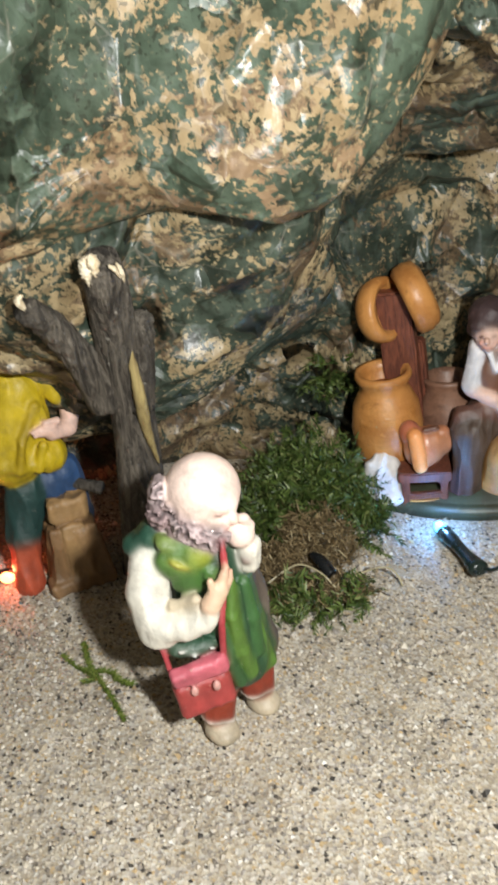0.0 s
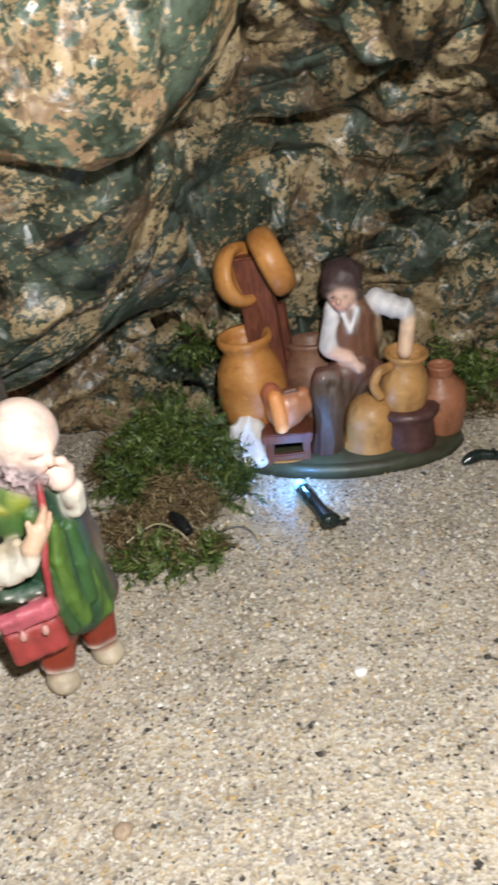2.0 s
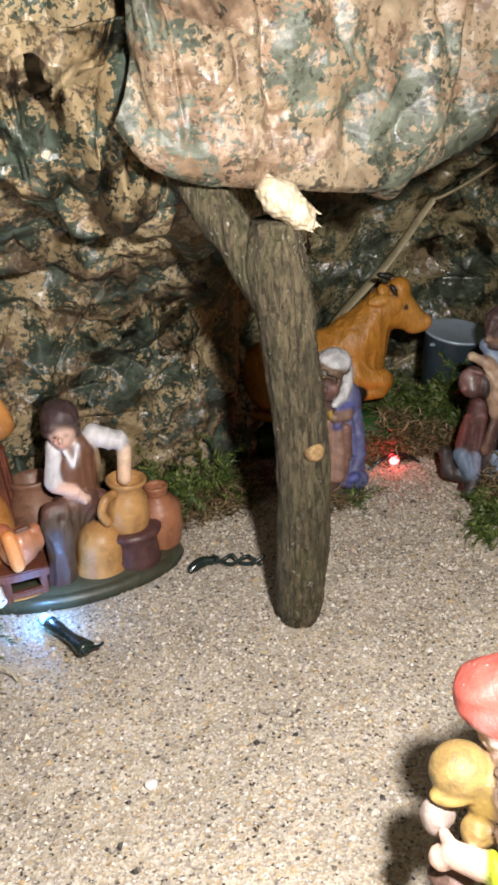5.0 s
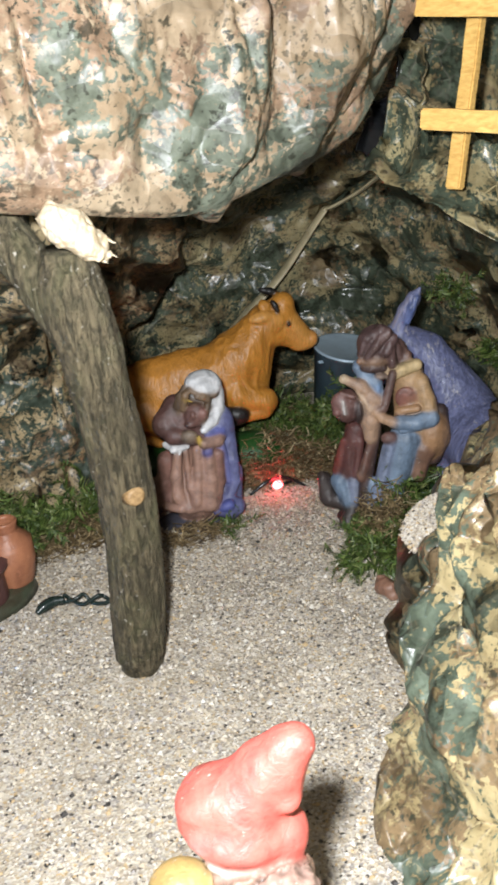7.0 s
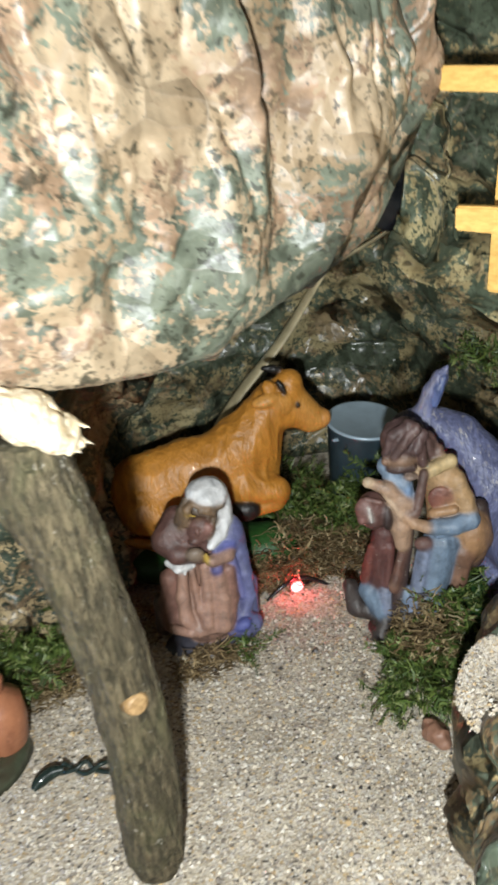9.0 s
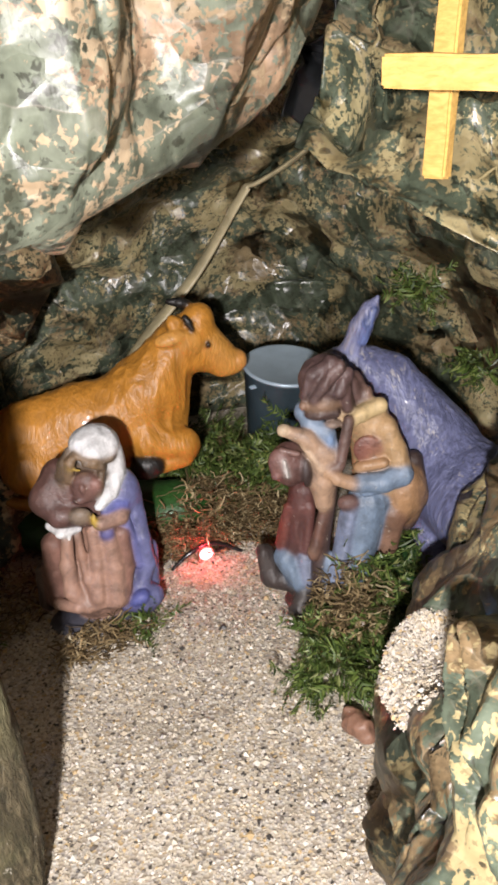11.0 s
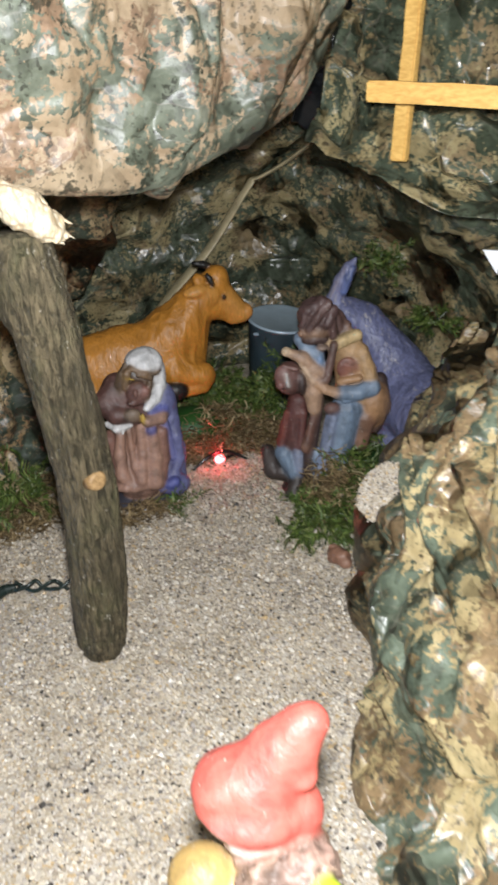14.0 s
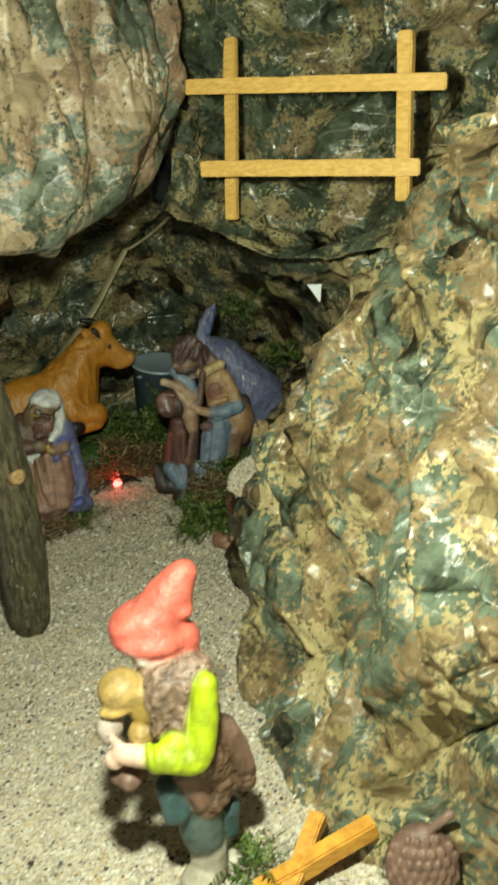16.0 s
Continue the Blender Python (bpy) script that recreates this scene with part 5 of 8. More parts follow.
SHAWL, ROBE = (0.74, 0.74, 0.74), (0.31, 0.178, 0.128)
cast("kneeling_woman_figurine", [
    ell((0.10, -0.30, -0.07), (2.25, 1.45, 0.38), (0.07, 0.07, 0.09), 0.20, (0, 0, 0), 0), cap((0.13, -0.10, 1.39), (0.57, -0.00, 3.67), 1.42, 1.05, ROBE, 0.30, 0.0),
    cap((-1.60, -0.30, 1.07), (-1.49, -0.10, 2.28), 0.40, 0.45, (0.24, 0.125, 0.095), 0.25, 0.03),
    cap((-1.49, -0.10, 2.28), (-1.32, -0.20, 3.64), 0.45, 0.50, (0.24, 0.125, 0.095), 0.25, 0.03), cap((-2.06, 0.20, 0.69), (-1.92, 0.30, 2.12), 0.35, 0.40, (0.11, 0.075, 0.065), 0.20, 0.04),
    cap((-0.66, -0.85, 4.40), (-0.88, -1.00, 2.99), 0.22, 0.30, (0.35, 0.205, 0.15), 0.18, 0), cap((-0.88, -1.00, 2.99), (-0.88, -1.15, 1.89), 0.30, 0.32, (0.35, 0.205, 0.15), 0.18, 0),
    cap((-0.88, -1.15, 1.89), (-0.37, -1.35, 1.21), 0.32, 0.26, (0.35, 0.205, 0.15), 0.18, 0), cap((-0.37, -1.35, 1.21), (0.24, -1.40, 1.27), 0.26, 0.20, (0.35, 0.205, 0.15), 0.18, 0),
    cap((-0.27, -1.05, 4.44), (-0.25, -1.15, 3.47), 0.16, 0.16, ROBE, 0.12, 0), cap((-0.25, -1.15, 3.47), (-0.20, -1.30, 2.38), 0.16, 0.18, ROBE, 0.12, 0),
    cap((-0.20, -1.30, 2.38), (-0.10, -1.40, 1.84), 0.18, 0.12, ROBE, 0.12, 0), cap((0.33, -1.10, 4.42), (0.29, -1.20, 3.00), 0.26, 0.28, (0.35, 0.205, 0.15), 0.18, 0),
    cap((0.29, -1.20, 3.00), (0.08, -1.45, 1.61), 0.28, 0.30, (0.35, 0.205, 0.15), 0.18, 0), cap((0.88, -1.10, 4.31), (0.88, -1.15, 2.71), 0.32, 0.40, (0.35, 0.205, 0.15), 0.20, 0),
    cap((0.88, -1.15, 2.71), (0.77, -1.35, 1.34), 0.40, 0.42, (0.35, 0.205, 0.15), 0.20, 0), cap((1.43, -0.95, 4.04), (1.39, -0.95, 2.48), 0.28, 0.28, (0.24, 0.125, 0.095), 0.18, 0),
    cap((1.39, -0.95, 2.48), (1.09, -1.20, 1.22), 0.28, 0.26, (0.24, 0.125, 0.095), 0.18, 0), cap((-1.52, -0.90, 1.27), (-0.77, -1.40, 1.23), 0.24, 0.22, (0.35, 0.205, 0.15), 0.15, 0),
    cap((0.78, 0.10, 4.35), (0.71, 0.20, 6.21), 1.02, 0.92, (0.115, 0.056, 0.046), 0.30, 0), cap((-0.60, -0.00, 6.50), (-1.17, -0.35, 5.72), 0.66, 0.66, (0.115, 0.056, 0.046), 0.22, 0.015),
    cap((-1.17, -0.35, 5.72), (-0.79, -0.85, 5.25), 0.66, 0.50, (0.115, 0.056, 0.046), 0.22, 0.015),
    cap((-0.79, -0.85, 5.25), (0.24, -1.20, 5.05), 0.50, 0.30, (0.115, 0.056, 0.046), 0.22, 0.015), ell((-0.25, -0.40, 5.82), (0.75, 0.6, 0.9), (0.115, 0.056, 0.046), 0.30, (0, 0, 0), 0),
    cap((-1.30, -0.55, 4.68), (-0.90, -1.00, 4.53), 0.15, 0.22, SHAWL, 0.06, 0.03), cap((-0.90, -1.00, 4.53), (-0.20, -1.25, 4.71), 0.22, 0.14, SHAWL, 0.06, 0.03),
    cap((-0.54, -1.15, 4.57), (-0.60, -1.20, 4.31), 0.13, 0.07, SHAWL, 0.05, 0), ell((-0.01, -1.35, 5.30), (0.42, 0.26, 0.34), (0.19, 0.14, 0.10), 0.12, (0, 0, 0), 0),
    ell((0.48, -1.50, 5.07), (0.11, 0.1, 0.32), (0.55, 0.36, 0.05), 0.04, (0, 0, 0), 0), cap((1.40, -0.95, 4.83), (0.71, -1.35, 4.84), 0.40, 0.30, (0.33, 0.20, 0.15), 0.12, 0),
    ell((0.86, -1.30, 4.33), (0.26, 0.2, 0.3), (0.09, 0.105, 0.31), 0.06, (0, 0, 0), 0), ell((1.68, -0.20, 5.44), (0.72, 0.75, 1.0), (0.128, 0.137, 0.275), 0.30, (0, 0, 0), 0),
    cap((0.96, -1.10, 5.25), (1.56, -0.75, 5.25), 0.22, 0.34, (0.09, 0.105, 0.31), 0.10, 0), cap((2.00, -0.20, 5.18), (2.06, -0.40, 4.38), 0.40, 0.36, (0.128, 0.137, 0.275), 0.10, 0.02),
    cap((2.06, -0.40, 4.38), (2.15, -0.60, 3.44), 0.36, 0.34, (0.128, 0.137, 0.275), 0.10, 0.02), cap((2.15, -0.60, 3.44), (2.24, -0.60, 2.27), 0.34, 0.32, (0.128, 0.137, 0.275), 0.10, 0.02),
    cap((2.24, -0.60, 2.27), (1.85, -0.75, 1.42), 0.32, 0.32, (0.128, 0.137, 0.275), 0.10, 0.02), cap((1.85, -0.75, 1.42), (1.32, -1.05, 1.13), 0.32, 0.26, (0.128, 0.137, 0.275), 0.10, 0.02),
    cap((1.59, -0.85, 4.59), (1.77, -0.80, 3.50), 0.22, 0.20, (0.14, 0.15, 0.34), 0.08, 0), cap((1.77, -0.80, 3.50), (1.87, -0.75, 2.39), 0.20, 0.20, (0.14, 0.15, 0.34), 0.08, 0),
    # Inner mantle solids below: shade between the folds put in as dark blue.
    cap((1.91, -0.00, 3.13), (1.53, -0.30, 1.08), 0.55, 0.66, (0.075, 0.07, 0.16), 0.15, 0.02), cap((2.39, 0.10, 2.58), (2.26, -0.10, 1.07), 0.30, 0.35, (0.128, 0.137, 0.275), 0.20, 0.03),
    ell((1.77, -0.85, 0.84), (0.86, 0.62, 0.62), (0.128, 0.137, 0.275), 0.12, (0, 0, 0), 0.03), ell((1.65, -1.30, 1.11), (0.46, 0.3, 0.3), (0.09, 0.105, 0.31), 0.08, (0, -20, 0), 0.02),
    cap((1.09, -1.30, 0.80), (1.99, -1.20, 0.53), 0.20, 0.24, (0.075, 0.07, 0.16), 0.12, 0), ell((0.68, -0.30, 6.56), (0.84, 0.75, 0.62), (0.12, 0.078, 0.046), 0.15, (0, 0, 0), 0.05),
    ell((0.43, -0.92, 6.28), (0.6, 0.4, 0.66), (0.135, 0.068, 0.055), 0.12, (0, 0, 0), 0), ell((0.77, -1.18, 6.40), (0.24, 0.2, 0.28), (0.27, 0.135, 0.11), 0.12, (0, 0, 0), 0),
    ell((0.26, -1.28, 6.42), (0.11, 0.15, 0.2), (0.20, 0.105, 0.085), 0.08, (0, 0, 0), 0), ell((0.11, -1.05, 5.85), (0.3, 0.25, 0.2), (0.115, 0.056, 0.046), 0.10, (0, 0, 0), 0),
    cap((-0.03, -0.60, 7.64), (-0.25, -0.70, 7.30), 0.20, 0.24, (0.12, 0.078, 0.046), 0.07, 0.03),
    cap((-0.25, -0.70, 7.30), (-0.42, -0.65, 6.71), 0.24, 0.24, (0.12, 0.078, 0.046), 0.07, 0.03),
    cap((-0.42, -0.65, 6.71), (-0.42, -0.70, 6.18), 0.24, 0.16, (0.12, 0.078, 0.046), 0.07, 0.03), cap((0.21, -0.85, 7.62), (0.00, -0.95, 7.37), 0.18, 0.22, (0.22, 0.14, 0.078), 0.06, 0.03),
    cap((0.00, -0.95, 7.37), (-0.19, -0.85, 6.65), 0.22, 0.18, (0.22, 0.14, 0.078), 0.06, 0.03), cap((0.26, -0.98, 7.62), (0.82, -1.15, 7.32), 0.16, 0.20, (0.22, 0.14, 0.078), 0.06, 0.03),
    cap((0.82, -1.15, 7.32), (1.42, -0.85, 7.27), 0.20, 0.18, (0.22, 0.14, 0.078), 0.06, 0.03), cap((0.52, -1.15, 7.33), (1.07, -1.10, 7.14), 0.16, 0.18, (0.12, 0.078, 0.046), 0.06, 0.03),
    cap((1.07, -1.10, 7.14), (1.57, -0.70, 7.31), 0.18, 0.14, (0.12, 0.078, 0.046), 0.06, 0.03), cap((1.16, -1.00, 7.00), (0.94, -1.10, 6.33), 0.18, 0.16, (0.12, 0.078, 0.046), 0.06, 0.03),
    cap((0.94, -1.10, 6.33), (0.75, -1.10, 5.88), 0.16, 0.12, (0.12, 0.078, 0.046), 0.06, 0.03), ell((0.12, -1.08, 7.13), (0.24, 0.06, 0.06), (0.55, 0.36, 0.05), 0.03, (0, 22, 0), 0),
    ell((0.95, -0.25, 7.67), (0.98, 0.95, 0.74), SHAWL, 0.08, (0, 0, 0), 0.02), ell((1.46, -0.10, 6.72), (0.55, 0.7, 0.9), SHAWL, 0.15, (0, 0, 0), 0.02),
    cap((1.61, -0.30, 7.31), (1.62, -0.50, 6.44), 0.36, 0.28, SHAWL, 0.10, 0.02), cap((1.62, -0.50, 6.44), (1.23, -0.95, 5.88), 0.28, 0.28, SHAWL, 0.10, 0.02),
    cap((1.23, -0.95, 5.88), (0.73, -1.25, 5.52), 0.28, 0.17, SHAWL, 0.10, 0.02),
], 0.2612, 0.3724, 0.0, "painted kneeling woman figurine with white veil and blue mantle", "figurine", -22.6, 1.0, 0.05, worn_resin)

SKYBLUE, TAN = (0.160, 0.220, 0.300), (0.43, 0.275, 0.14)
cast("seated_man_figurine", [
    ell((0.17, -0.60, 0.22), (1.8, 1.2, 0.32), (0.055, 0.034, 0.030), 0.20, (0, 0, 0), 0), cap((-2.28, -0.20, 2.07), (-2.02, -0.40, 1.08), 0.36, 0.42, (0.06, 0.045, 0.04), 0.20, 0.03),
    cap((-2.02, -0.40, 1.08), (-0.95, -0.60, 0.73), 0.42, 0.34, (0.06, 0.045, 0.04), 0.20, 0.03), cap((-0.77, -0.95, 0.81), (-1.02, -1.25, 0.15), 0.38, 0.40, (0.05, 0.04, 0.035), 0.15, 0.02),
    cap((-1.02, -1.25, 0.15), (-0.72, -1.30, -0.04), 0.40, 0.34, (0.05, 0.04, 0.035), 0.15, 0.02),
    cap((-0.61, -0.30, 4.83), (-1.00, -0.35, 2.55), 0.52, 0.62, (0.10, 0.036, 0.030), 0.20, 0.03),
    cap((-1.18, -0.50, 4.25), (-1.55, -0.55, 2.69), 0.22, 0.24, (0.18, 0.045, 0.032), 0.10, 0.03),
    cap((-0.43, -0.70, 4.33), (-0.62, -0.85, 2.60), 0.22, 0.22, (0.13, 0.05, 0.042), 0.08, 0.02), cap((-1.38, -0.60, 2.14), (-0.99, -0.80, 1.24), 0.50, 0.45, SKYBLUE, 0.12, 0.03),
    cap((-0.74, -0.85, 2.23), (-0.62, -1.00, 1.31), 0.30, 0.30, (0.22, 0.25, 0.34), 0.08, 0.02), cap((0.37, -0.85, 5.14), (-0.02, -1.00, 3.04), 0.26, 0.30, (0.055, 0.034, 0.030), 0.08, 0.02),
    cap((-0.02, -1.00, 3.04), (-0.29, -1.15, 1.27), 0.30, 0.30, (0.055, 0.034, 0.030), 0.08, 0.02),
    cap((0.19, -1.00, 4.48), (-0.23, -1.25, 3.09), 0.20, 0.24, (0.15, 0.075, 0.055), 0.08, 0.02),
    cap((-0.23, -1.25, 3.09), (-0.35, -1.30, 2.63), 0.24, 0.20, (0.15, 0.075, 0.055), 0.08, 0.02), ell((-0.34, -1.35, 2.83), (0.24, 0.2, 0.3), (0.22, 0.12, 0.08), 0.08, (0, 0, 0), 0),
    cap((1.69, -0.50, 4.37), (1.03, -1.10, 1.20), 0.78, 0.52, SKYBLUE, 0.25, 0.02), cap((1.09, -0.95, 4.42), (0.76, -1.15, 2.87), 0.34, 0.32, (0.19, 0.225, 0.32), 0.10, 0.02),
    cap((0.76, -1.15, 2.87), (0.29, -1.50, 1.17), 0.32, 0.34, (0.19, 0.225, 0.32), 0.10, 0.02), cap((2.13, -0.60, 4.37), (1.57, -0.85, 2.90), 0.36, 0.34, (0.195, 0.265, 0.36), 0.10, 0.02),
    cap((1.57, -0.85, 2.90), (1.13, -1.20, 1.39), 0.34, 0.30, (0.195, 0.265, 0.36), 0.10, 0.02), cap((0.21, -1.10, 2.36), (0.25, -1.55, 1.10), 0.26, 0.28, (0.195, 0.265, 0.36), 0.08, 0.02),
    cap((0.80, -0.95, 4.19), (0.47, -1.10, 2.60), 0.14, 0.14, (0.26, 0.28, 0.37), 0.06, 0), ell((2.97, -0.00, 4.40), (0.88, 0.9, 1.25), (0.33, 0.185, 0.09), 0.25, (0, 8, 0), 0.02),
    cap((3.41, 0.30, 5.53), (3.60, 0.20, 4.15), 0.38, 0.40, (0.055, 0.034, 0.030), 0.15, 0.02), cap((3.60, 0.20, 4.15), (3.12, -0.10, 3.25), 0.40, 0.35, (0.055, 0.034, 0.030), 0.15, 0.02),
    cap((2.59, -0.50, 3.86), (2.38, -0.60, 2.59), 0.50, 0.42, (0.20, 0.11, 0.07), 0.20, 0.02), ell((2.79, -0.62, 3.88), (0.4, 0.2, 0.45), (0.14, 0.06, 0.045), 0.15, (0, 0, 0), 0),
    cap((2.19, 0.10, 5.33), (1.84, 0.20, 7.42), 1.00, 0.74, TAN, 0.30, 0.02), ell((1.77, -0.66, 6.57), (0.52, 0.12, 0.54), (0.20, 0.075, 0.055), 0.06, (0, 0, 0), 0),
    cap((2.46, -0.30, 7.22), (2.91, -0.50, 5.84), 0.42, 0.44, (0.44, 0.28, 0.14), 0.20, 0.02), cap((1.42, -0.75, 5.91), (2.31, -0.85, 6.11), 0.20, 0.18, (0.38, 0.22, 0.11), 0.10, 0.02),
    cap((1.03, -0.65, 7.53), (1.55, -0.60, 7.91), 0.18, 0.28, (0.58, 0.43, 0.22), 0.08, 0.015), cap((1.55, -0.60, 7.91), (2.21, -0.30, 8.10), 0.28, 0.32, (0.58, 0.43, 0.22), 0.08, 0.015),
    cap((1.33, -1.15, 5.49), (2.30, -1.00, 5.42), 0.33, 0.37, (0.195, 0.265, 0.36), 0.07, 0.02), cap((2.30, -1.00, 5.42), (2.98, -0.75, 5.58), 0.37, 0.42, (0.195, 0.265, 0.36), 0.07, 0.02),
    cap((2.10, -1.05, 5.18), (1.59, -1.15, 5.09), 0.20, 0.16, (0.16, 0.22, 0.31), 0.06, 0), cap((1.19, -1.25, 5.55), (0.69, -1.30, 5.78), 0.27, 0.24, (0.42, 0.26, 0.155), 0.08, 0),
    cap((0.69, -1.30, 5.78), (0.38, -1.30, 6.06), 0.24, 0.20, (0.42, 0.26, 0.155), 0.08, 0), ell((1.00, -1.05, 4.66), (0.4, 0.3, 0.3), (0.15, 0.08, 0.065), 0.10, (0, 0, 0), 0),
    cap((1.15, -0.85, 7.83), (0.97, -1.00, 7.06), 0.19, 0.20, (0.12, 0.068, 0.055), 0.05, 0), cap((0.97, -1.00, 7.06), (0.75, -1.20, 6.22), 0.20, 0.20, (0.12, 0.068, 0.055), 0.05, 0),
    ell((0.55, -1.25, 6.20), (0.26, 0.2, 0.2), (0.17, 0.10, 0.075), 0.08, (0, 0, 0), 0), ell((0.60, -0.80, 7.70), (0.3, 0.25, 0.16), (0.24, 0.17, 0.13), 0.08, (0, 0, 0), 0),
    cap((-0.19, -0.55, 7.62), (0.32, -0.75, 7.34), 0.36, 0.34, (0.195, 0.265, 0.36), 0.08, 0.02), cap((0.32, -0.75, 7.34), (0.57, -0.90, 6.65), 0.34, 0.24, (0.195, 0.265, 0.36), 0.08, 0.02),
    ell((0.46, -1.00, 7.15), (0.16, 0.15, 0.26), (0.16, 0.26, 0.44), 0.06, (0, 0, 0), 0), ell((-0.41, -0.30, 8.00), (0.35, 0.4, 0.4), SKYBLUE, 0.15, (0, 0, 0), 0),
    cap((-0.98, -1.00, 7.58), (-0.34, -0.95, 7.25), 0.22, 0.32, (0.38, 0.245, 0.16), 0.10, 0.02), cap((-0.34, -0.95, 7.25), (0.37, -0.90, 6.59), 0.32, 0.40, (0.38, 0.245, 0.16), 0.10, 0.02),
    ell((-1.12, -1.05, 7.65), (0.24, 0.22, 0.24), (0.50, 0.38, 0.25), 0.06, (0, 0, 0), 0), cap((0.17, -0.85, 6.58), (0.10, -0.95, 5.50), 0.50, 0.46, (0.38, 0.245, 0.16), 0.15, 0),
    cap((0.10, -0.95, 5.50), (0.11, -1.05, 4.70), 0.46, 0.32, (0.38, 0.245, 0.16), 0.15, 0), cap((-0.45, -1.10, 7.06), (0.11, -1.25, 6.22), 0.14, 0.14, (0.56, 0.40, 0.27), 0.06, 0),
    ell((-0.99, -0.85, 6.18), (0.74, 0.62, 0.86), (0.13, 0.062, 0.052), 0.12, (0, 0, 0), 0.03), ell((-1.31, -1.25, 6.50), (0.42, 0.3, 0.55), (0.20, 0.10, 0.085), 0.12, (0, 0, 0), 0),
    ell((-0.45, -1.00, 6.05), (0.32, 0.45, 0.66), (0.042, 0.026, 0.024), 0.08, (0, 0, 0), 0.03), cap((-1.24, -1.30, 7.01), (-0.66, -1.35, 6.86), 0.12, 0.12, (0.16, 0.085, 0.07), 0.06, 0),
    cap((-1.14, -1.56, 6.70), (-1.07, -1.50, 6.06), 0.06, 0.07, (0.66, 0.62, 0.58), 0.02, 0), ell((-1.45, -1.35, 6.07), (0.22, 0.2, 0.2), (0.17, 0.08, 0.07), 0.08, (0, 0, 0), 0),
    ell((0.42, 0.00, 9.00), (0.96, 0.92, 0.96), (0.105, 0.062, 0.058), 0.12, (0, 0, 0), 0.03), cap((0.66, -0.55, 9.91), (0.03, -0.75, 9.52), 0.26, 0.26, (0.105, 0.062, 0.058), 0.07, 0.03),
    cap((0.03, -0.75, 9.52), (-0.34, -0.65, 8.75), 0.26, 0.20, (0.105, 0.062, 0.058), 0.07, 0.03), cap((0.90, -0.70, 9.79), (0.36, -0.92, 9.24), 0.24, 0.24, (0.13, 0.078, 0.07), 0.06, 0.03),
    cap((0.36, -0.92, 9.24), (-0.00, -0.90, 8.67), 0.24, 0.16, (0.13, 0.078, 0.07), 0.06, 0.03), cap((1.15, -0.60, 9.49), (0.82, -0.85, 8.86), 0.22, 0.22, (0.105, 0.062, 0.058), 0.06, 0.03),
    cap((1.02, -0.60, 8.92), (1.17, -0.50, 8.23), 0.26, 0.26, (0.09, 0.05, 0.045), 0.08, 0.04), ell((0.23, -0.50, 8.40), (0.72, 0.5, 0.42), (0.20, 0.12, 0.075), 0.12, (0, 0, 0), 0),
    ell((-0.38, -0.80, 8.43), (0.16, 0.15, 0.17), (0.22, 0.13, 0.085), 0.07, (0, 0, 0), 0), ell((0.26, -0.65, 8.08), (0.62, 0.38, 0.24), (0.065, 0.038, 0.034), 0.08, (0, 0, 0), 0.05),
    cap((1.31, 0.10, 8.83), (1.70, 0.05, 8.23), 0.42, 0.36, (0.12, 0.068, 0.058), 0.12, 0.05), cap((1.70, 0.05, 8.23), (1.49, -0.10, 7.83), 0.36, 0.26, (0.12, 0.068, 0.058), 0.12, 0.05),
    ell((1.87, -0.10, 8.42), (0.22, 0.25, 0.35), (0.22, 0.125, 0.09), 0.10, (0, 0, 0), 0.03), ell((1.06, -0.30, 7.80), (0.42, 0.4, 0.35), (0.46, 0.32, 0.18), 0.12, (0, 0, 0), 0),
], 0.3395, 0.3200, 0.0, "painted seated man figurine holding a child on his knee", "figurine", -38.3, 1.05, 0.05, worn_resin)

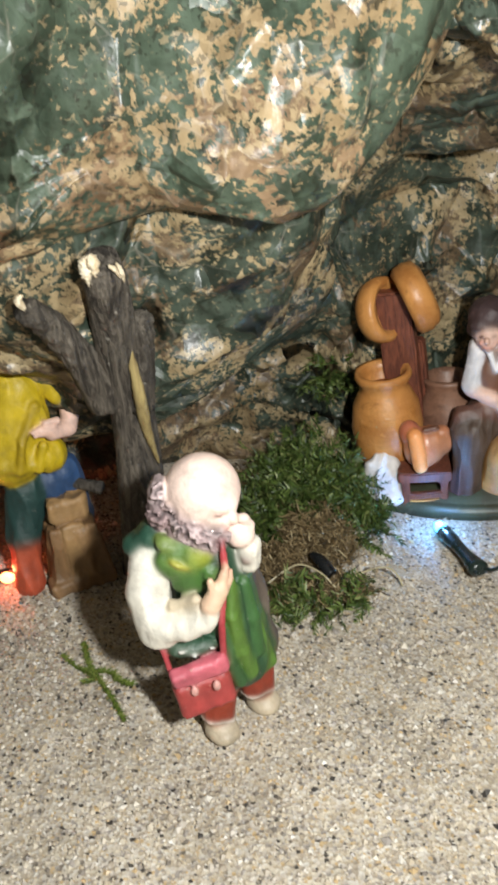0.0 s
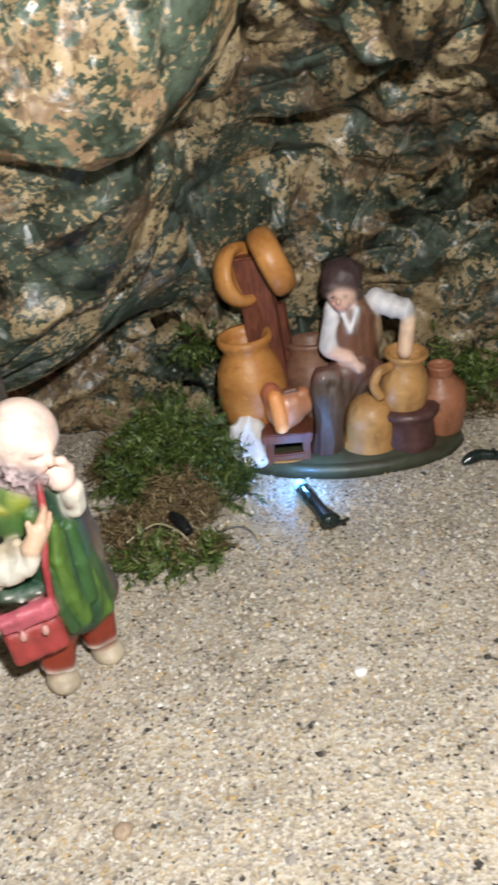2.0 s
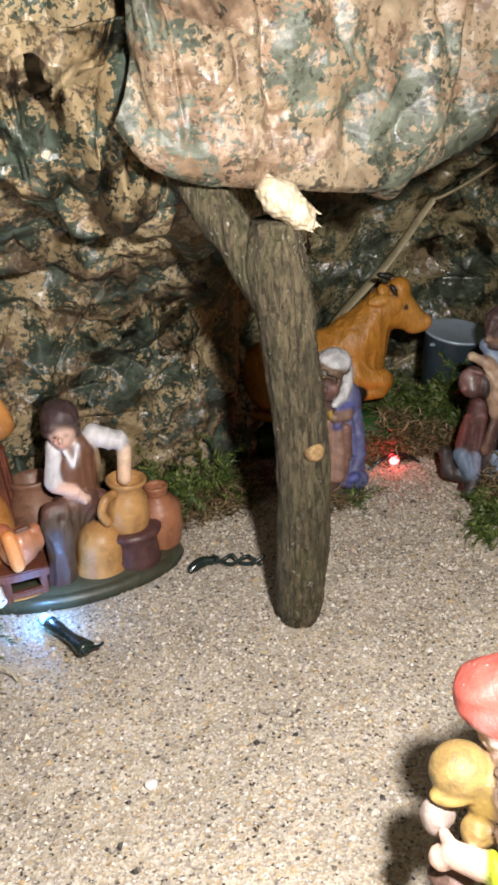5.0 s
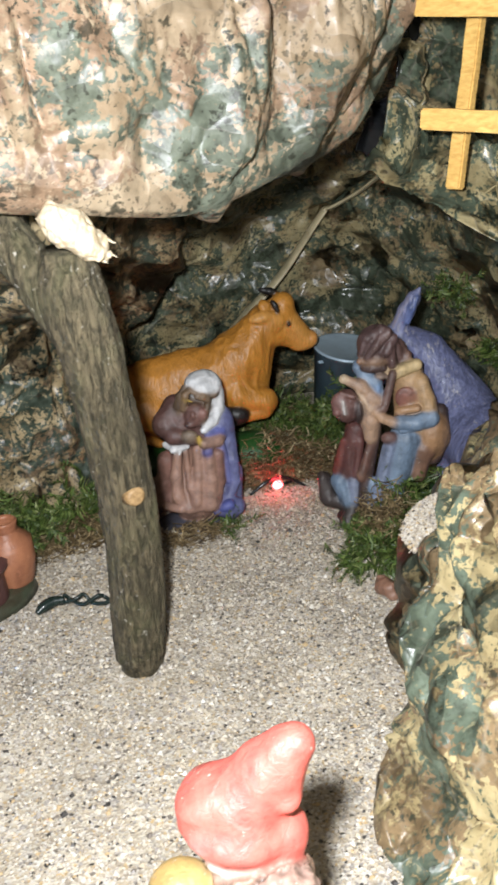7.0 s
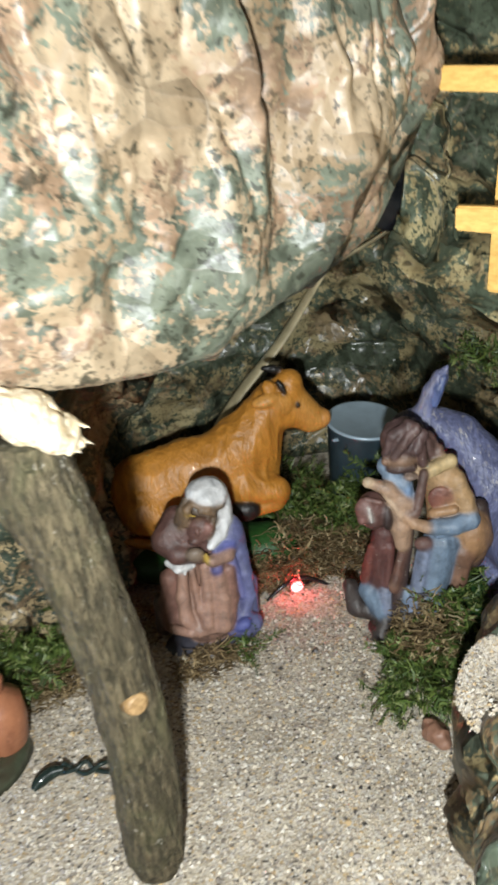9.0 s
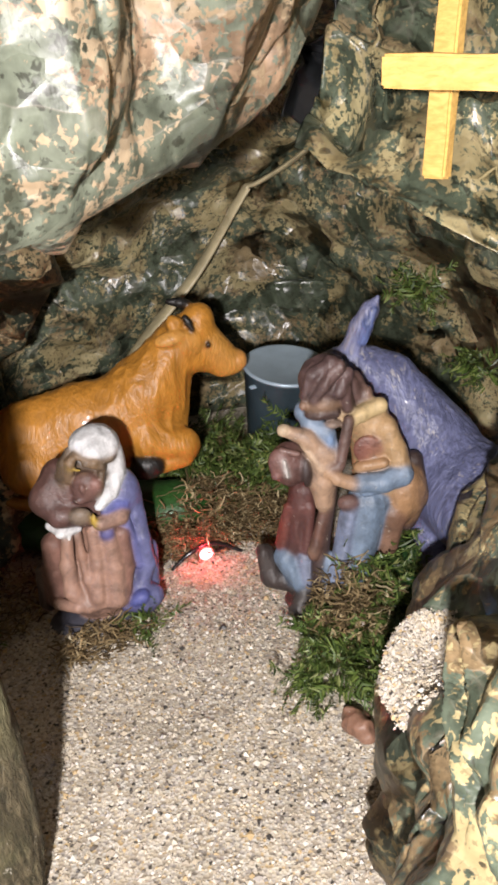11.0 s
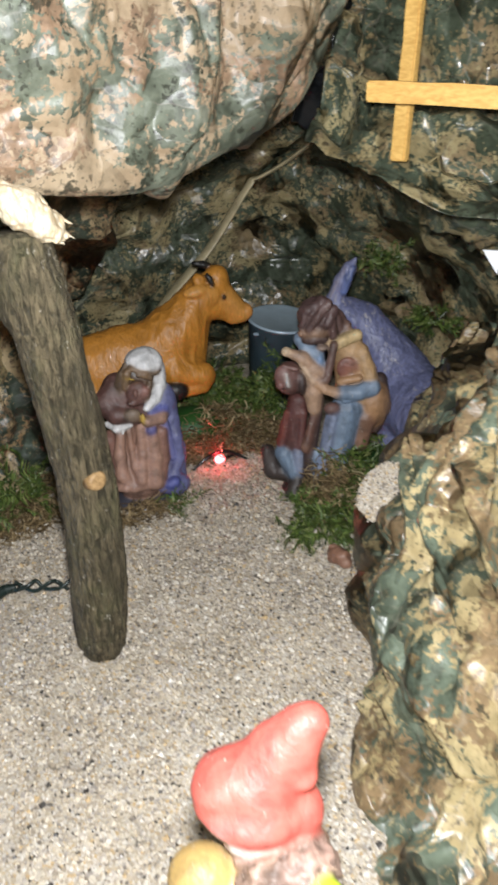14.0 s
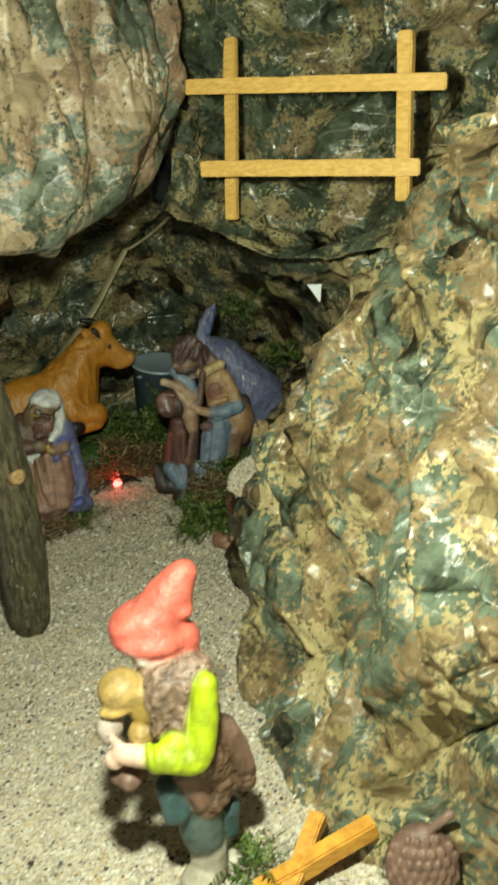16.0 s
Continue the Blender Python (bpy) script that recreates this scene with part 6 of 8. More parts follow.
OX, OX2 = (0.50, 0.215, 0.032), (0.54, 0.25, 0.05)
HOOF = (0.012, 0.011, 0.010)
cast("lying_ox_figurine", [
    ell((-0.6, -0.3, 1.2), (4.8, 2.1, 1.25), (0.02, 0.075, 0.015), 0.2), ell((2.8, -0.9, 1.4), (1.9, 1.5, 1.1), (0.02, 0.075, 0.015), 0.3),
    ell((-3.0, 0.0, 4.9), (1.95, 1.7, 2.35), OX, 0.6, (0, -10, 0), 0.025), ell((-0.6, 0.0, 5.4), (3.2, 1.75, 2.35), OX, 0.8, (0, -6, 0), 0.025), ell((2.0, 0.0, 6.0), (1.9, 1.6, 2.4), OX, 0.8, (0, 10, 0), 0.03),
    cap((2.6, 0.1, 7.2), (4.2, 0.2, 9.0), 1.5, 1.05, OX, 0.6, 0.025), cap((3.2, 0.0, 5.2), (3.6, 0.1, 7.2), 0.9, 0.8, OX, 0.6, 0.03),
    ell((4.93, 0.20, 9.35), (0.95, 0.85, 0.95), OX, 0.30, (0, 0, 0), 0), ell((5.19, 0.15, 9.98), (0.62, 0.62, 0.6), OX, 0.30, (0, 0, 0), 0),
    ell((4.55, 0.10, 8.24), (0.9, 0.75, 0.66), OX, 0.40, (0, 0, 0), 0), cap((5.50, 0.15, 8.68), (6.42, 0.10, 7.65), 0.74, 0.58, OX2, 0.30, 0),
    ell((6.73, 0.05, 7.73), (0.4, 0.5, 0.46), (0.60, 0.27, 0.07), 0.15, (0, 0, 0), 0), ell((6.03, 0.10, 7.37), (0.5, 0.45, 0.34), OX2, 0.20, (0, 0, 0), 0),
    cap((4.84, 0.10, 8.04), (5.85, 0.10, 7.62), 0.55, 0.45, OX, 0.30, 0), ell((3.75, -0.72, 9.41), (0.74, 0.28, 0.36), OX2, 0.12, (0, -8, 0), 0),
    ell((3.66, -0.95, 9.37), (0.45, 0.12, 0.2), (0.60, 0.30, 0.08), 0.08, (0, -8, 0), 0), ell((4.05, -0.35, 9.95), (0.42, 0.35, 0.4), OX, 0.15, (0, 0, 0), 0.03),
    ell((4.52, -0.60, 9.06), (0.5, 0.25, 0.5), OX2, 0.25, (0, 0, 0), 0), cap((3.95, 0.45, 10.73), (4.46, 0.40, 10.62), 0.14, 0.24, HOOF, 0.03, 0),
    cap((4.46, 0.40, 10.62), (4.77, 0.40, 10.51), 0.24, 0.20, HOOF, 0.03, 0), cap((4.50, -0.55, 10.23), (4.62, -0.60, 10.02), 0.13, 0.17, HOOF, 0.03, 0),
    cap((4.62, -0.60, 10.02), (4.75, -0.66, 9.69), 0.17, 0.11, HOOF, 0.03, 0), ell((5.38, -0.62, 8.86), (0.1, 0.1, 0.15), HOOF, 0.02, (0, 0, 0), 0),
    cap((2.2, -1.1, 5.0), (3.7, -1.2, 4.5), 0.95, 0.66, OX, 0.35, 0.04), ell((3.8, -1.15, 4.55), (0.62, 0.62, 0.75), OX, 0.25), cap((3.6, -1.3, 4.0), (2.6, -1.5, 3.9), 0.48, 0.42, OX, 0.15), ell((1.95, -1.75, 4.05), (0.78, 0.56, 0.62), HOOF, 0.025),
    cap((-3.2, -1.2, 4.6), (-1.2, -1.6, 3.5), 1.2, 0.75, OX, 0.5, 0.02), cap((-1.2, -1.6, 3.2), (0.5, -1.7, 3.3), 0.52, 0.45, OX, 0.2), cap((-4.7, -0.2, 5.6), (-4.6, -1.0, 3.2), 0.32, 0.28, OX, 0.25, 0.02), cap((-4.5, -1.0, 3.1), (-2.6, -1.9, 2.8), 0.30, 0.26, OX, 0.15, 0.02),
], 0.2940, 0.4250, 0.0, "glossy orange-brown plastic ox figurine lying on a green base", "figurine", -23.1, 1.0, 0.075, fur_resin)

ASS, ASS2 = (0.125, 0.137, 0.245), (0.175, 0.187, 0.31)
cast("lying_donkey_figurine", [
    ell((2.0, -2.2, 0.5), (3.4, 3.6, 0.6), (0.02, 0.075, 0.02), 0.2), cap((1.0, -0.6, 4.2), (3.2, -2.9, 3.6), 2.0, 2.3, ASS, 0.6, 0.025), cap((-1.0, 0.1, 8.0), (0.7, -0.3, 5.4), 1.05, 1.75, ASS, 0.6, 0.025),
    ell((-1.9, 0.3, 8.3), (1.2, 0.95, 0.95), ASS2, 0.3, (0, 0, 0), 0.02), cap((-2.2, 0.3, 8.0), (-3.4, 0.3, 6.6), 0.80, 0.55, ASS2, 0.3, 0.02),
    ell((-3.18, 0.25, 8.29), (1.05, 0.85, 0.95), ASS2, 0.30, (0, 0, 0), 0.02), cap((-2.58, 0.10, 8.79), (-1.10, -0.00, 7.95), 0.70, 1.00, ASS, 0.40, 0.02),
    ell((-2.51, -0.05, 9.33), (0.5, 0.4, 0.42), ASS2, 0.25, (0, 0, 0), 0.01), cap((-2.42, -0.05, 9.52), (-2.10, -0.05, 10.28), 0.44, 0.46, ASS2, 0.12, 0.01),
    cap((-2.10, -0.05, 10.28), (-1.74, -0.05, 10.97), 0.46, 0.36, ASS2, 0.12, 0.01), cap((-1.74, -0.05, 10.97), (-1.43, -0.05, 11.47), 0.36, 0.10, ASS2, 0.12, 0.01),
    cap((-2.04, -0.36, 9.82), (-1.81, -0.38, 10.52), 0.22, 0.24, (0.085, 0.115, 0.25), 0.06, 0), cap((-1.81, -0.38, 10.52), (-1.55, -0.32, 11.05), 0.24, 0.14, (0.085, 0.115, 0.25), 0.06, 0),
    cap((-2.67, -0.30, 9.57), (-2.30, -0.38, 10.34), 0.06, 0.05, (0.34, 0.29, 0.25), 0.05, 0), cap((-2.30, -0.38, 10.34), (-1.90, -0.30, 11.00), 0.05, 0.05, (0.34, 0.29, 0.25), 0.05, 0),
    cap((0.5, -1.4, 3.0), (0.9, -2.6, 1.0), 0.95, 0.60, ASS, 0.3, 0.02), cap((2.4, -4.0, 2.4), (1.4, -4.4, 1.0), 1.0, 0.6, ASS, 0.3, 0.02),
], 0.3900, 0.3200, 0.0, "blue-grey painted donkey figurine lying behind the seated man", "figurine", -45.5, 1.0, 0.075, donkey_resin)

YEL, JEANS = (0.58, 0.42, 0.012), (0.035, 0.085, 0.20)
cast("yellow_shirt_figurine", [
    cap((-0.9, -0.4, 0.4), (-0.7, -0.1, 2.2), 0.62, 0.58, (0.48, 0.09, 0.04), 0.15, 0.04), cap((1.6, 0.7, 0.4), (1.6, 0.7, 2.2), 0.55, 0.60, (0.03, 0.07, 0.07), 0.2, 0.04),
    cap((-0.7, 0.0, 2.4), (-0.1, 0.3, 4.4), 0.70, 0.85, (0.02, 0.06, 0.055), 0.15, 0.04), cap((1.75, 0.7, 2.4), (1.3, 0.5, 4.6), 0.68, 0.85, JEANS, 0.15, 0.05),
    cap((-0.43, 0.30, 5.95), (0.16, 0.40, 8.58), 1.25, 1.20, YEL, 0.25, 0.03), ell((0.96, -0.20, 5.87), (0.75, 0.8, 0.78), YEL, 0.20, (0, 0, 0), 0.03),
    ell((-0.30, -0.20, 5.82), (1.25, 0.9, 0.5), YEL, 0.20, (0, 0, 0), 0.04), ell((0.74, -0.10, 7.55), (0.6, 0.8, 1.0), YEL, 0.25, (0, 0, 0), 0.03),
    cap((0.82, -0.70, 8.13), (0.12, -0.90, 6.97), 0.20, 0.22, (0.46, 0.32, 0.01), 0.12, 0.02), cap((0.79, -0.85, 6.51), (0.49, -0.85, 5.60), 0.20, 0.20, YEL, 0.10, 0.02),
    cap((0.06, -1.00, 6.78), (-0.26, -0.95, 5.74), 0.18, 0.20, (0.46, 0.32, 0.01), 0.10, 0.02), cap((0.84, 0.20, 9.15), (1.51, 0.10, 8.79), 0.50, 0.52, YEL, 0.12, 0.03),
    cap((1.51, 0.10, 8.79), (1.86, -0.00, 8.19), 0.52, 0.50, YEL, 0.12, 0.03), cap((2.06, 0.00, 8.07), (2.14, -0.20, 7.30), 0.36, 0.37, SKIN, 0.10, 0),
    cap((2.14, -0.20, 7.30), (1.92, -0.45, 6.85), 0.37, 0.34, SKIN, 0.10, 0), cap((1.92, -0.45, 6.85), (1.25, -0.80, 6.93), 0.34, 0.30, SKIN, 0.10, 0),
    ell((1.02, -0.90, 7.13), (0.48, 0.27, 0.24), SKIN, 0.10, (0, 0, 0), 0), cap((1.07, -0.95, 7.45), (1.52, -0.80, 7.39), 0.13, 0.16, SKIN, 0.06, 0),
    cap((0.82, -1.00, 7.30), (0.53, -1.05, 7.21), 0.10, 0.08, SKIN, 0.04, 0), cap((0.82, -1.00, 7.11), (0.59, -1.05, 7.05), 0.10, 0.08, SKIN, 0.04, 0),
    cap((1.38, 0.40, 4.75), (1.56, 0.40, 3.95), 0.66, 0.55, JEANS, 0.15, 0.04), cap((0.77, 0.20, 4.50), (0.83, 0.20, 3.68), 0.50, 0.45, (0.03, 0.07, 0.16), 0.15, 0.03),
    ell((0.0, 0.5, 10.3), (1.0, 1.0, 1.15), SKIN, 0.2), ell((0.0, 0.8, 10.7), (1.1, 1.0, 1.0), (0.10, 0.05, 0.03), 0.2, (0, 0, 0), 0.08), cap((-1.1, 0.6, 8.2), (-2.1, 0.0, 6.4), 0.55, 0.45, YEL, 0.2), ell((1.7, 1.2, 7.9), (1.2, 0.4, 0.9), (0.13, 0.065, 0.04), 0.25),
], -0.0800, 0.3150, 0.0, "painted figurine in a yellow shirt standing by a block", "figurine", 19.8, 1.0, 0.06)

BLOCK, BLOCK2 = (0.30, 0.175, 0.08), (0.38, 0.23, 0.10)
cast("carved_block", [
    slab((-0.42, 0.0, 1.4), (0.44, 0.62, 1.42), 0.14, (0.24, 0.135, 0.06), 0.06, (-6, 7, 4), 0.05), slab((0.25, -0.05, 1.45), (0.46, 0.66, 1.48), 0.14, BLOCK2, 0.06, (-6, 0, 4), 0.05), slab((0.95, -0.1, 1.35), (0.46, 0.62, 1.38), 0.14, BLOCK, 0.06, (-6, -8, 4), 0.05), slab((0.25, -0.3, 0.3), (1.35, 0.62, 0.30), 0.18, (0.26, 0.15, 0.07), 0.15, (0, 0, 4), 0.05),
    slab((0.30, 0.2, 3.45), (0.82, 0.50, 0.52), 0.22, BLOCK2, 0.05, (0, 2, 5), 0.06), slab((0.30, 0.2, 2.95), (0.70, 0.46, 0.12), 0.08, (0.15, 0.08, 0.04), 0.04, (0, 2, 5)), cap((1.3, 0.5, 0.5), (1.0, 0.6, 2.6), 0.3, 0.25, (0.03, 0.06, 0.06), 0.1),
], -0.0690, 0.3115, 0.0, "brown painted carved wooden block beside the yellow figurine", "ornament", 19.8, 1.0, 0.05)


# ---- the potter's casting ----
def pottery():
    g = thing("potter_workshop", 0.1105, 0.357, 0, "painted resin casting of a potter at work among clay pots", "figurine group")
    g.rotation_euler, g.scale = (0, 0, radians(-6.7)), (0.97, 1.0, 1.04)

    def at(x, y, z, rx=0, ry=0, rz=0):
        return pose(x * 0.01, y * 0.01, z * 0.01, rx, ry, rz)
    bm = bmesh.new()
    bmesh.ops.create_cone(bm, cap_ends=True, segments=64, radius1=1, radius2=0.95, depth=1)
    bmesh.ops.bevel(bm, geom=[e for e in bm.edges if e.calc_face_angle(0) > 0.8], offset=0.12, segments=3, affect="EDGES")
    for v in bm.verts:
        a = math.atan2(v.co.y, v.co.x)
        v.co = Vector((v.co.x * 0.0575 * (1 + 0.03 * math.sin(5 * a)), v.co.y * 0.0285 * (1 + 0.04 * math.sin(3 * a)), v.co.z * 0.007 + 0.003))
    part("base", bm_mesh("base", bm, base_green), g, "dark green painted base")
    jar = [(0.0105, 0.0), (0.0125, 0.002), (0.0155, 0.012), (0.0165, 0.022), (0.0150, 0.032), (0.0118, 0.038), (0.0104, 0.041), (0.0122, 0.0435), (0.0130, 0.0455), (0.0122, 0.0475), (0.0104, 0.0470), (0.0092, 0.044), (0.0088, 0.038), (0.0075, 0.0375), (0.0070, 0.040), (0.0, 0.040)]
    part("large_jar", lathe("large_jar", jar, clay_orange, 48, 0.008), g, "glazed orange clay jar", at(-4.05, 0.45, 1.0, 2, -3))
    pot = [(0.010, 0.0), (0.0130, 0.006), (0.0150, 0.018), (0.0140, 0.030), (0.0108, 0.037), (0.0120, 0.040), (0.0125, 0.0415), (0.0110, 0.0425), (0.0092, 0.040), (0.0085, 0.034), (0.0, 0.030)]
    part("brown_pot", lathe("brown_pot", pot, clay_brown, 44, 0.01), g, "brown clay pot", at(-1.25, 1.35, 0.55, -4, 0))
    part("small_pot", lathe("small_pot", [(r * 0.82 if z < 0.035 else r * 0.5, z * 0.80) for r, z in pot], clay_rust, 40, 0.01), g, "reddish clay pot", at(4.65, 0.35, 0.25))
    jug = [(0.0075, 0.0), (0.0095, 0.003), (0.0110, 0.009), (0.0112, 0.014), (0.0098, 0.0205), (0.0078, 0.0235), (0.0078, 0.0255), (0.0098, 0.0280), (0.0102, 0.0292), (0.0092, 0.0300), (0.0078, 0.0285), (0.0068, 0.025), (0.0, 0.023)]
    jug_body = part("jug", lathe("jug", jug, clay_gold, 44, 0.008), g, "golden clay jug", at(2.75, -0.70, 1.85, 3, 4))
    part("jug_handle", tube("jug_handle", [(-0.0070, -0.004, 0.0245), (-0.0125, -0.0075, 0.0235), (-0.0145, -0.0085, 0.0175), (-0.0110, -0.007, 0.0115)], [0.0022] * 4, clay_gold, 12, 20), jug_body)
    part("stump", lathe("stump", [(0.0130, 0.0), (0.0122, 0.006), (0.0115, 0.013), (0.0120, 0.0165), (0.0138, 0.0180), (0.0140, 0.0200), (0.0118, 0.0215)], dark_stump, 40, 0.03), g, "dark brown carved stump", at(3.0, -0.80, 0.25))
    part("lying_pot", lathe("lying_pot", [(0.0115, 0.0), (0.0132, 0.001), (0.0134, 0.004), (0.0118, 0.0055), (0.0120, 0.009), (0.0116, 0.016), (0.0098, 0.021), (0.006, 0.0245), (0.0, 0.0255)], clay_gold, 44, 0.01), g, "overturned golden pot", at(1.20, -0.75, 0.45, 6, 3))
    part("stand", box("stand", (-0.0285, 0.0125, 0.004), (-0.0375, 0.0110, 0.0890), 0.0155, 0.0080, wood_red, (1, -0.25, 0), 0.001), g, "red-brown wooden stand")
    part("strut", box("strut", (-0.0215, 0.0170, 0.004), (-0.0265, 0.0150, 0.0660), 0.0060, 0.0060, wood_red, (1, -0.3, 0), 0.001), g)
    bowl = [(0.0, 0.0), (0.0100, 0.0), (0.0135, 0.0018), (0.0148, 0.0055), (0.0144, 0.0095), (0.0125, 0.0112), (0.0100, 0.0105), (0.0090, 0.0060), (0.0, 0.0052)]
    part("bowl", lathe("bowl", bowl, clay_orange, 44, 0.01), g, "orange clay bowl", Matrix.LocRotScale((-0.0255, 0.0085, 0.0875), Vector((0.88, 0.12, 0.40)).to_track_quat("-Z", "Y"), Vector((1.05, 1.05, 1.1))) @ Matrix.Translation((0, 0, -0.004)))
    part("bowl", lathe("bowl", [(r * 0.95, z) for r, z in bowl], clay_orange, 44, 0.01), g, "orange clay bowl", Matrix.LocRotScale((-0.0445, 0.0120, 0.0805), Vector((0.80, -0.55, 0.25)).to_track_quat("Z", "Y"), None) @ Matrix.Translation((0, 0, -0.004)))
    for dx, dy in ((-0.0085, -0.006), (0.0085, -0.006), (-0.0085, 0.006), (0.0085, 0.006)):
        part("rack_leg", box("rack_leg", (-0.0262 + dx, -0.0135 + dy, 0.003), (-0.0262 + dx, -0.0135 + dy, 0.0160), 0.0034, 0.0034, wood_red, (1, 0, 0)), g)
    part("rack_top", box("rack_top", (-0.0380, -0.0135, 0.0172), (-0.0145, -0.0135, 0.0175), 0.0170, 0.0045, wood_red, (0, 1, 0)), g)
    part("rack_bar", box("rack_bar", (-0.0350, -0.0200, 0.0085), (-0.0175, -0.0200, 0.0085), 0.0030, 0.0030, wood_red, (0, 0, 1)), g)
    part("brick", box("brick", (-0.0340, -0.0190, 0.0040), (-0.0190, -0.0190, 0.0040), 0.0050, 0.0060, clay_orange, (0, 0, 1), 0.001), g)
    cast("small_jug", [ell((0, 0, 0.80), (0.85, 0.70, 0.90), (0.50, 0.20, 0.10), 0.2), ell((0.55, 0.1, 1.0), (0.75, 0.65, 0.75), (0.55, 0.22, 0.10), 0.3, (0, 0, 0), 0.03), cap((-0.35, -0.5, 1.6), (-0.15, -0.80, 0.4), 0.33, 0.34, (0.90, 0.36, 0.12), 0.08),
                       ell((-0.55, 0.1, 1.5), (0.48, 0.48, 0.55), (0.42, 0.13, 0.07), 0.15), ell((0.9, 0.1, 1.55), (0.3, 0.3, 0.2), (0.5, 0.2, 0.1), 0.15), cap((0.1, -0.2, 1.7), (0.6, -0.1, 1.75), 0.14, 0.14, (0.12, 0.05, 0.03), 0.05)], -0.0268, -0.0135, 0.0195, "small orange glazed jug", "", 0, 1, 0.045, glossy_resin, g)
    cast("cloth", [ell((0, 0, 1.1), (1.0, 0.38, 1.05), (0.80, 0.77, 0.75), 0.15, (-25, 0, 8), 0.06), ell((0.45, -0.3, 0.3), (0.75, 0.42, 0.34), (0.80, 0.77, 0.75), 0.15, (0, 0, 15), 0.06)], -0.0440, -0.0150, 0.004, "white cloth", "", 0, 1, 0.05, resin, g)
    VEST, SHIRT, TROUS, HAT = (0.17, 0.075, 0.042), (0.74, 0.72, 0.73), (0.105, 0.070, 0.052), (0.062, 0.036, 0.036)
    cast("potter", [
        cap((-0.70, -1.2, 0.4), (-0.55, -1.0, 3.0), 0.62, 0.75, TROUS, 0.25, 0.05), cap((-0.55, -0.9, 3.1), (0.7, 0.2, 3.5), 0.85, 1.0, TROUS, 0.4, 0.05), cap((0.7, 0.3, 0.6), (0.7, 0.4, 3.2), 1.0, 1.1, (0.085, 0.055, 0.045), 0.3, 0.04), cap((0.6, -0.2, 3.6), (1.7, -0.5, 3.6), 0.62, 0.5, (0.15, 0.07, 0.05), 0.3, 0.04),
        cap((0.85, 0.2, 4.1), (0.75, 0.1, 6.0), 0.95, 0.98, VEST, 0.3, 0.03), cap((0.20, -0.78, 6.55), (0.50, -0.98, 5.75), 0.15, 0.08, SHIRT, 0.06), cap((0.85, -0.75, 6.55), (0.55, -0.98, 5.75), 0.15, 0.08, SHIRT, 0.06), ell((1.65, 0.25, 5.4), (0.40, 0.55, 1.0), (0.36, 0.25, 0.15), 0.2, (0, 0, 0), 0.02), ell((0.35, -0.7, 5.3), (0.5, 0.3, 0.8), VEST, 0.15),
        cap((-0.15, -0.1, 6.4), (-0.45, -0.55, 5.0), 0.46, 0.44, SHIRT, 0.12, 0.03), cap((-0.40, -0.65, 4.8), (0.45, -1.05, 4.5), 0.34, 0.28, SKIN, 0.12), cap((0.45, -1.05, 4.5), (0.88, -1.2, 4.2), 0.22, 0.14, SKIN, 0.1), cap((0.45, -1.1, 4.45), (0.80, -1.3, 4.05), 0.12, 0.1, SKIN, 0.06),
        cap((1.75, 0.1, 6.6), (3.0, -0.1, 6.15), 0.52, 0.48, SHIRT, 0.12, 0.03), cap((3.15, -0.25, 5.75), (2.92, -0.60, 4.5), 0.36, 0.34, (0.74, 0.52, 0.36), 0.1),
        cap((0.6, 0.0, 6.4), (0.45, -0.35, 6.8), 0.46, 0.44, SKIN, 0.2), ell((0.22, -0.52, 7.15), (0.60, 0.62, 0.66), SKIN, 0.12), ell((0.16, -0.92, 6.88), (0.34, 0.26, 0.30), SKIN, 0.12), ell((0.06, -1.18, 7.08), (0.11, 0.13, 0.16), (0.74, 0.46, 0.36), 0.08),
        ell((0.30, -0.12, 7.80), (0.90, 0.90, 0.74), HAT, 0.08, (18, -8, 0), 0.03), ell((0.06, -0.58, 7.62), (0.64, 0.42, 0.28), HAT, 0.10, (20, 0, 0), 0.03), ell((0.78, -0.15, 7.2), (0.40, 0.55, 0.50), (0.07, 0.04, 0.03), 0.1, (0, 0, 0), 0.04), ell((-0.34, -0.30, 7.35), (0.28, 0.50, 0.36), (0.07, 0.04, 0.03), 0.1, (0, 0, 0), 0.04),
        ell((-0.14, -1.08, 7.24), (0.12, 0.06, 0.045), (0.16, 0.08, 0.06), 0.03), ell((0.34, -1.06, 7.24), (0.12, 0.06, 0.045), (0.16, 0.08, 0.06), 0.03), ell((-0.12, -1.05, 6.98), (0.14, 0.08, 0.10), (0.72, 0.34, 0.27), 0.06), ell((0.36, -1.02, 6.98), (0.14, 0.08, 0.10), (0.72, 0.34, 0.27), 0.06), cap((-0.04, -1.13, 6.80), (0.22, -1.13, 6.80), 0.05, 0.05, (0.52, 0.16, 0.13), 0.04),
        cap((-0.9, -0.9, 3.75), (1.0, -0.75, 3.9), 0.42, 0.45, (0.15, 0.07, 0.05), 0.25, 0.03), cap((-0.95, -1.25, 0.5), (-0.75, -1.3, 1.5), 0.60, 0.50, (0.10, 0.05, 0.045), 0.2, 0.05),
    ], 0, 0, 0.002, "painted potter in white shirt, brown waistcoat and cap", "", 0, 1, 0.045, resin, g)


pottery()


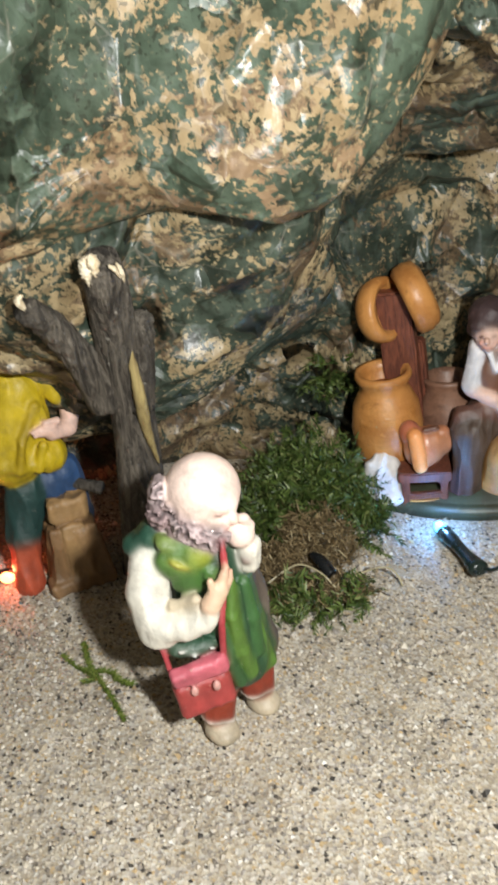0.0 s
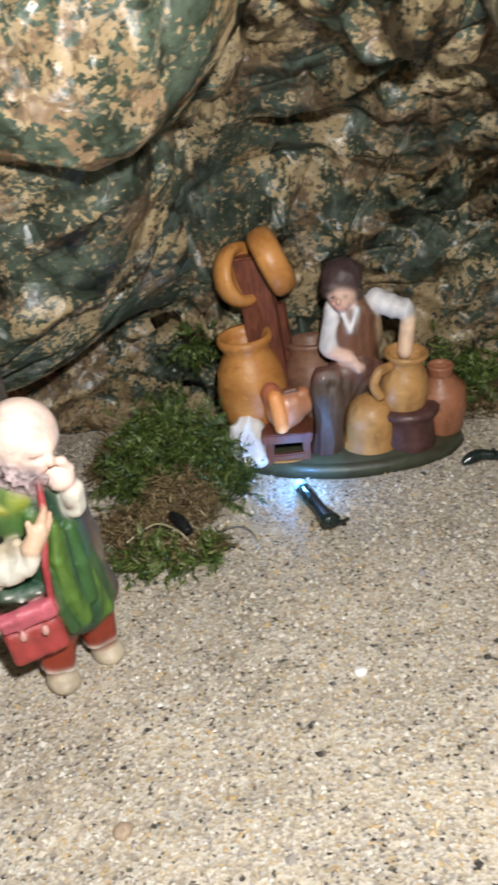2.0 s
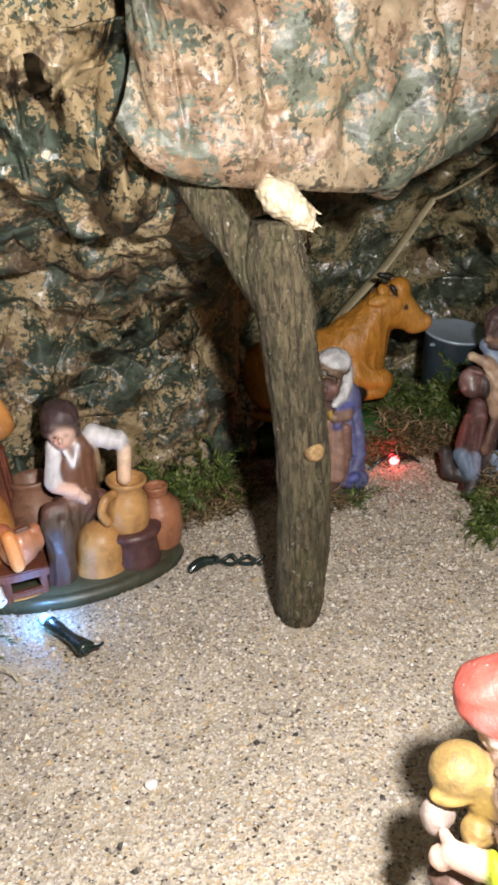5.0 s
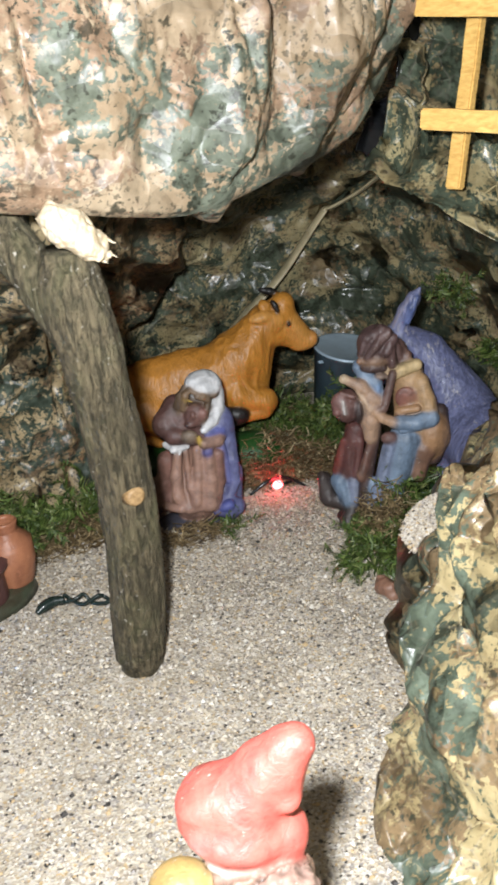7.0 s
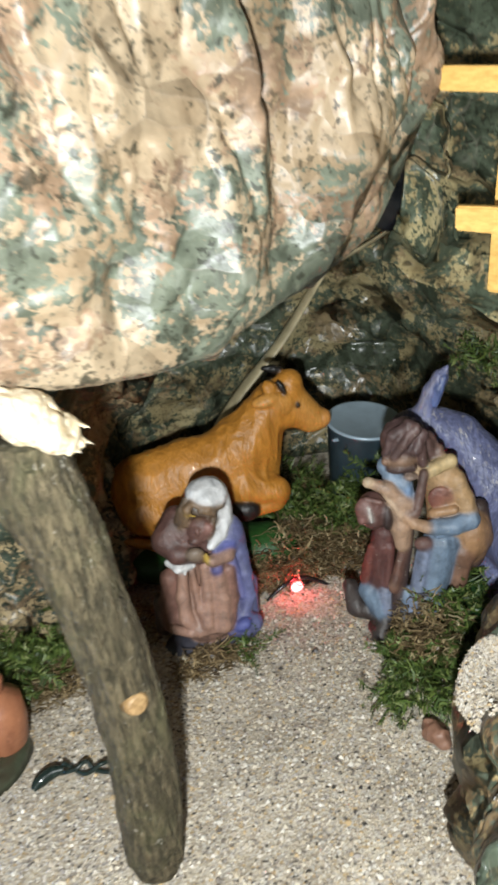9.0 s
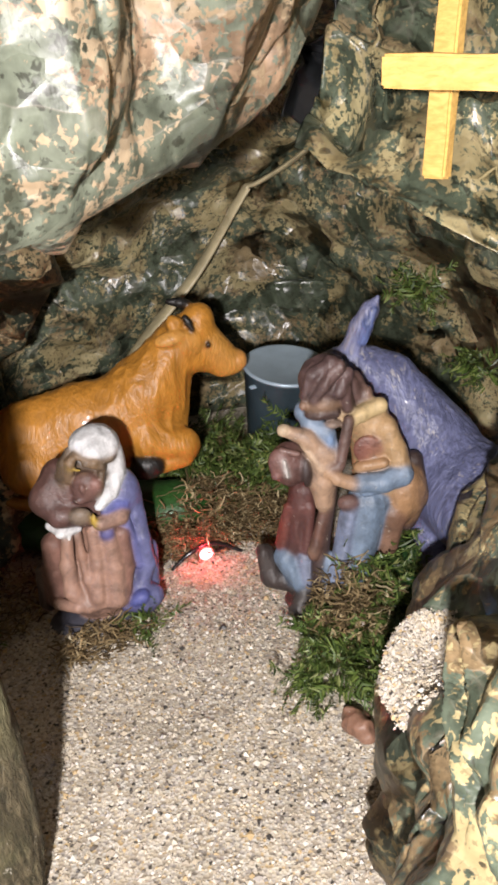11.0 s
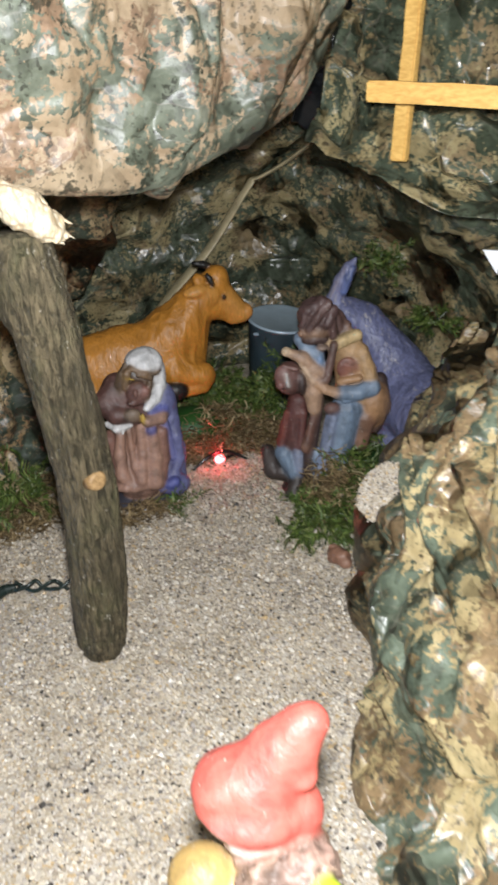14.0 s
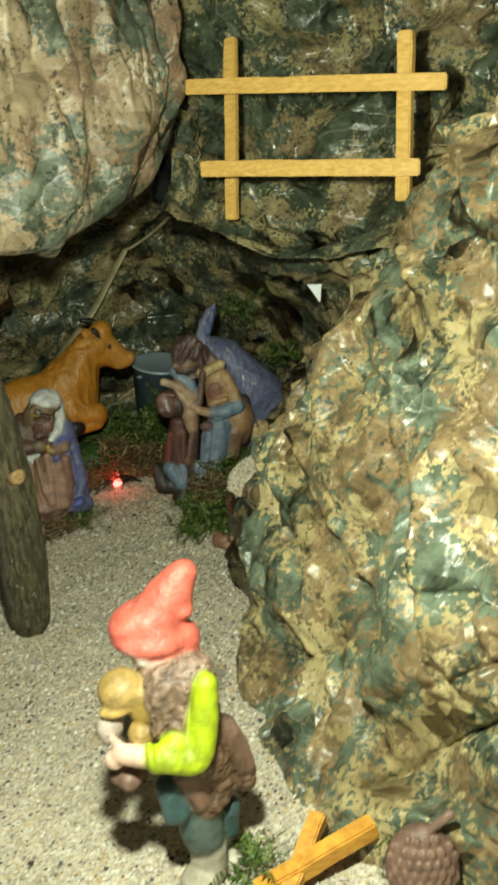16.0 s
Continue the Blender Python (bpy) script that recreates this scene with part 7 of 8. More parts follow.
# ---- bucket, tape, shard, dry leaf ----
def bucket():
    b = thing("bucket", 0.3825, 0.4130, 0.012, "small dark grey tin bucket on the moss", "bucket")
    tilt = pose(0, 0, 0, 10, 3, 0) @ Matrix.Scale(0.98, 4)
    wall = part("wall", lathe("wall", [(0.0, 0.0), (0.0145, 0.0), (0.0155, 0.002), (0.0205, 0.052), (0.0212, 0.0535), (0.0206, 0.0545), (0.0198, 0.0535), (0.0150, 0.004), (0.0, 0.0035)], bucket_grey, 56), b, "", tilt)
    part("lining", lathe("lining", [(0.0, 0.0200), (0.0171, 0.0200), (0.01965, 0.0537), (0.01925, 0.0540), (0.0166, 0.0210), (0.0, 0.0208)], bucket_metal, 56), wall, "bright tin inside")
    part("rim", lathe("rim", [(0.0196, 0.0540), (0.0207, 0.0536), (0.0217, 0.0545), (0.0208, 0.0556), (0.0198, 0.0552)], bucket_metal, 56), wall, "bright rolled rim")
    for s in (-1, 1):
        part("lug", box("lug", (s * 0.0168, -0.003, 0.049), (s * 0.0232, -0.003, 0.0495), 0.0016, 0.0024, bucket_metal), wall)


bucket()

tagged(new("tape_strip", tube("tape_strip", [(0.318, 0.470, 0.045), (0.345, 0.4735, 0.070), (0.378, 0.468, 0.100), (0.4000, 0.4530, 0.1365), (0.4035, 0.4505, 0.141), (0.4060, 0.4450, 0.1430), (0.412, 0.428, 0.152), (0.410, 0.400, 0.165)], [0.0055, 0.0052, 0.0048, 0.0042, 0.0040, 0.0039, 0.0036, 0.0030], tape_mat, 12, 50, 0.0004, 200, 0, 0.35)),
       "creased beige tape strip stuck to the cave wall", "tape")


def shard():
    bm = bmesh.new()
    v = [bm.verts.new(p) for p in ((0.3665, 0.2350, 0.1365), (0.3725, 0.2298, 0.1358), (0.3705, 0.2300, 0.1260))]
    bm.faces.new(v)
    out = bmesh.ops.extrude_face_region(bm, geom=bm.faces[:])
    bmesh.ops.translate(bm, vec=(-0.001, -0.0012, 0), verts=[g for g in out["geom"] if isinstance(g, bmesh.types.BMVert)])
    bmesh.ops.recalc_face_normals(bm, faces=bm.faces)
    tagged(new("white_chip", bm_mesh("white_chip", bm, shard_mat, False)), "small white torn chip caught in the paper rock", "chip")


shard()


cast("dry_leaf", [ell((0, 0, 0.45), (0.80, 0.50, 0.50), (0.24, 0.125, 0.08), 0.15, (10, 18, 30), 0.05), cap((-0.5, -0.3, 0.3), (0.5, 0.2, 0.75), 0.34, 0.20, (0.30, 0.165, 0.11), 0.12, 0.05), ell((0.45, -0.2, 0.3), (0.42, 0.40, 0.32), (0.17, 0.085, 0.055), 0.1, (0, 0, 0), 0.05)],
     0.2985, 0.2520, 0.0, "curled brown dry leaf lying on the sand", "leaf", 60, 0.85, 0.05)


def pebble(name, x, y, r, material, seed, label):
    bm = bmesh.new()
    bmesh.ops.create_icosphere(bm, subdivisions=3, radius=r)
    for v in bm.verts:
        v.co *= 1 + 0.35 * noise.noise(v.co / r * 0.9 + Vector((seed, 0, 0)))
        v.co.z *= 0.6
    ob = new(name, bm_mesh(name, bm, material, False))
    ob.location = (x, y, r * 0.35)
    tagged(ob, label, "stone")


pebble("white_pebble", 0.0893, 0.2052, 0.0022, stone_white, 1, "white quartz chip lying on the sand")
pebble("brown_pebble", 0.0162, 0.1567, 0.0027, stone_brown, 4, "flat brown pebble half buried in the sand")


# ---- string lights ----
def string_light(x, y, z, turn, lit, colour_name, tail):
    g = thing("string_light", x, y, z, f"dark green string-light socket with a {colour_name} bulb lying on the sand", "string light", "string lights")
    m = pose(0, 0, 0, 90, 0, turn)
    socket = part("socket", lathe("socket", [(0.0024, 0.0), (0.0031, 0.0006), (0.0031, 0.0085), (0.0027, 0.0105), (0.0026, 0.0190), (0.0032, 0.0235), (0.0040, 0.0280), (0.0041, 0.0300), (0.0030, 0.0310), (0.0, 0.0312)], wire_green, 28, 0.01, 2, 0.8), g, "", m)
    part("bulb", lathe("bulb", [(0.0021, 0.0), (0.0023, -0.002), (0.0021, -0.0042), (0.0012, -0.0056), (0.0, -0.006)], lit, 24), socket, f"lit {colour_name} bulb")
    for s in (-1, 1):
        part("wire", tube("wire", [(s * 0.0018, 0, 0.030), (s * 0.003, 0.0015, 0.034), (s * tail, 0.004, 0.037)], [0.0008] * 3, wire_green, 8, 14), g, "", m)
    return g


string_light(0.0855, 0.3150, 0.0060, 15, glow_blue, "blue", 0.004)


def half_buried_light(name, x, y, points, lit, colour_name):
    g = thing("string_light", x, y, 0, f"half-buried {colour_name} string light with twisted dark wire", "string light", "string lights")
    if lit:
        bm = bmesh.new()
        bmesh.ops.create_icosphere(bm, subdivisions=3, radius=0.0028)
        bmesh.ops.scale(bm, vec=(1.2, 0.8, 0.9), verts=bm.verts)
        part("bulb", bm_mesh("bulb", bm, lit), g, f"lit {colour_name} bulb", Matrix.Translation((0, 0, 0.0045)))
    for k, line in enumerate(points):
        part("wire", tube("wire", line, [0.0007, 0.0011, 0.0011, 0.0007][: len(line)], wire_black, 8, 30), g)
    return g


half_buried_light("red", 0.3135, 0.3725, [[(-0.016, 0.004, 0.001), (-0.006, 0.002, 0.007), (0.005, 0.001, 0.0075), (0.016, -0.004, 0.001)], [(0.004, 0, 0.004), (0.012, 0.002, 0.003), (0.02, 0.006, 0.001)]], glow_red, "red")
half_buried_light("orange", -0.0975, 0.3120, [[(-0.012, 0.004, 0.001), (-0.005, 0.002, 0.006), (0.005, 0.001, 0.006), (0.012, -0.004, 0.001)]], glow_orange, "orange")


def dark_light():
    g = thing("string_light", 0.168, 0.324, 0, "unlit dark string-light socket with twisted wire on the sand", "string light", "string lights")
    part("socket", tube("socket", [(-0.0105, 0.0015, 0.0020), (-0.007, 0.0030, 0.0032), (-0.002, 0.0035, 0.0042), (0.003, 0.002, 0.0045)], [0.0012, 0.0026, 0.0026, 0.0016], wire_green, 14, 40), g)
    for s in (0, math.pi):
        line = [(0.002 + 0.0042 * k + 0.0012 * math.cos(1.9 * k + s), 0.003 - 0.0030 * k + 0.0020 * math.sin(1.9 * k + s), 0.0045 + 0.0022 * math.cos(1.9 * k + s)) for k in range(6)]
        part("wire", tube("wire", line, [0.0009] * 6, wire_green, 8, 40), g)


dark_light()


def moss_light():
    g = thing("string_light", 0.0328, 0.2988, 0, "unlit black string light half hidden in the moss", "string light", "string lights")
    part("socket", tube("socket", [(-0.0026, 0.0024, 0.0095), (0.0008, -0.0028, 0.0090), (0.0041, -0.0080, 0.0065)], [0.0015, 0.0025, 0.0022], wire_black, 20, 24), g)
    for line in ([(-0.0216, -0.0084, 0.0050), (-0.0146, -0.0053, 0.0080), (-0.0078, -0.0046, 0.0100), (-0.0004, -0.0084, 0.0080), (0.0049, -0.0134, 0.0040)],
                 [(0.0086, -0.0102, 0.0030), (0.0159, -0.0095, 0.0070), (0.0246, -0.0100, 0.0090), (0.0292, -0.0098, 0.0050), (0.0310, -0.0120, 0.0010)]):
        part("stem", tube("stem", line, [0.0004] * 5, tape_mat, 6, 30), g, "thin pale stem")


moss_light()


# ---- the things at the foot of the right rock ----
def crossed_sticks():
    g = thing("crossed_sticks", 0.160, 0.057, 0, "two orange wooden sticks glued across each other", "stick")
    off = Matrix.Translation((-0.160, -0.057, 0))
    part("stick", box("stick", (0.1440, 0.0635, 0.0045), (0.1812, 0.0473, 0.0140), 0.0058, 0.0058, orange_wood), g, "", off)
    part("stick", box("stick", (0.1460, 0.0540, 0.0040), (0.1737, 0.0641, 0.0130), 0.0054, 0.0054, orange_wood), g, "", off)


crossed_sticks()



def cone_scales():
    """Rows of raised scales over the front of the carved cone."""
    out = []
    for row in range(8):
        z = 0.15 + 0.32 * row
        for col in range(-4, 5):
            x = 0.27 * (col + 0.5 * (row % 2))
            left = 1 - (x / 1.12) ** 2 - ((z - 1.1) / 1.55) ** 2
            if left > 0.08:
                out.append(ell((x, -0.75 * math.sqrt(left), z), (0.12, 0.09, 0.20), (0.21, 0.125, 0.095), 0.05))
    return out


cast("bark_ornament", [ell((0, 0, 1.1), (1.12, 0.75, 1.55), (0.16, 0.092, 0.072), 0.2), cap((0.15, -0.1, 2.5), (0.85, -0.1, 3.15), 0.13, 0.15, (0.20, 0.12, 0.095), 0.1), *cone_scales()],
     0.1798, 0.0280, 0.0, "brown carved cone ornament with rows of scales and a stem", "ornament", -48.0, 1.0, 0.05, worn_resin)


# ---- moss, dry moss and litter ----
def fronds(rng, cx, cy, rx, ry, count, height, base=0.0, length=(0.009, 0.022), lean=0.8, thick=1.6):
    """Feathery shoots with small leaves on both sides."""
    verts, faces = [], []
    for _ in range(int(count * 0.21)):
        a, r = rng.uniform(0, 6.283), math.sqrt(rng.random())
        x, y = cx + rx * r * math.cos(a), cy + ry * r * math.sin(a)
        dome = height * max(0.0, 1 - r * r) ** 0.7
        root = Vector((x, y, base + dome * rng.uniform(0.15, 1.0)))
        b = a + rng.gauss(0, 1.1)
        go = Vector((math.cos(b) * lean, math.sin(b) * lean, rng.uniform(0.05, 0.9))).normalized()
        n, step = 12, rng.uniform(*length) / 12
        side = go.cross(Vector((rng.gauss(0, 0.5), rng.gauss(0, 0.5), 1))).normalized()
        bend = Vector((rng.gauss(0, 1), rng.gauss(0, 1), rng.gauss(0, 1))).normalized() * rng.uniform(0.05, 0.34)
        p = root
        for k in range(n):
            q = p + go * step
            go = (go + bend.cross(go) + Vector((rng.gauss(0, 0.12), rng.gauss(0, 0.12), -0.04))).normalized()
            if q.z < 0.0008:
                q.z = 0.0008
            w = step * 1.15 * (1 - 0.65 * k / n) * thick * rng.uniform(0.55, 1.35)
            side = (side + Vector((rng.gauss(0, 0.4), rng.gauss(0, 0.4), rng.gauss(0, 0.4)))).normalized()
            lift = go.cross(side) * w * 0.35
            for s in (-1, 1):
                i = len(verts)
                tip = p + side * s * w * 1.75 + go * step * 1.9 + lift
                mid = p + side * s * w * 0.9 + go * step * 0.55 + lift * 0.9
                verts += [p, p + go * step * 0.55, tip, mid]
                faces.append((i, i + 3, i + 2, i + 1) if s < 0 else (i, i + 1, i + 2, i + 3))
            i = len(verts)
            verts += [p + side * 0.00022, p - side * 0.00022, q]
            faces.append((i, i + 1, i + 2))
            p = q
    return verts, faces


def litter(rng, cx, cy, rx, ry, count, height, base=0.0, length=(0.004, 0.011)):
    """Dry stems: thin bent three-sided strips."""
    verts, faces = [], []
    for _ in range(count):
        a, r = rng.uniform(0, 6.283), math.sqrt(rng.random())
        p = Vector((cx + rx * r * math.cos(a), cy + ry * r * math.sin(a), base + rng.uniform(0.0, height) * (1 - 0.7 * r * r)))
        b = rng.uniform(0, 6.283)
        go = Vector((math.cos(b), math.sin(b), rng.uniform(-0.15, 0.55))).normalized()
        step = rng.uniform(*length) / 5
        w = rng.uniform(0.0002, 0.0006)
        i0 = len(verts)
        for k in range(6):
            side = go.cross(Vector((0, 0, 1))).normalized() * w * (1 - 0.6 * k / 6)
            up = go.cross(side).normalized() * w
            verts += [p + side, p - side, p + up]
            p = p + go * step
            p.z = max(p.z, 0.0006)
            go = (go + Vector((rng.gauss(0, 0.4), rng.gauss(0, 0.4), rng.gauss(-0.05, 0.3)))).normalized()
        for k in range(5):
            j = i0 + 3 * k
            for u, v in ((0, 1), (1, 2), (2, 0)):
                faces.append((j + u, j + v, j + 3 + v, j + 3 + u))
    return verts, faces


def planted(name, made, material, label, category="moss"):
    verts, faces = made
    return tagged(new(name, mesh_from(name, verts, faces, material, False)), label, category, kind="stuff")


def joined(*some):
    verts, faces = [], []
    for v, f in some:
        k = len(verts)
        verts += v
        faces += [tuple(i + k for i in g) for g in f]
    return verts, faces


rng = random.Random(5)
planted("moss_patch", joined(fronds(rng, 0.0290, 0.3474, 0.014, 0.012, 700, 0.016, 0.018), fronds(rng, 0.0417, 0.3444, 0.014, 0.012, 600, 0.014, 0.012), fronds(rng, 0.0201, 0.3429, 0.011, 0.01, 480, 0.012, 0.008), fronds(rng, 0.0528, 0.3446, 0.01, 0.012, 480, 0.012, 0.0), fronds(rng, 0.0091, 0.3351, 0.008, 0.008, 240, 0.01, 0.0), fronds(rng, 0.0545, 0.3275, 0.007, 0.009, 180, 0.006, 0.0), fronds(rng, 0.0421, 0.3472, 0.01, 0.008, 300, 0.01, 0.004), fronds(rng, 0.0175, 0.2834, 0.009, 0.006, 150, 0.005, 0.0), fronds(rng, 0.0324, 0.2774, 0.009, 0.004, 110, 0.003, 0.0), fronds(rng, 0.0432, 0.2798, 0.005, 0.003, 50, 0.002, 0.0), fronds(rng, 0.0183, 0.2719, 0.003, 0.005, 30, 0.003, 0.0)),
        moss_green, "tuft of dark green curled moss beside the potter")
planted("dry_moss", joined(litter(rng, 0.0281, 0.3565, 0.026, 0.02, 1500, 0.024), litter(rng, 0.0333, 0.3248, 0.013, 0.012, 1500, 0.016), litter(rng, 0.0063, 0.3566, 0.012, 0.014, 1100, 0.02), litter(rng, 0.0147, 0.3070, 0.014, 0.01, 1100, 0.009), litter(rng, 0.0285, 0.2870, 0.022, 0.008, 900, 0.004), litter(rng, 0.0392, 0.3132, 0.008, 0.008, 300, 0.006)), moss_dry, "brown dry moss and stems under the green tuft")
planted("moss_patch", joined(fronds(rng, 0.166, 0.384, 0.016, 0.010, 420, 0.022, 0.010), fronds(rng, 0.200, 0.388, 0.014, 0.012, 300, 0.026, 0.006)), moss_green, "green moss growing at the foot of the rock wall")
planted("moss_patch", fronds(rng, 0.050, 0.385, 0.012, 0.006, 160, 0.018, 0.040), moss_green, "small green moss tuft stuck to the rock wall")
planted("dry_moss", joined(litter(rng, 0.192, 0.382, 0.032, 0.014, 800, 0.016), litter(rng, 0.225, 0.400, 0.030, 0.020, 500, 0.014)), moss_dry, "brown dry moss along the foot of the wall")
planted("moss_patch", joined(fronds(rng, 0.352, 0.402, 0.020, 0.013, 480, 0.024, 0.006), fronds(rng, 0.374, 0.388, 0.016, 0.010, 700, 0.034, 0.016), fronds(rng, 0.350, 0.420, 0.018, 0.012, 500, 0.024, 0.004), fronds(rng, 0.344, 0.440, 0.022, 0.014, 800, 0.022, 0.002), fronds(rng, 0.366, 0.462, 0.018, 0.012, 500, 0.018, 0.0)), moss_green, "green moss in front of the bucket")
planted("dry_moss", joined(litter(rng, 0.326, 0.396, 0.034, 0.022, 2300, 0.027), litter(rng, 0.350, 0.385, 0.022, 0.020, 700, 0.018), litter(rng, 0.352, 0.418, 0.024, 0.016, 900, 0.020), litter(rng, 0.355, 0.448, 0.036, 0.022, 1500, 0.020)), moss_dry, "brown dry moss bedding between the animals")
planted("moss_patch", joined(fronds(rng, 0.328, 0.290, 0.015, 0.013, 480, 0.016), fronds(rng, 0.312, 0.274, 0.015, 0.013, 430, 0.010), fronds(rng, 0.352, 0.300, 0.013, 0.012, 420, 0.034)), moss_green, "thick green moss tuft in front of the seated man")
planted("dry_moss", joined(litter(rng, 0.336, 0.298, 0.018, 0.014, 900, 0.029), litter(rng, 0.326, 0.288, 0.011, 0.010, 450, 0.022)), moss_dry, "dry stems in the moss in front of the seated man")
planted("moss_patch", fronds(rng, 0.268, 0.350, 0.007, 0.004, 70, 0.006), moss_green, "small moss tuft before the kneeling woman")
planted("dry_moss", litter(rng, 0.250, 0.352, 0.018, 0.010, 240, 0.007), moss_dry, "dry stems before the kneeling woman")
planted("moss_patch", joined(fronds(rng, 0.428, 0.360, 0.006, 0.012, 120, 0.012, 0.092), fronds(rng, 0.430, 0.325, 0.006, 0.012, 130, 0.014, 0.066)), moss_green, "green moss hanging on the cave wall behind the donkey")

def sprig(rng, *stems):
    """Stems lying on the sand, beset with short leaflets."""
    verts, faces = [], []
    for stem in stems:
        line = spline([(x, y, 0.0012) for x, y in stem], 34)
        for k, (p, q) in enumerate(zip(line, line[1:])):
            p, q = Vector(p), Vector(q)
            go = (q - p).normalized()
            side = go.cross(Vector((0, 0, 1)))
            i = len(verts)
            up = Vector((0, 0, 0.0005))
            verts += [p + side * 0.0007, p - side * 0.0007, q - side * 0.0007, q + side * 0.0007, p + up, q + up]
            faces += [(i, i + 4, i + 5, i + 3), (i + 4, i + 1, i + 2, i + 5)]
            for s in (-1, 1):
                for _ in range(2):
                    i = len(verts)
                    a = p + up * rng.random()
                    tip = a + side * s * rng.uniform(0.0008, 0.0024) + go * rng.uniform(0.0008, 0.0030) + up * rng.uniform(0.0, 2.0)
                    verts += [a, a + go * 0.0009, tip]
                    faces.append((i, i + 1, i + 2))
    return verts, faces


planted("moss_sprig", sprig(random.Random(8), [(-0.0665, 0.2634), (-0.0592, 0.2551), (-0.0523, 0.2503), (-0.0452, 0.2389), (-0.0387, 0.2259)], [(-0.0593, 0.2695), (-0.0558, 0.2583), (-0.0523, 0.2503)], [(-0.0530, 0.2519), (-0.0469, 0.2511), (-0.0425, 0.2459), (-0.0382, 0.2434)], [(-0.0565, 0.2538), (-0.0521, 0.2488), (-0.0555, 0.2469)]), moss_sprig, "single moss sprig lying on the sand")
planted("moss_patch", joined(fronds(rng, 0.152, 0.073, 0.005, 0.007, 90, 0.006), fronds(rng, 0.190, 0.036, 0.008, 0.008, 90, 0.006, 0.004)), moss_green, "green moss at the foot of the yellowish rock")


# ---- loose grains on the sand ----
def grains(count, seed, mean=0.00048, spread=0.42):
    rs = np.random.RandomState(seed)
    x, y = rs.uniform(-0.13, 0.38, count), rs.uniform(0.02, 0.40, count)
    corner = np.array([(1, 0, 0), (-1, 0, 0), (0, 1, 0), (0, -1, 0), (0, 0, 1), (0, 0, -1)], float)
    tri = np.array([(0, 2, 4), (2, 1, 4), (1, 3, 4), (3, 0, 4), (2, 0, 5), (1, 2, 5), (3, 1, 5), (0, 3, 5)])
    size = np.clip(rs.lognormal(math.log(mean), spread, count), 0.00026, 0.0016)
    spin = rs.uniform(0, 6.283, count)
    v = corner[None] * rs.uniform(0.65, 1.3, (count, 6, 1)) * size[:, None, None]
    v[..., 2] *= 0.75
    c, s = np.cos(spin)[:, None], np.sin(spin)[:, None]
    tilt = rs.uniform(-0.7, 0.7, (count, 1))
    v[..., 2] += v[..., 0] * tilt
    v = np.stack([v[..., 0] * c - v[..., 1] * s, v[..., 0] * s + v[..., 1] * c, v[..., 2]], -1)
    z = np.array([ground_height(a, b) for a, b in zip(x, y)]) + size * 0.25
    v += np.stack([x, y, z], -1)[:, None]
    faces = (tri[None] + 6 * np.arange(count)[:, None, None]).reshape(-1, 3)
    me = bpy.data.meshes.new("sand_grains")
    me.vertices.add(6 * count)
    me.vertices.foreach_set("co", v.reshape(-1).astype(np.float32))
    me.loops.add(faces.size)
    me.loops.foreach_set("vertex_index", faces.ravel().astype(np.int32))
    me.polygons.add(len(faces))
    me.polygons.foreach_set("loop_start", np.arange(0, faces.size, 3, dtype=np.int32))
    me.polygons.foreach_set("use_smooth", [False] * len(me.polygons))
    me.update(calc_edges=True)
    me.materials.append(grain_mat)
    tagged(new("sand_grains", me), "loose coarse grains of mixed pale and dark sand", "sand", kind="stuff")


grains(90000, 3)
grains(9000, 8, 0.00085, 0.25)


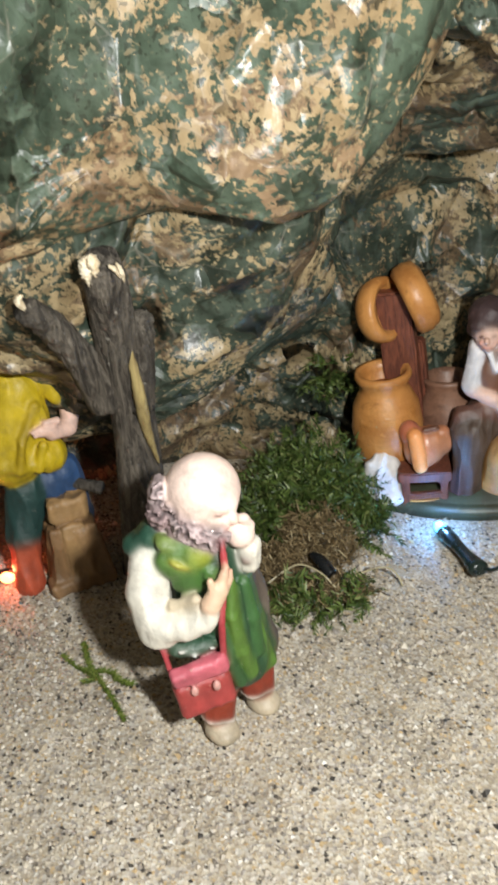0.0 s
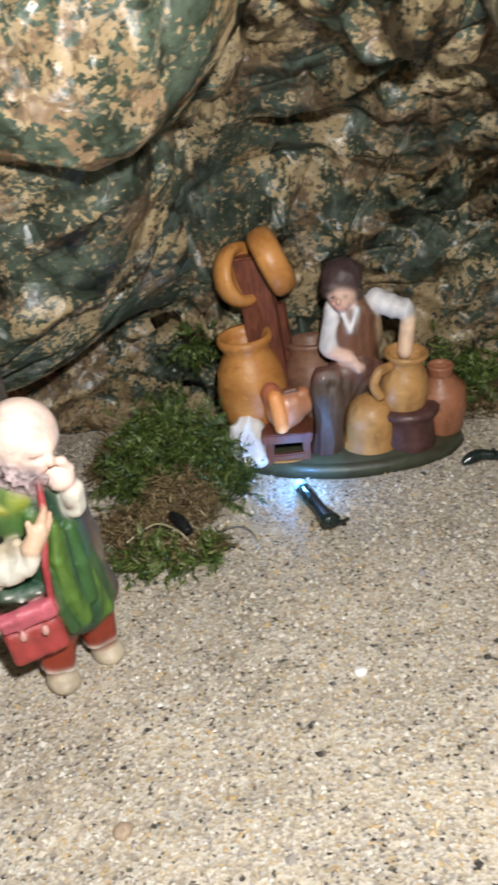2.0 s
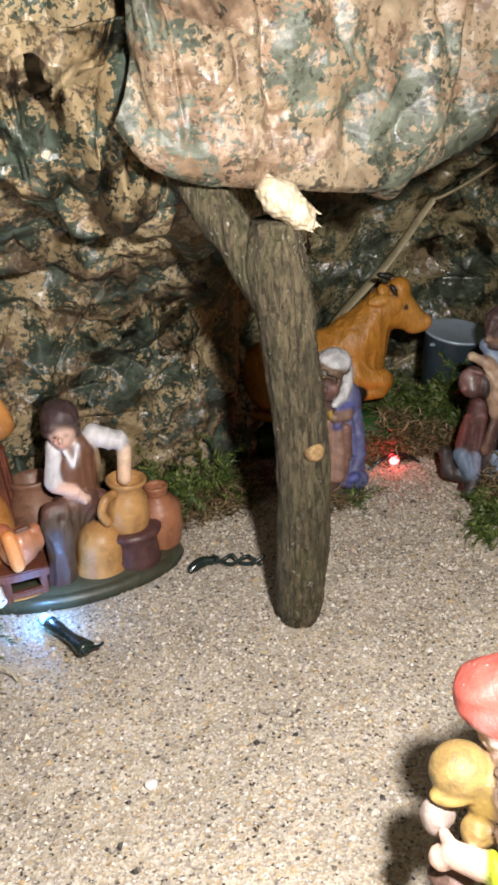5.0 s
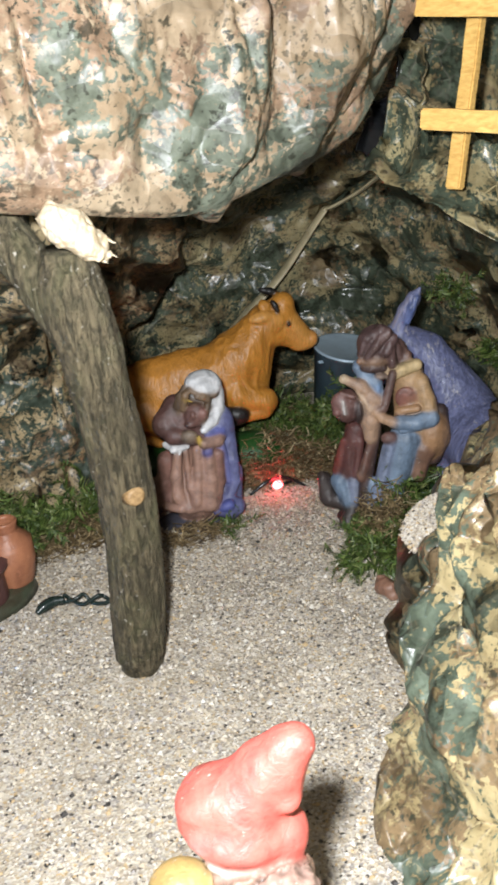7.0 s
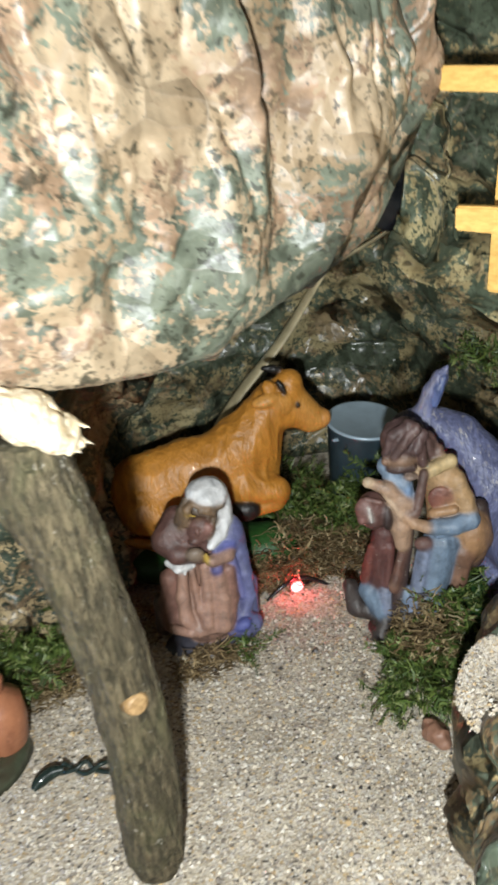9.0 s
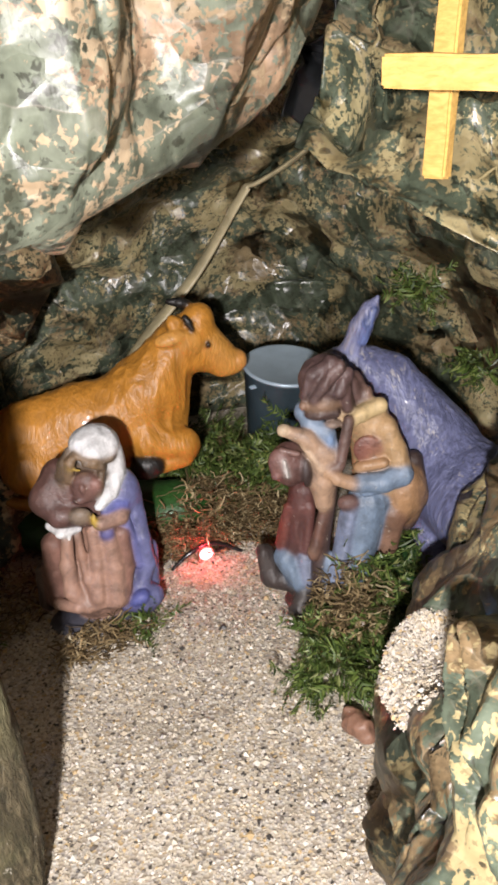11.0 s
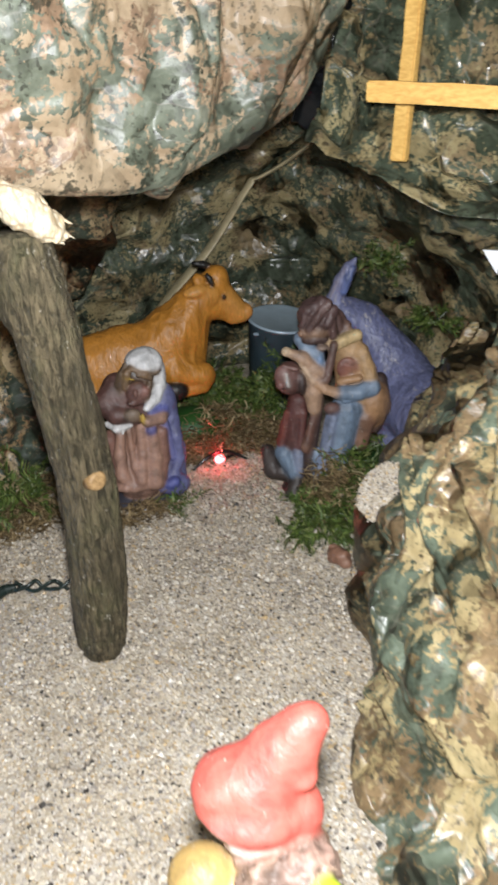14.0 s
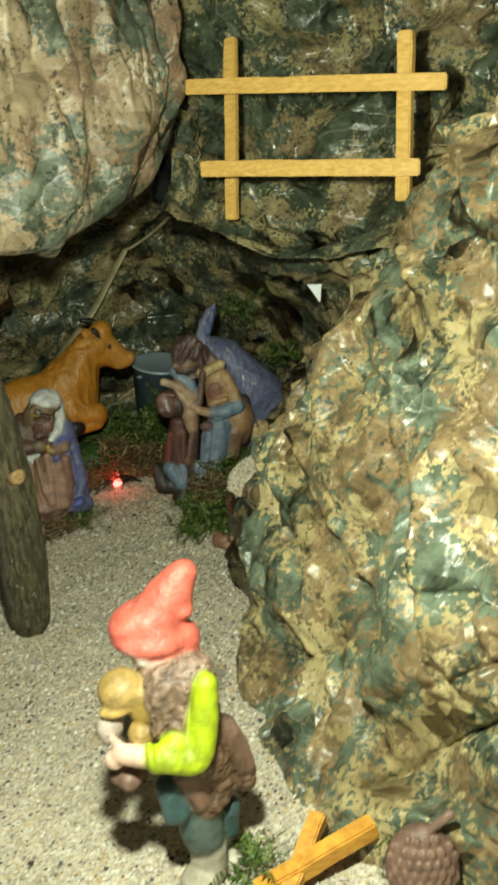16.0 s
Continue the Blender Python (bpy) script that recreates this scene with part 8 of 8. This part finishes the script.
def sown(name, rock, spots, count, seed, label):
    """Sand spilled on the rock paper: grains strewn over its level places round the spots (x, y, reach, lowest, highest)."""
    me = rock.data
    at = np.empty(3 * len(me.vertices), np.float32)
    me.vertices.foreach_get("co", at)
    up = np.empty(3 * len(me.vertices), np.float32)
    me.vertex_normals.foreach_get("vector", up)
    at, up = at.reshape(-1, 3).astype(float), np.abs(up.reshape(-1, 3)[:, 2])
    ragged = np.array([noise.noise(Vector(p) * 120) for p in at]) * 0.004
    near = np.zeros(len(at), bool)
    for x, y, reach_, low, high in spots:
        near |= (np.hypot(at[:, 0] - x, at[:, 1] - y) + ragged < reach_) & (at[:, 2] > low) & (at[:, 2] < high) & (up > 0.72)
    rs = np.random.RandomState(seed)
    at = at[near][rs.randint(0, near.sum(), count)]
    size = np.clip(rs.lognormal(math.log(0.0005), 0.35, count), 0.0003, 0.0012)
    at[:, :2] += rs.uniform(-0.0009, 0.0009, (count, 2))
    at[:, 2] += size * 0.3 + rs.uniform(0.0004, 0.0010, count)
    corner = np.array([(1, 0, 0), (-0.8, 0.2, 0), (0.1, 1, 0), (0, -0.9, 0.1), (0, 0.1, 0.8), (0.1, 0, -0.8)])
    tri = np.array([(0, 2, 4), (2, 1, 4), (1, 3, 4), (3, 0, 4), (2, 0, 5), (1, 2, 5), (3, 1, 5), (0, 3, 5)])
    shape = corner[None] * rs.uniform(0.65, 1.3, (count, 6, 1)) * size[:, None, None]
    spin = rs.uniform(0, 6.283, count)[:, None]
    shape = np.stack([shape[..., 0] * np.cos(spin) - shape[..., 1] * np.sin(spin), shape[..., 0] * np.sin(spin) + shape[..., 1] * np.cos(spin), shape[..., 2]], -1)
    faces = (tri[None] + 6 * np.arange(count)[:, None, None]).reshape(-1, 3)
    tagged(new(name, mesh_from(name, (shape + at[:, None]).reshape(-1, 3), faces, grain_mat, False)), label, "sand", kind="stuff")


sown("spilled_sand", rock_right, ((0.294, 0.217, 0.017, 0.040, 0.066), (0.303, 0.222, 0.014, 0.040, 0.066), (0.286, 0.204, 0.011, 0.040, 0.064)), 7500, 4, "pale sand glued on the flat ledge of the rock")
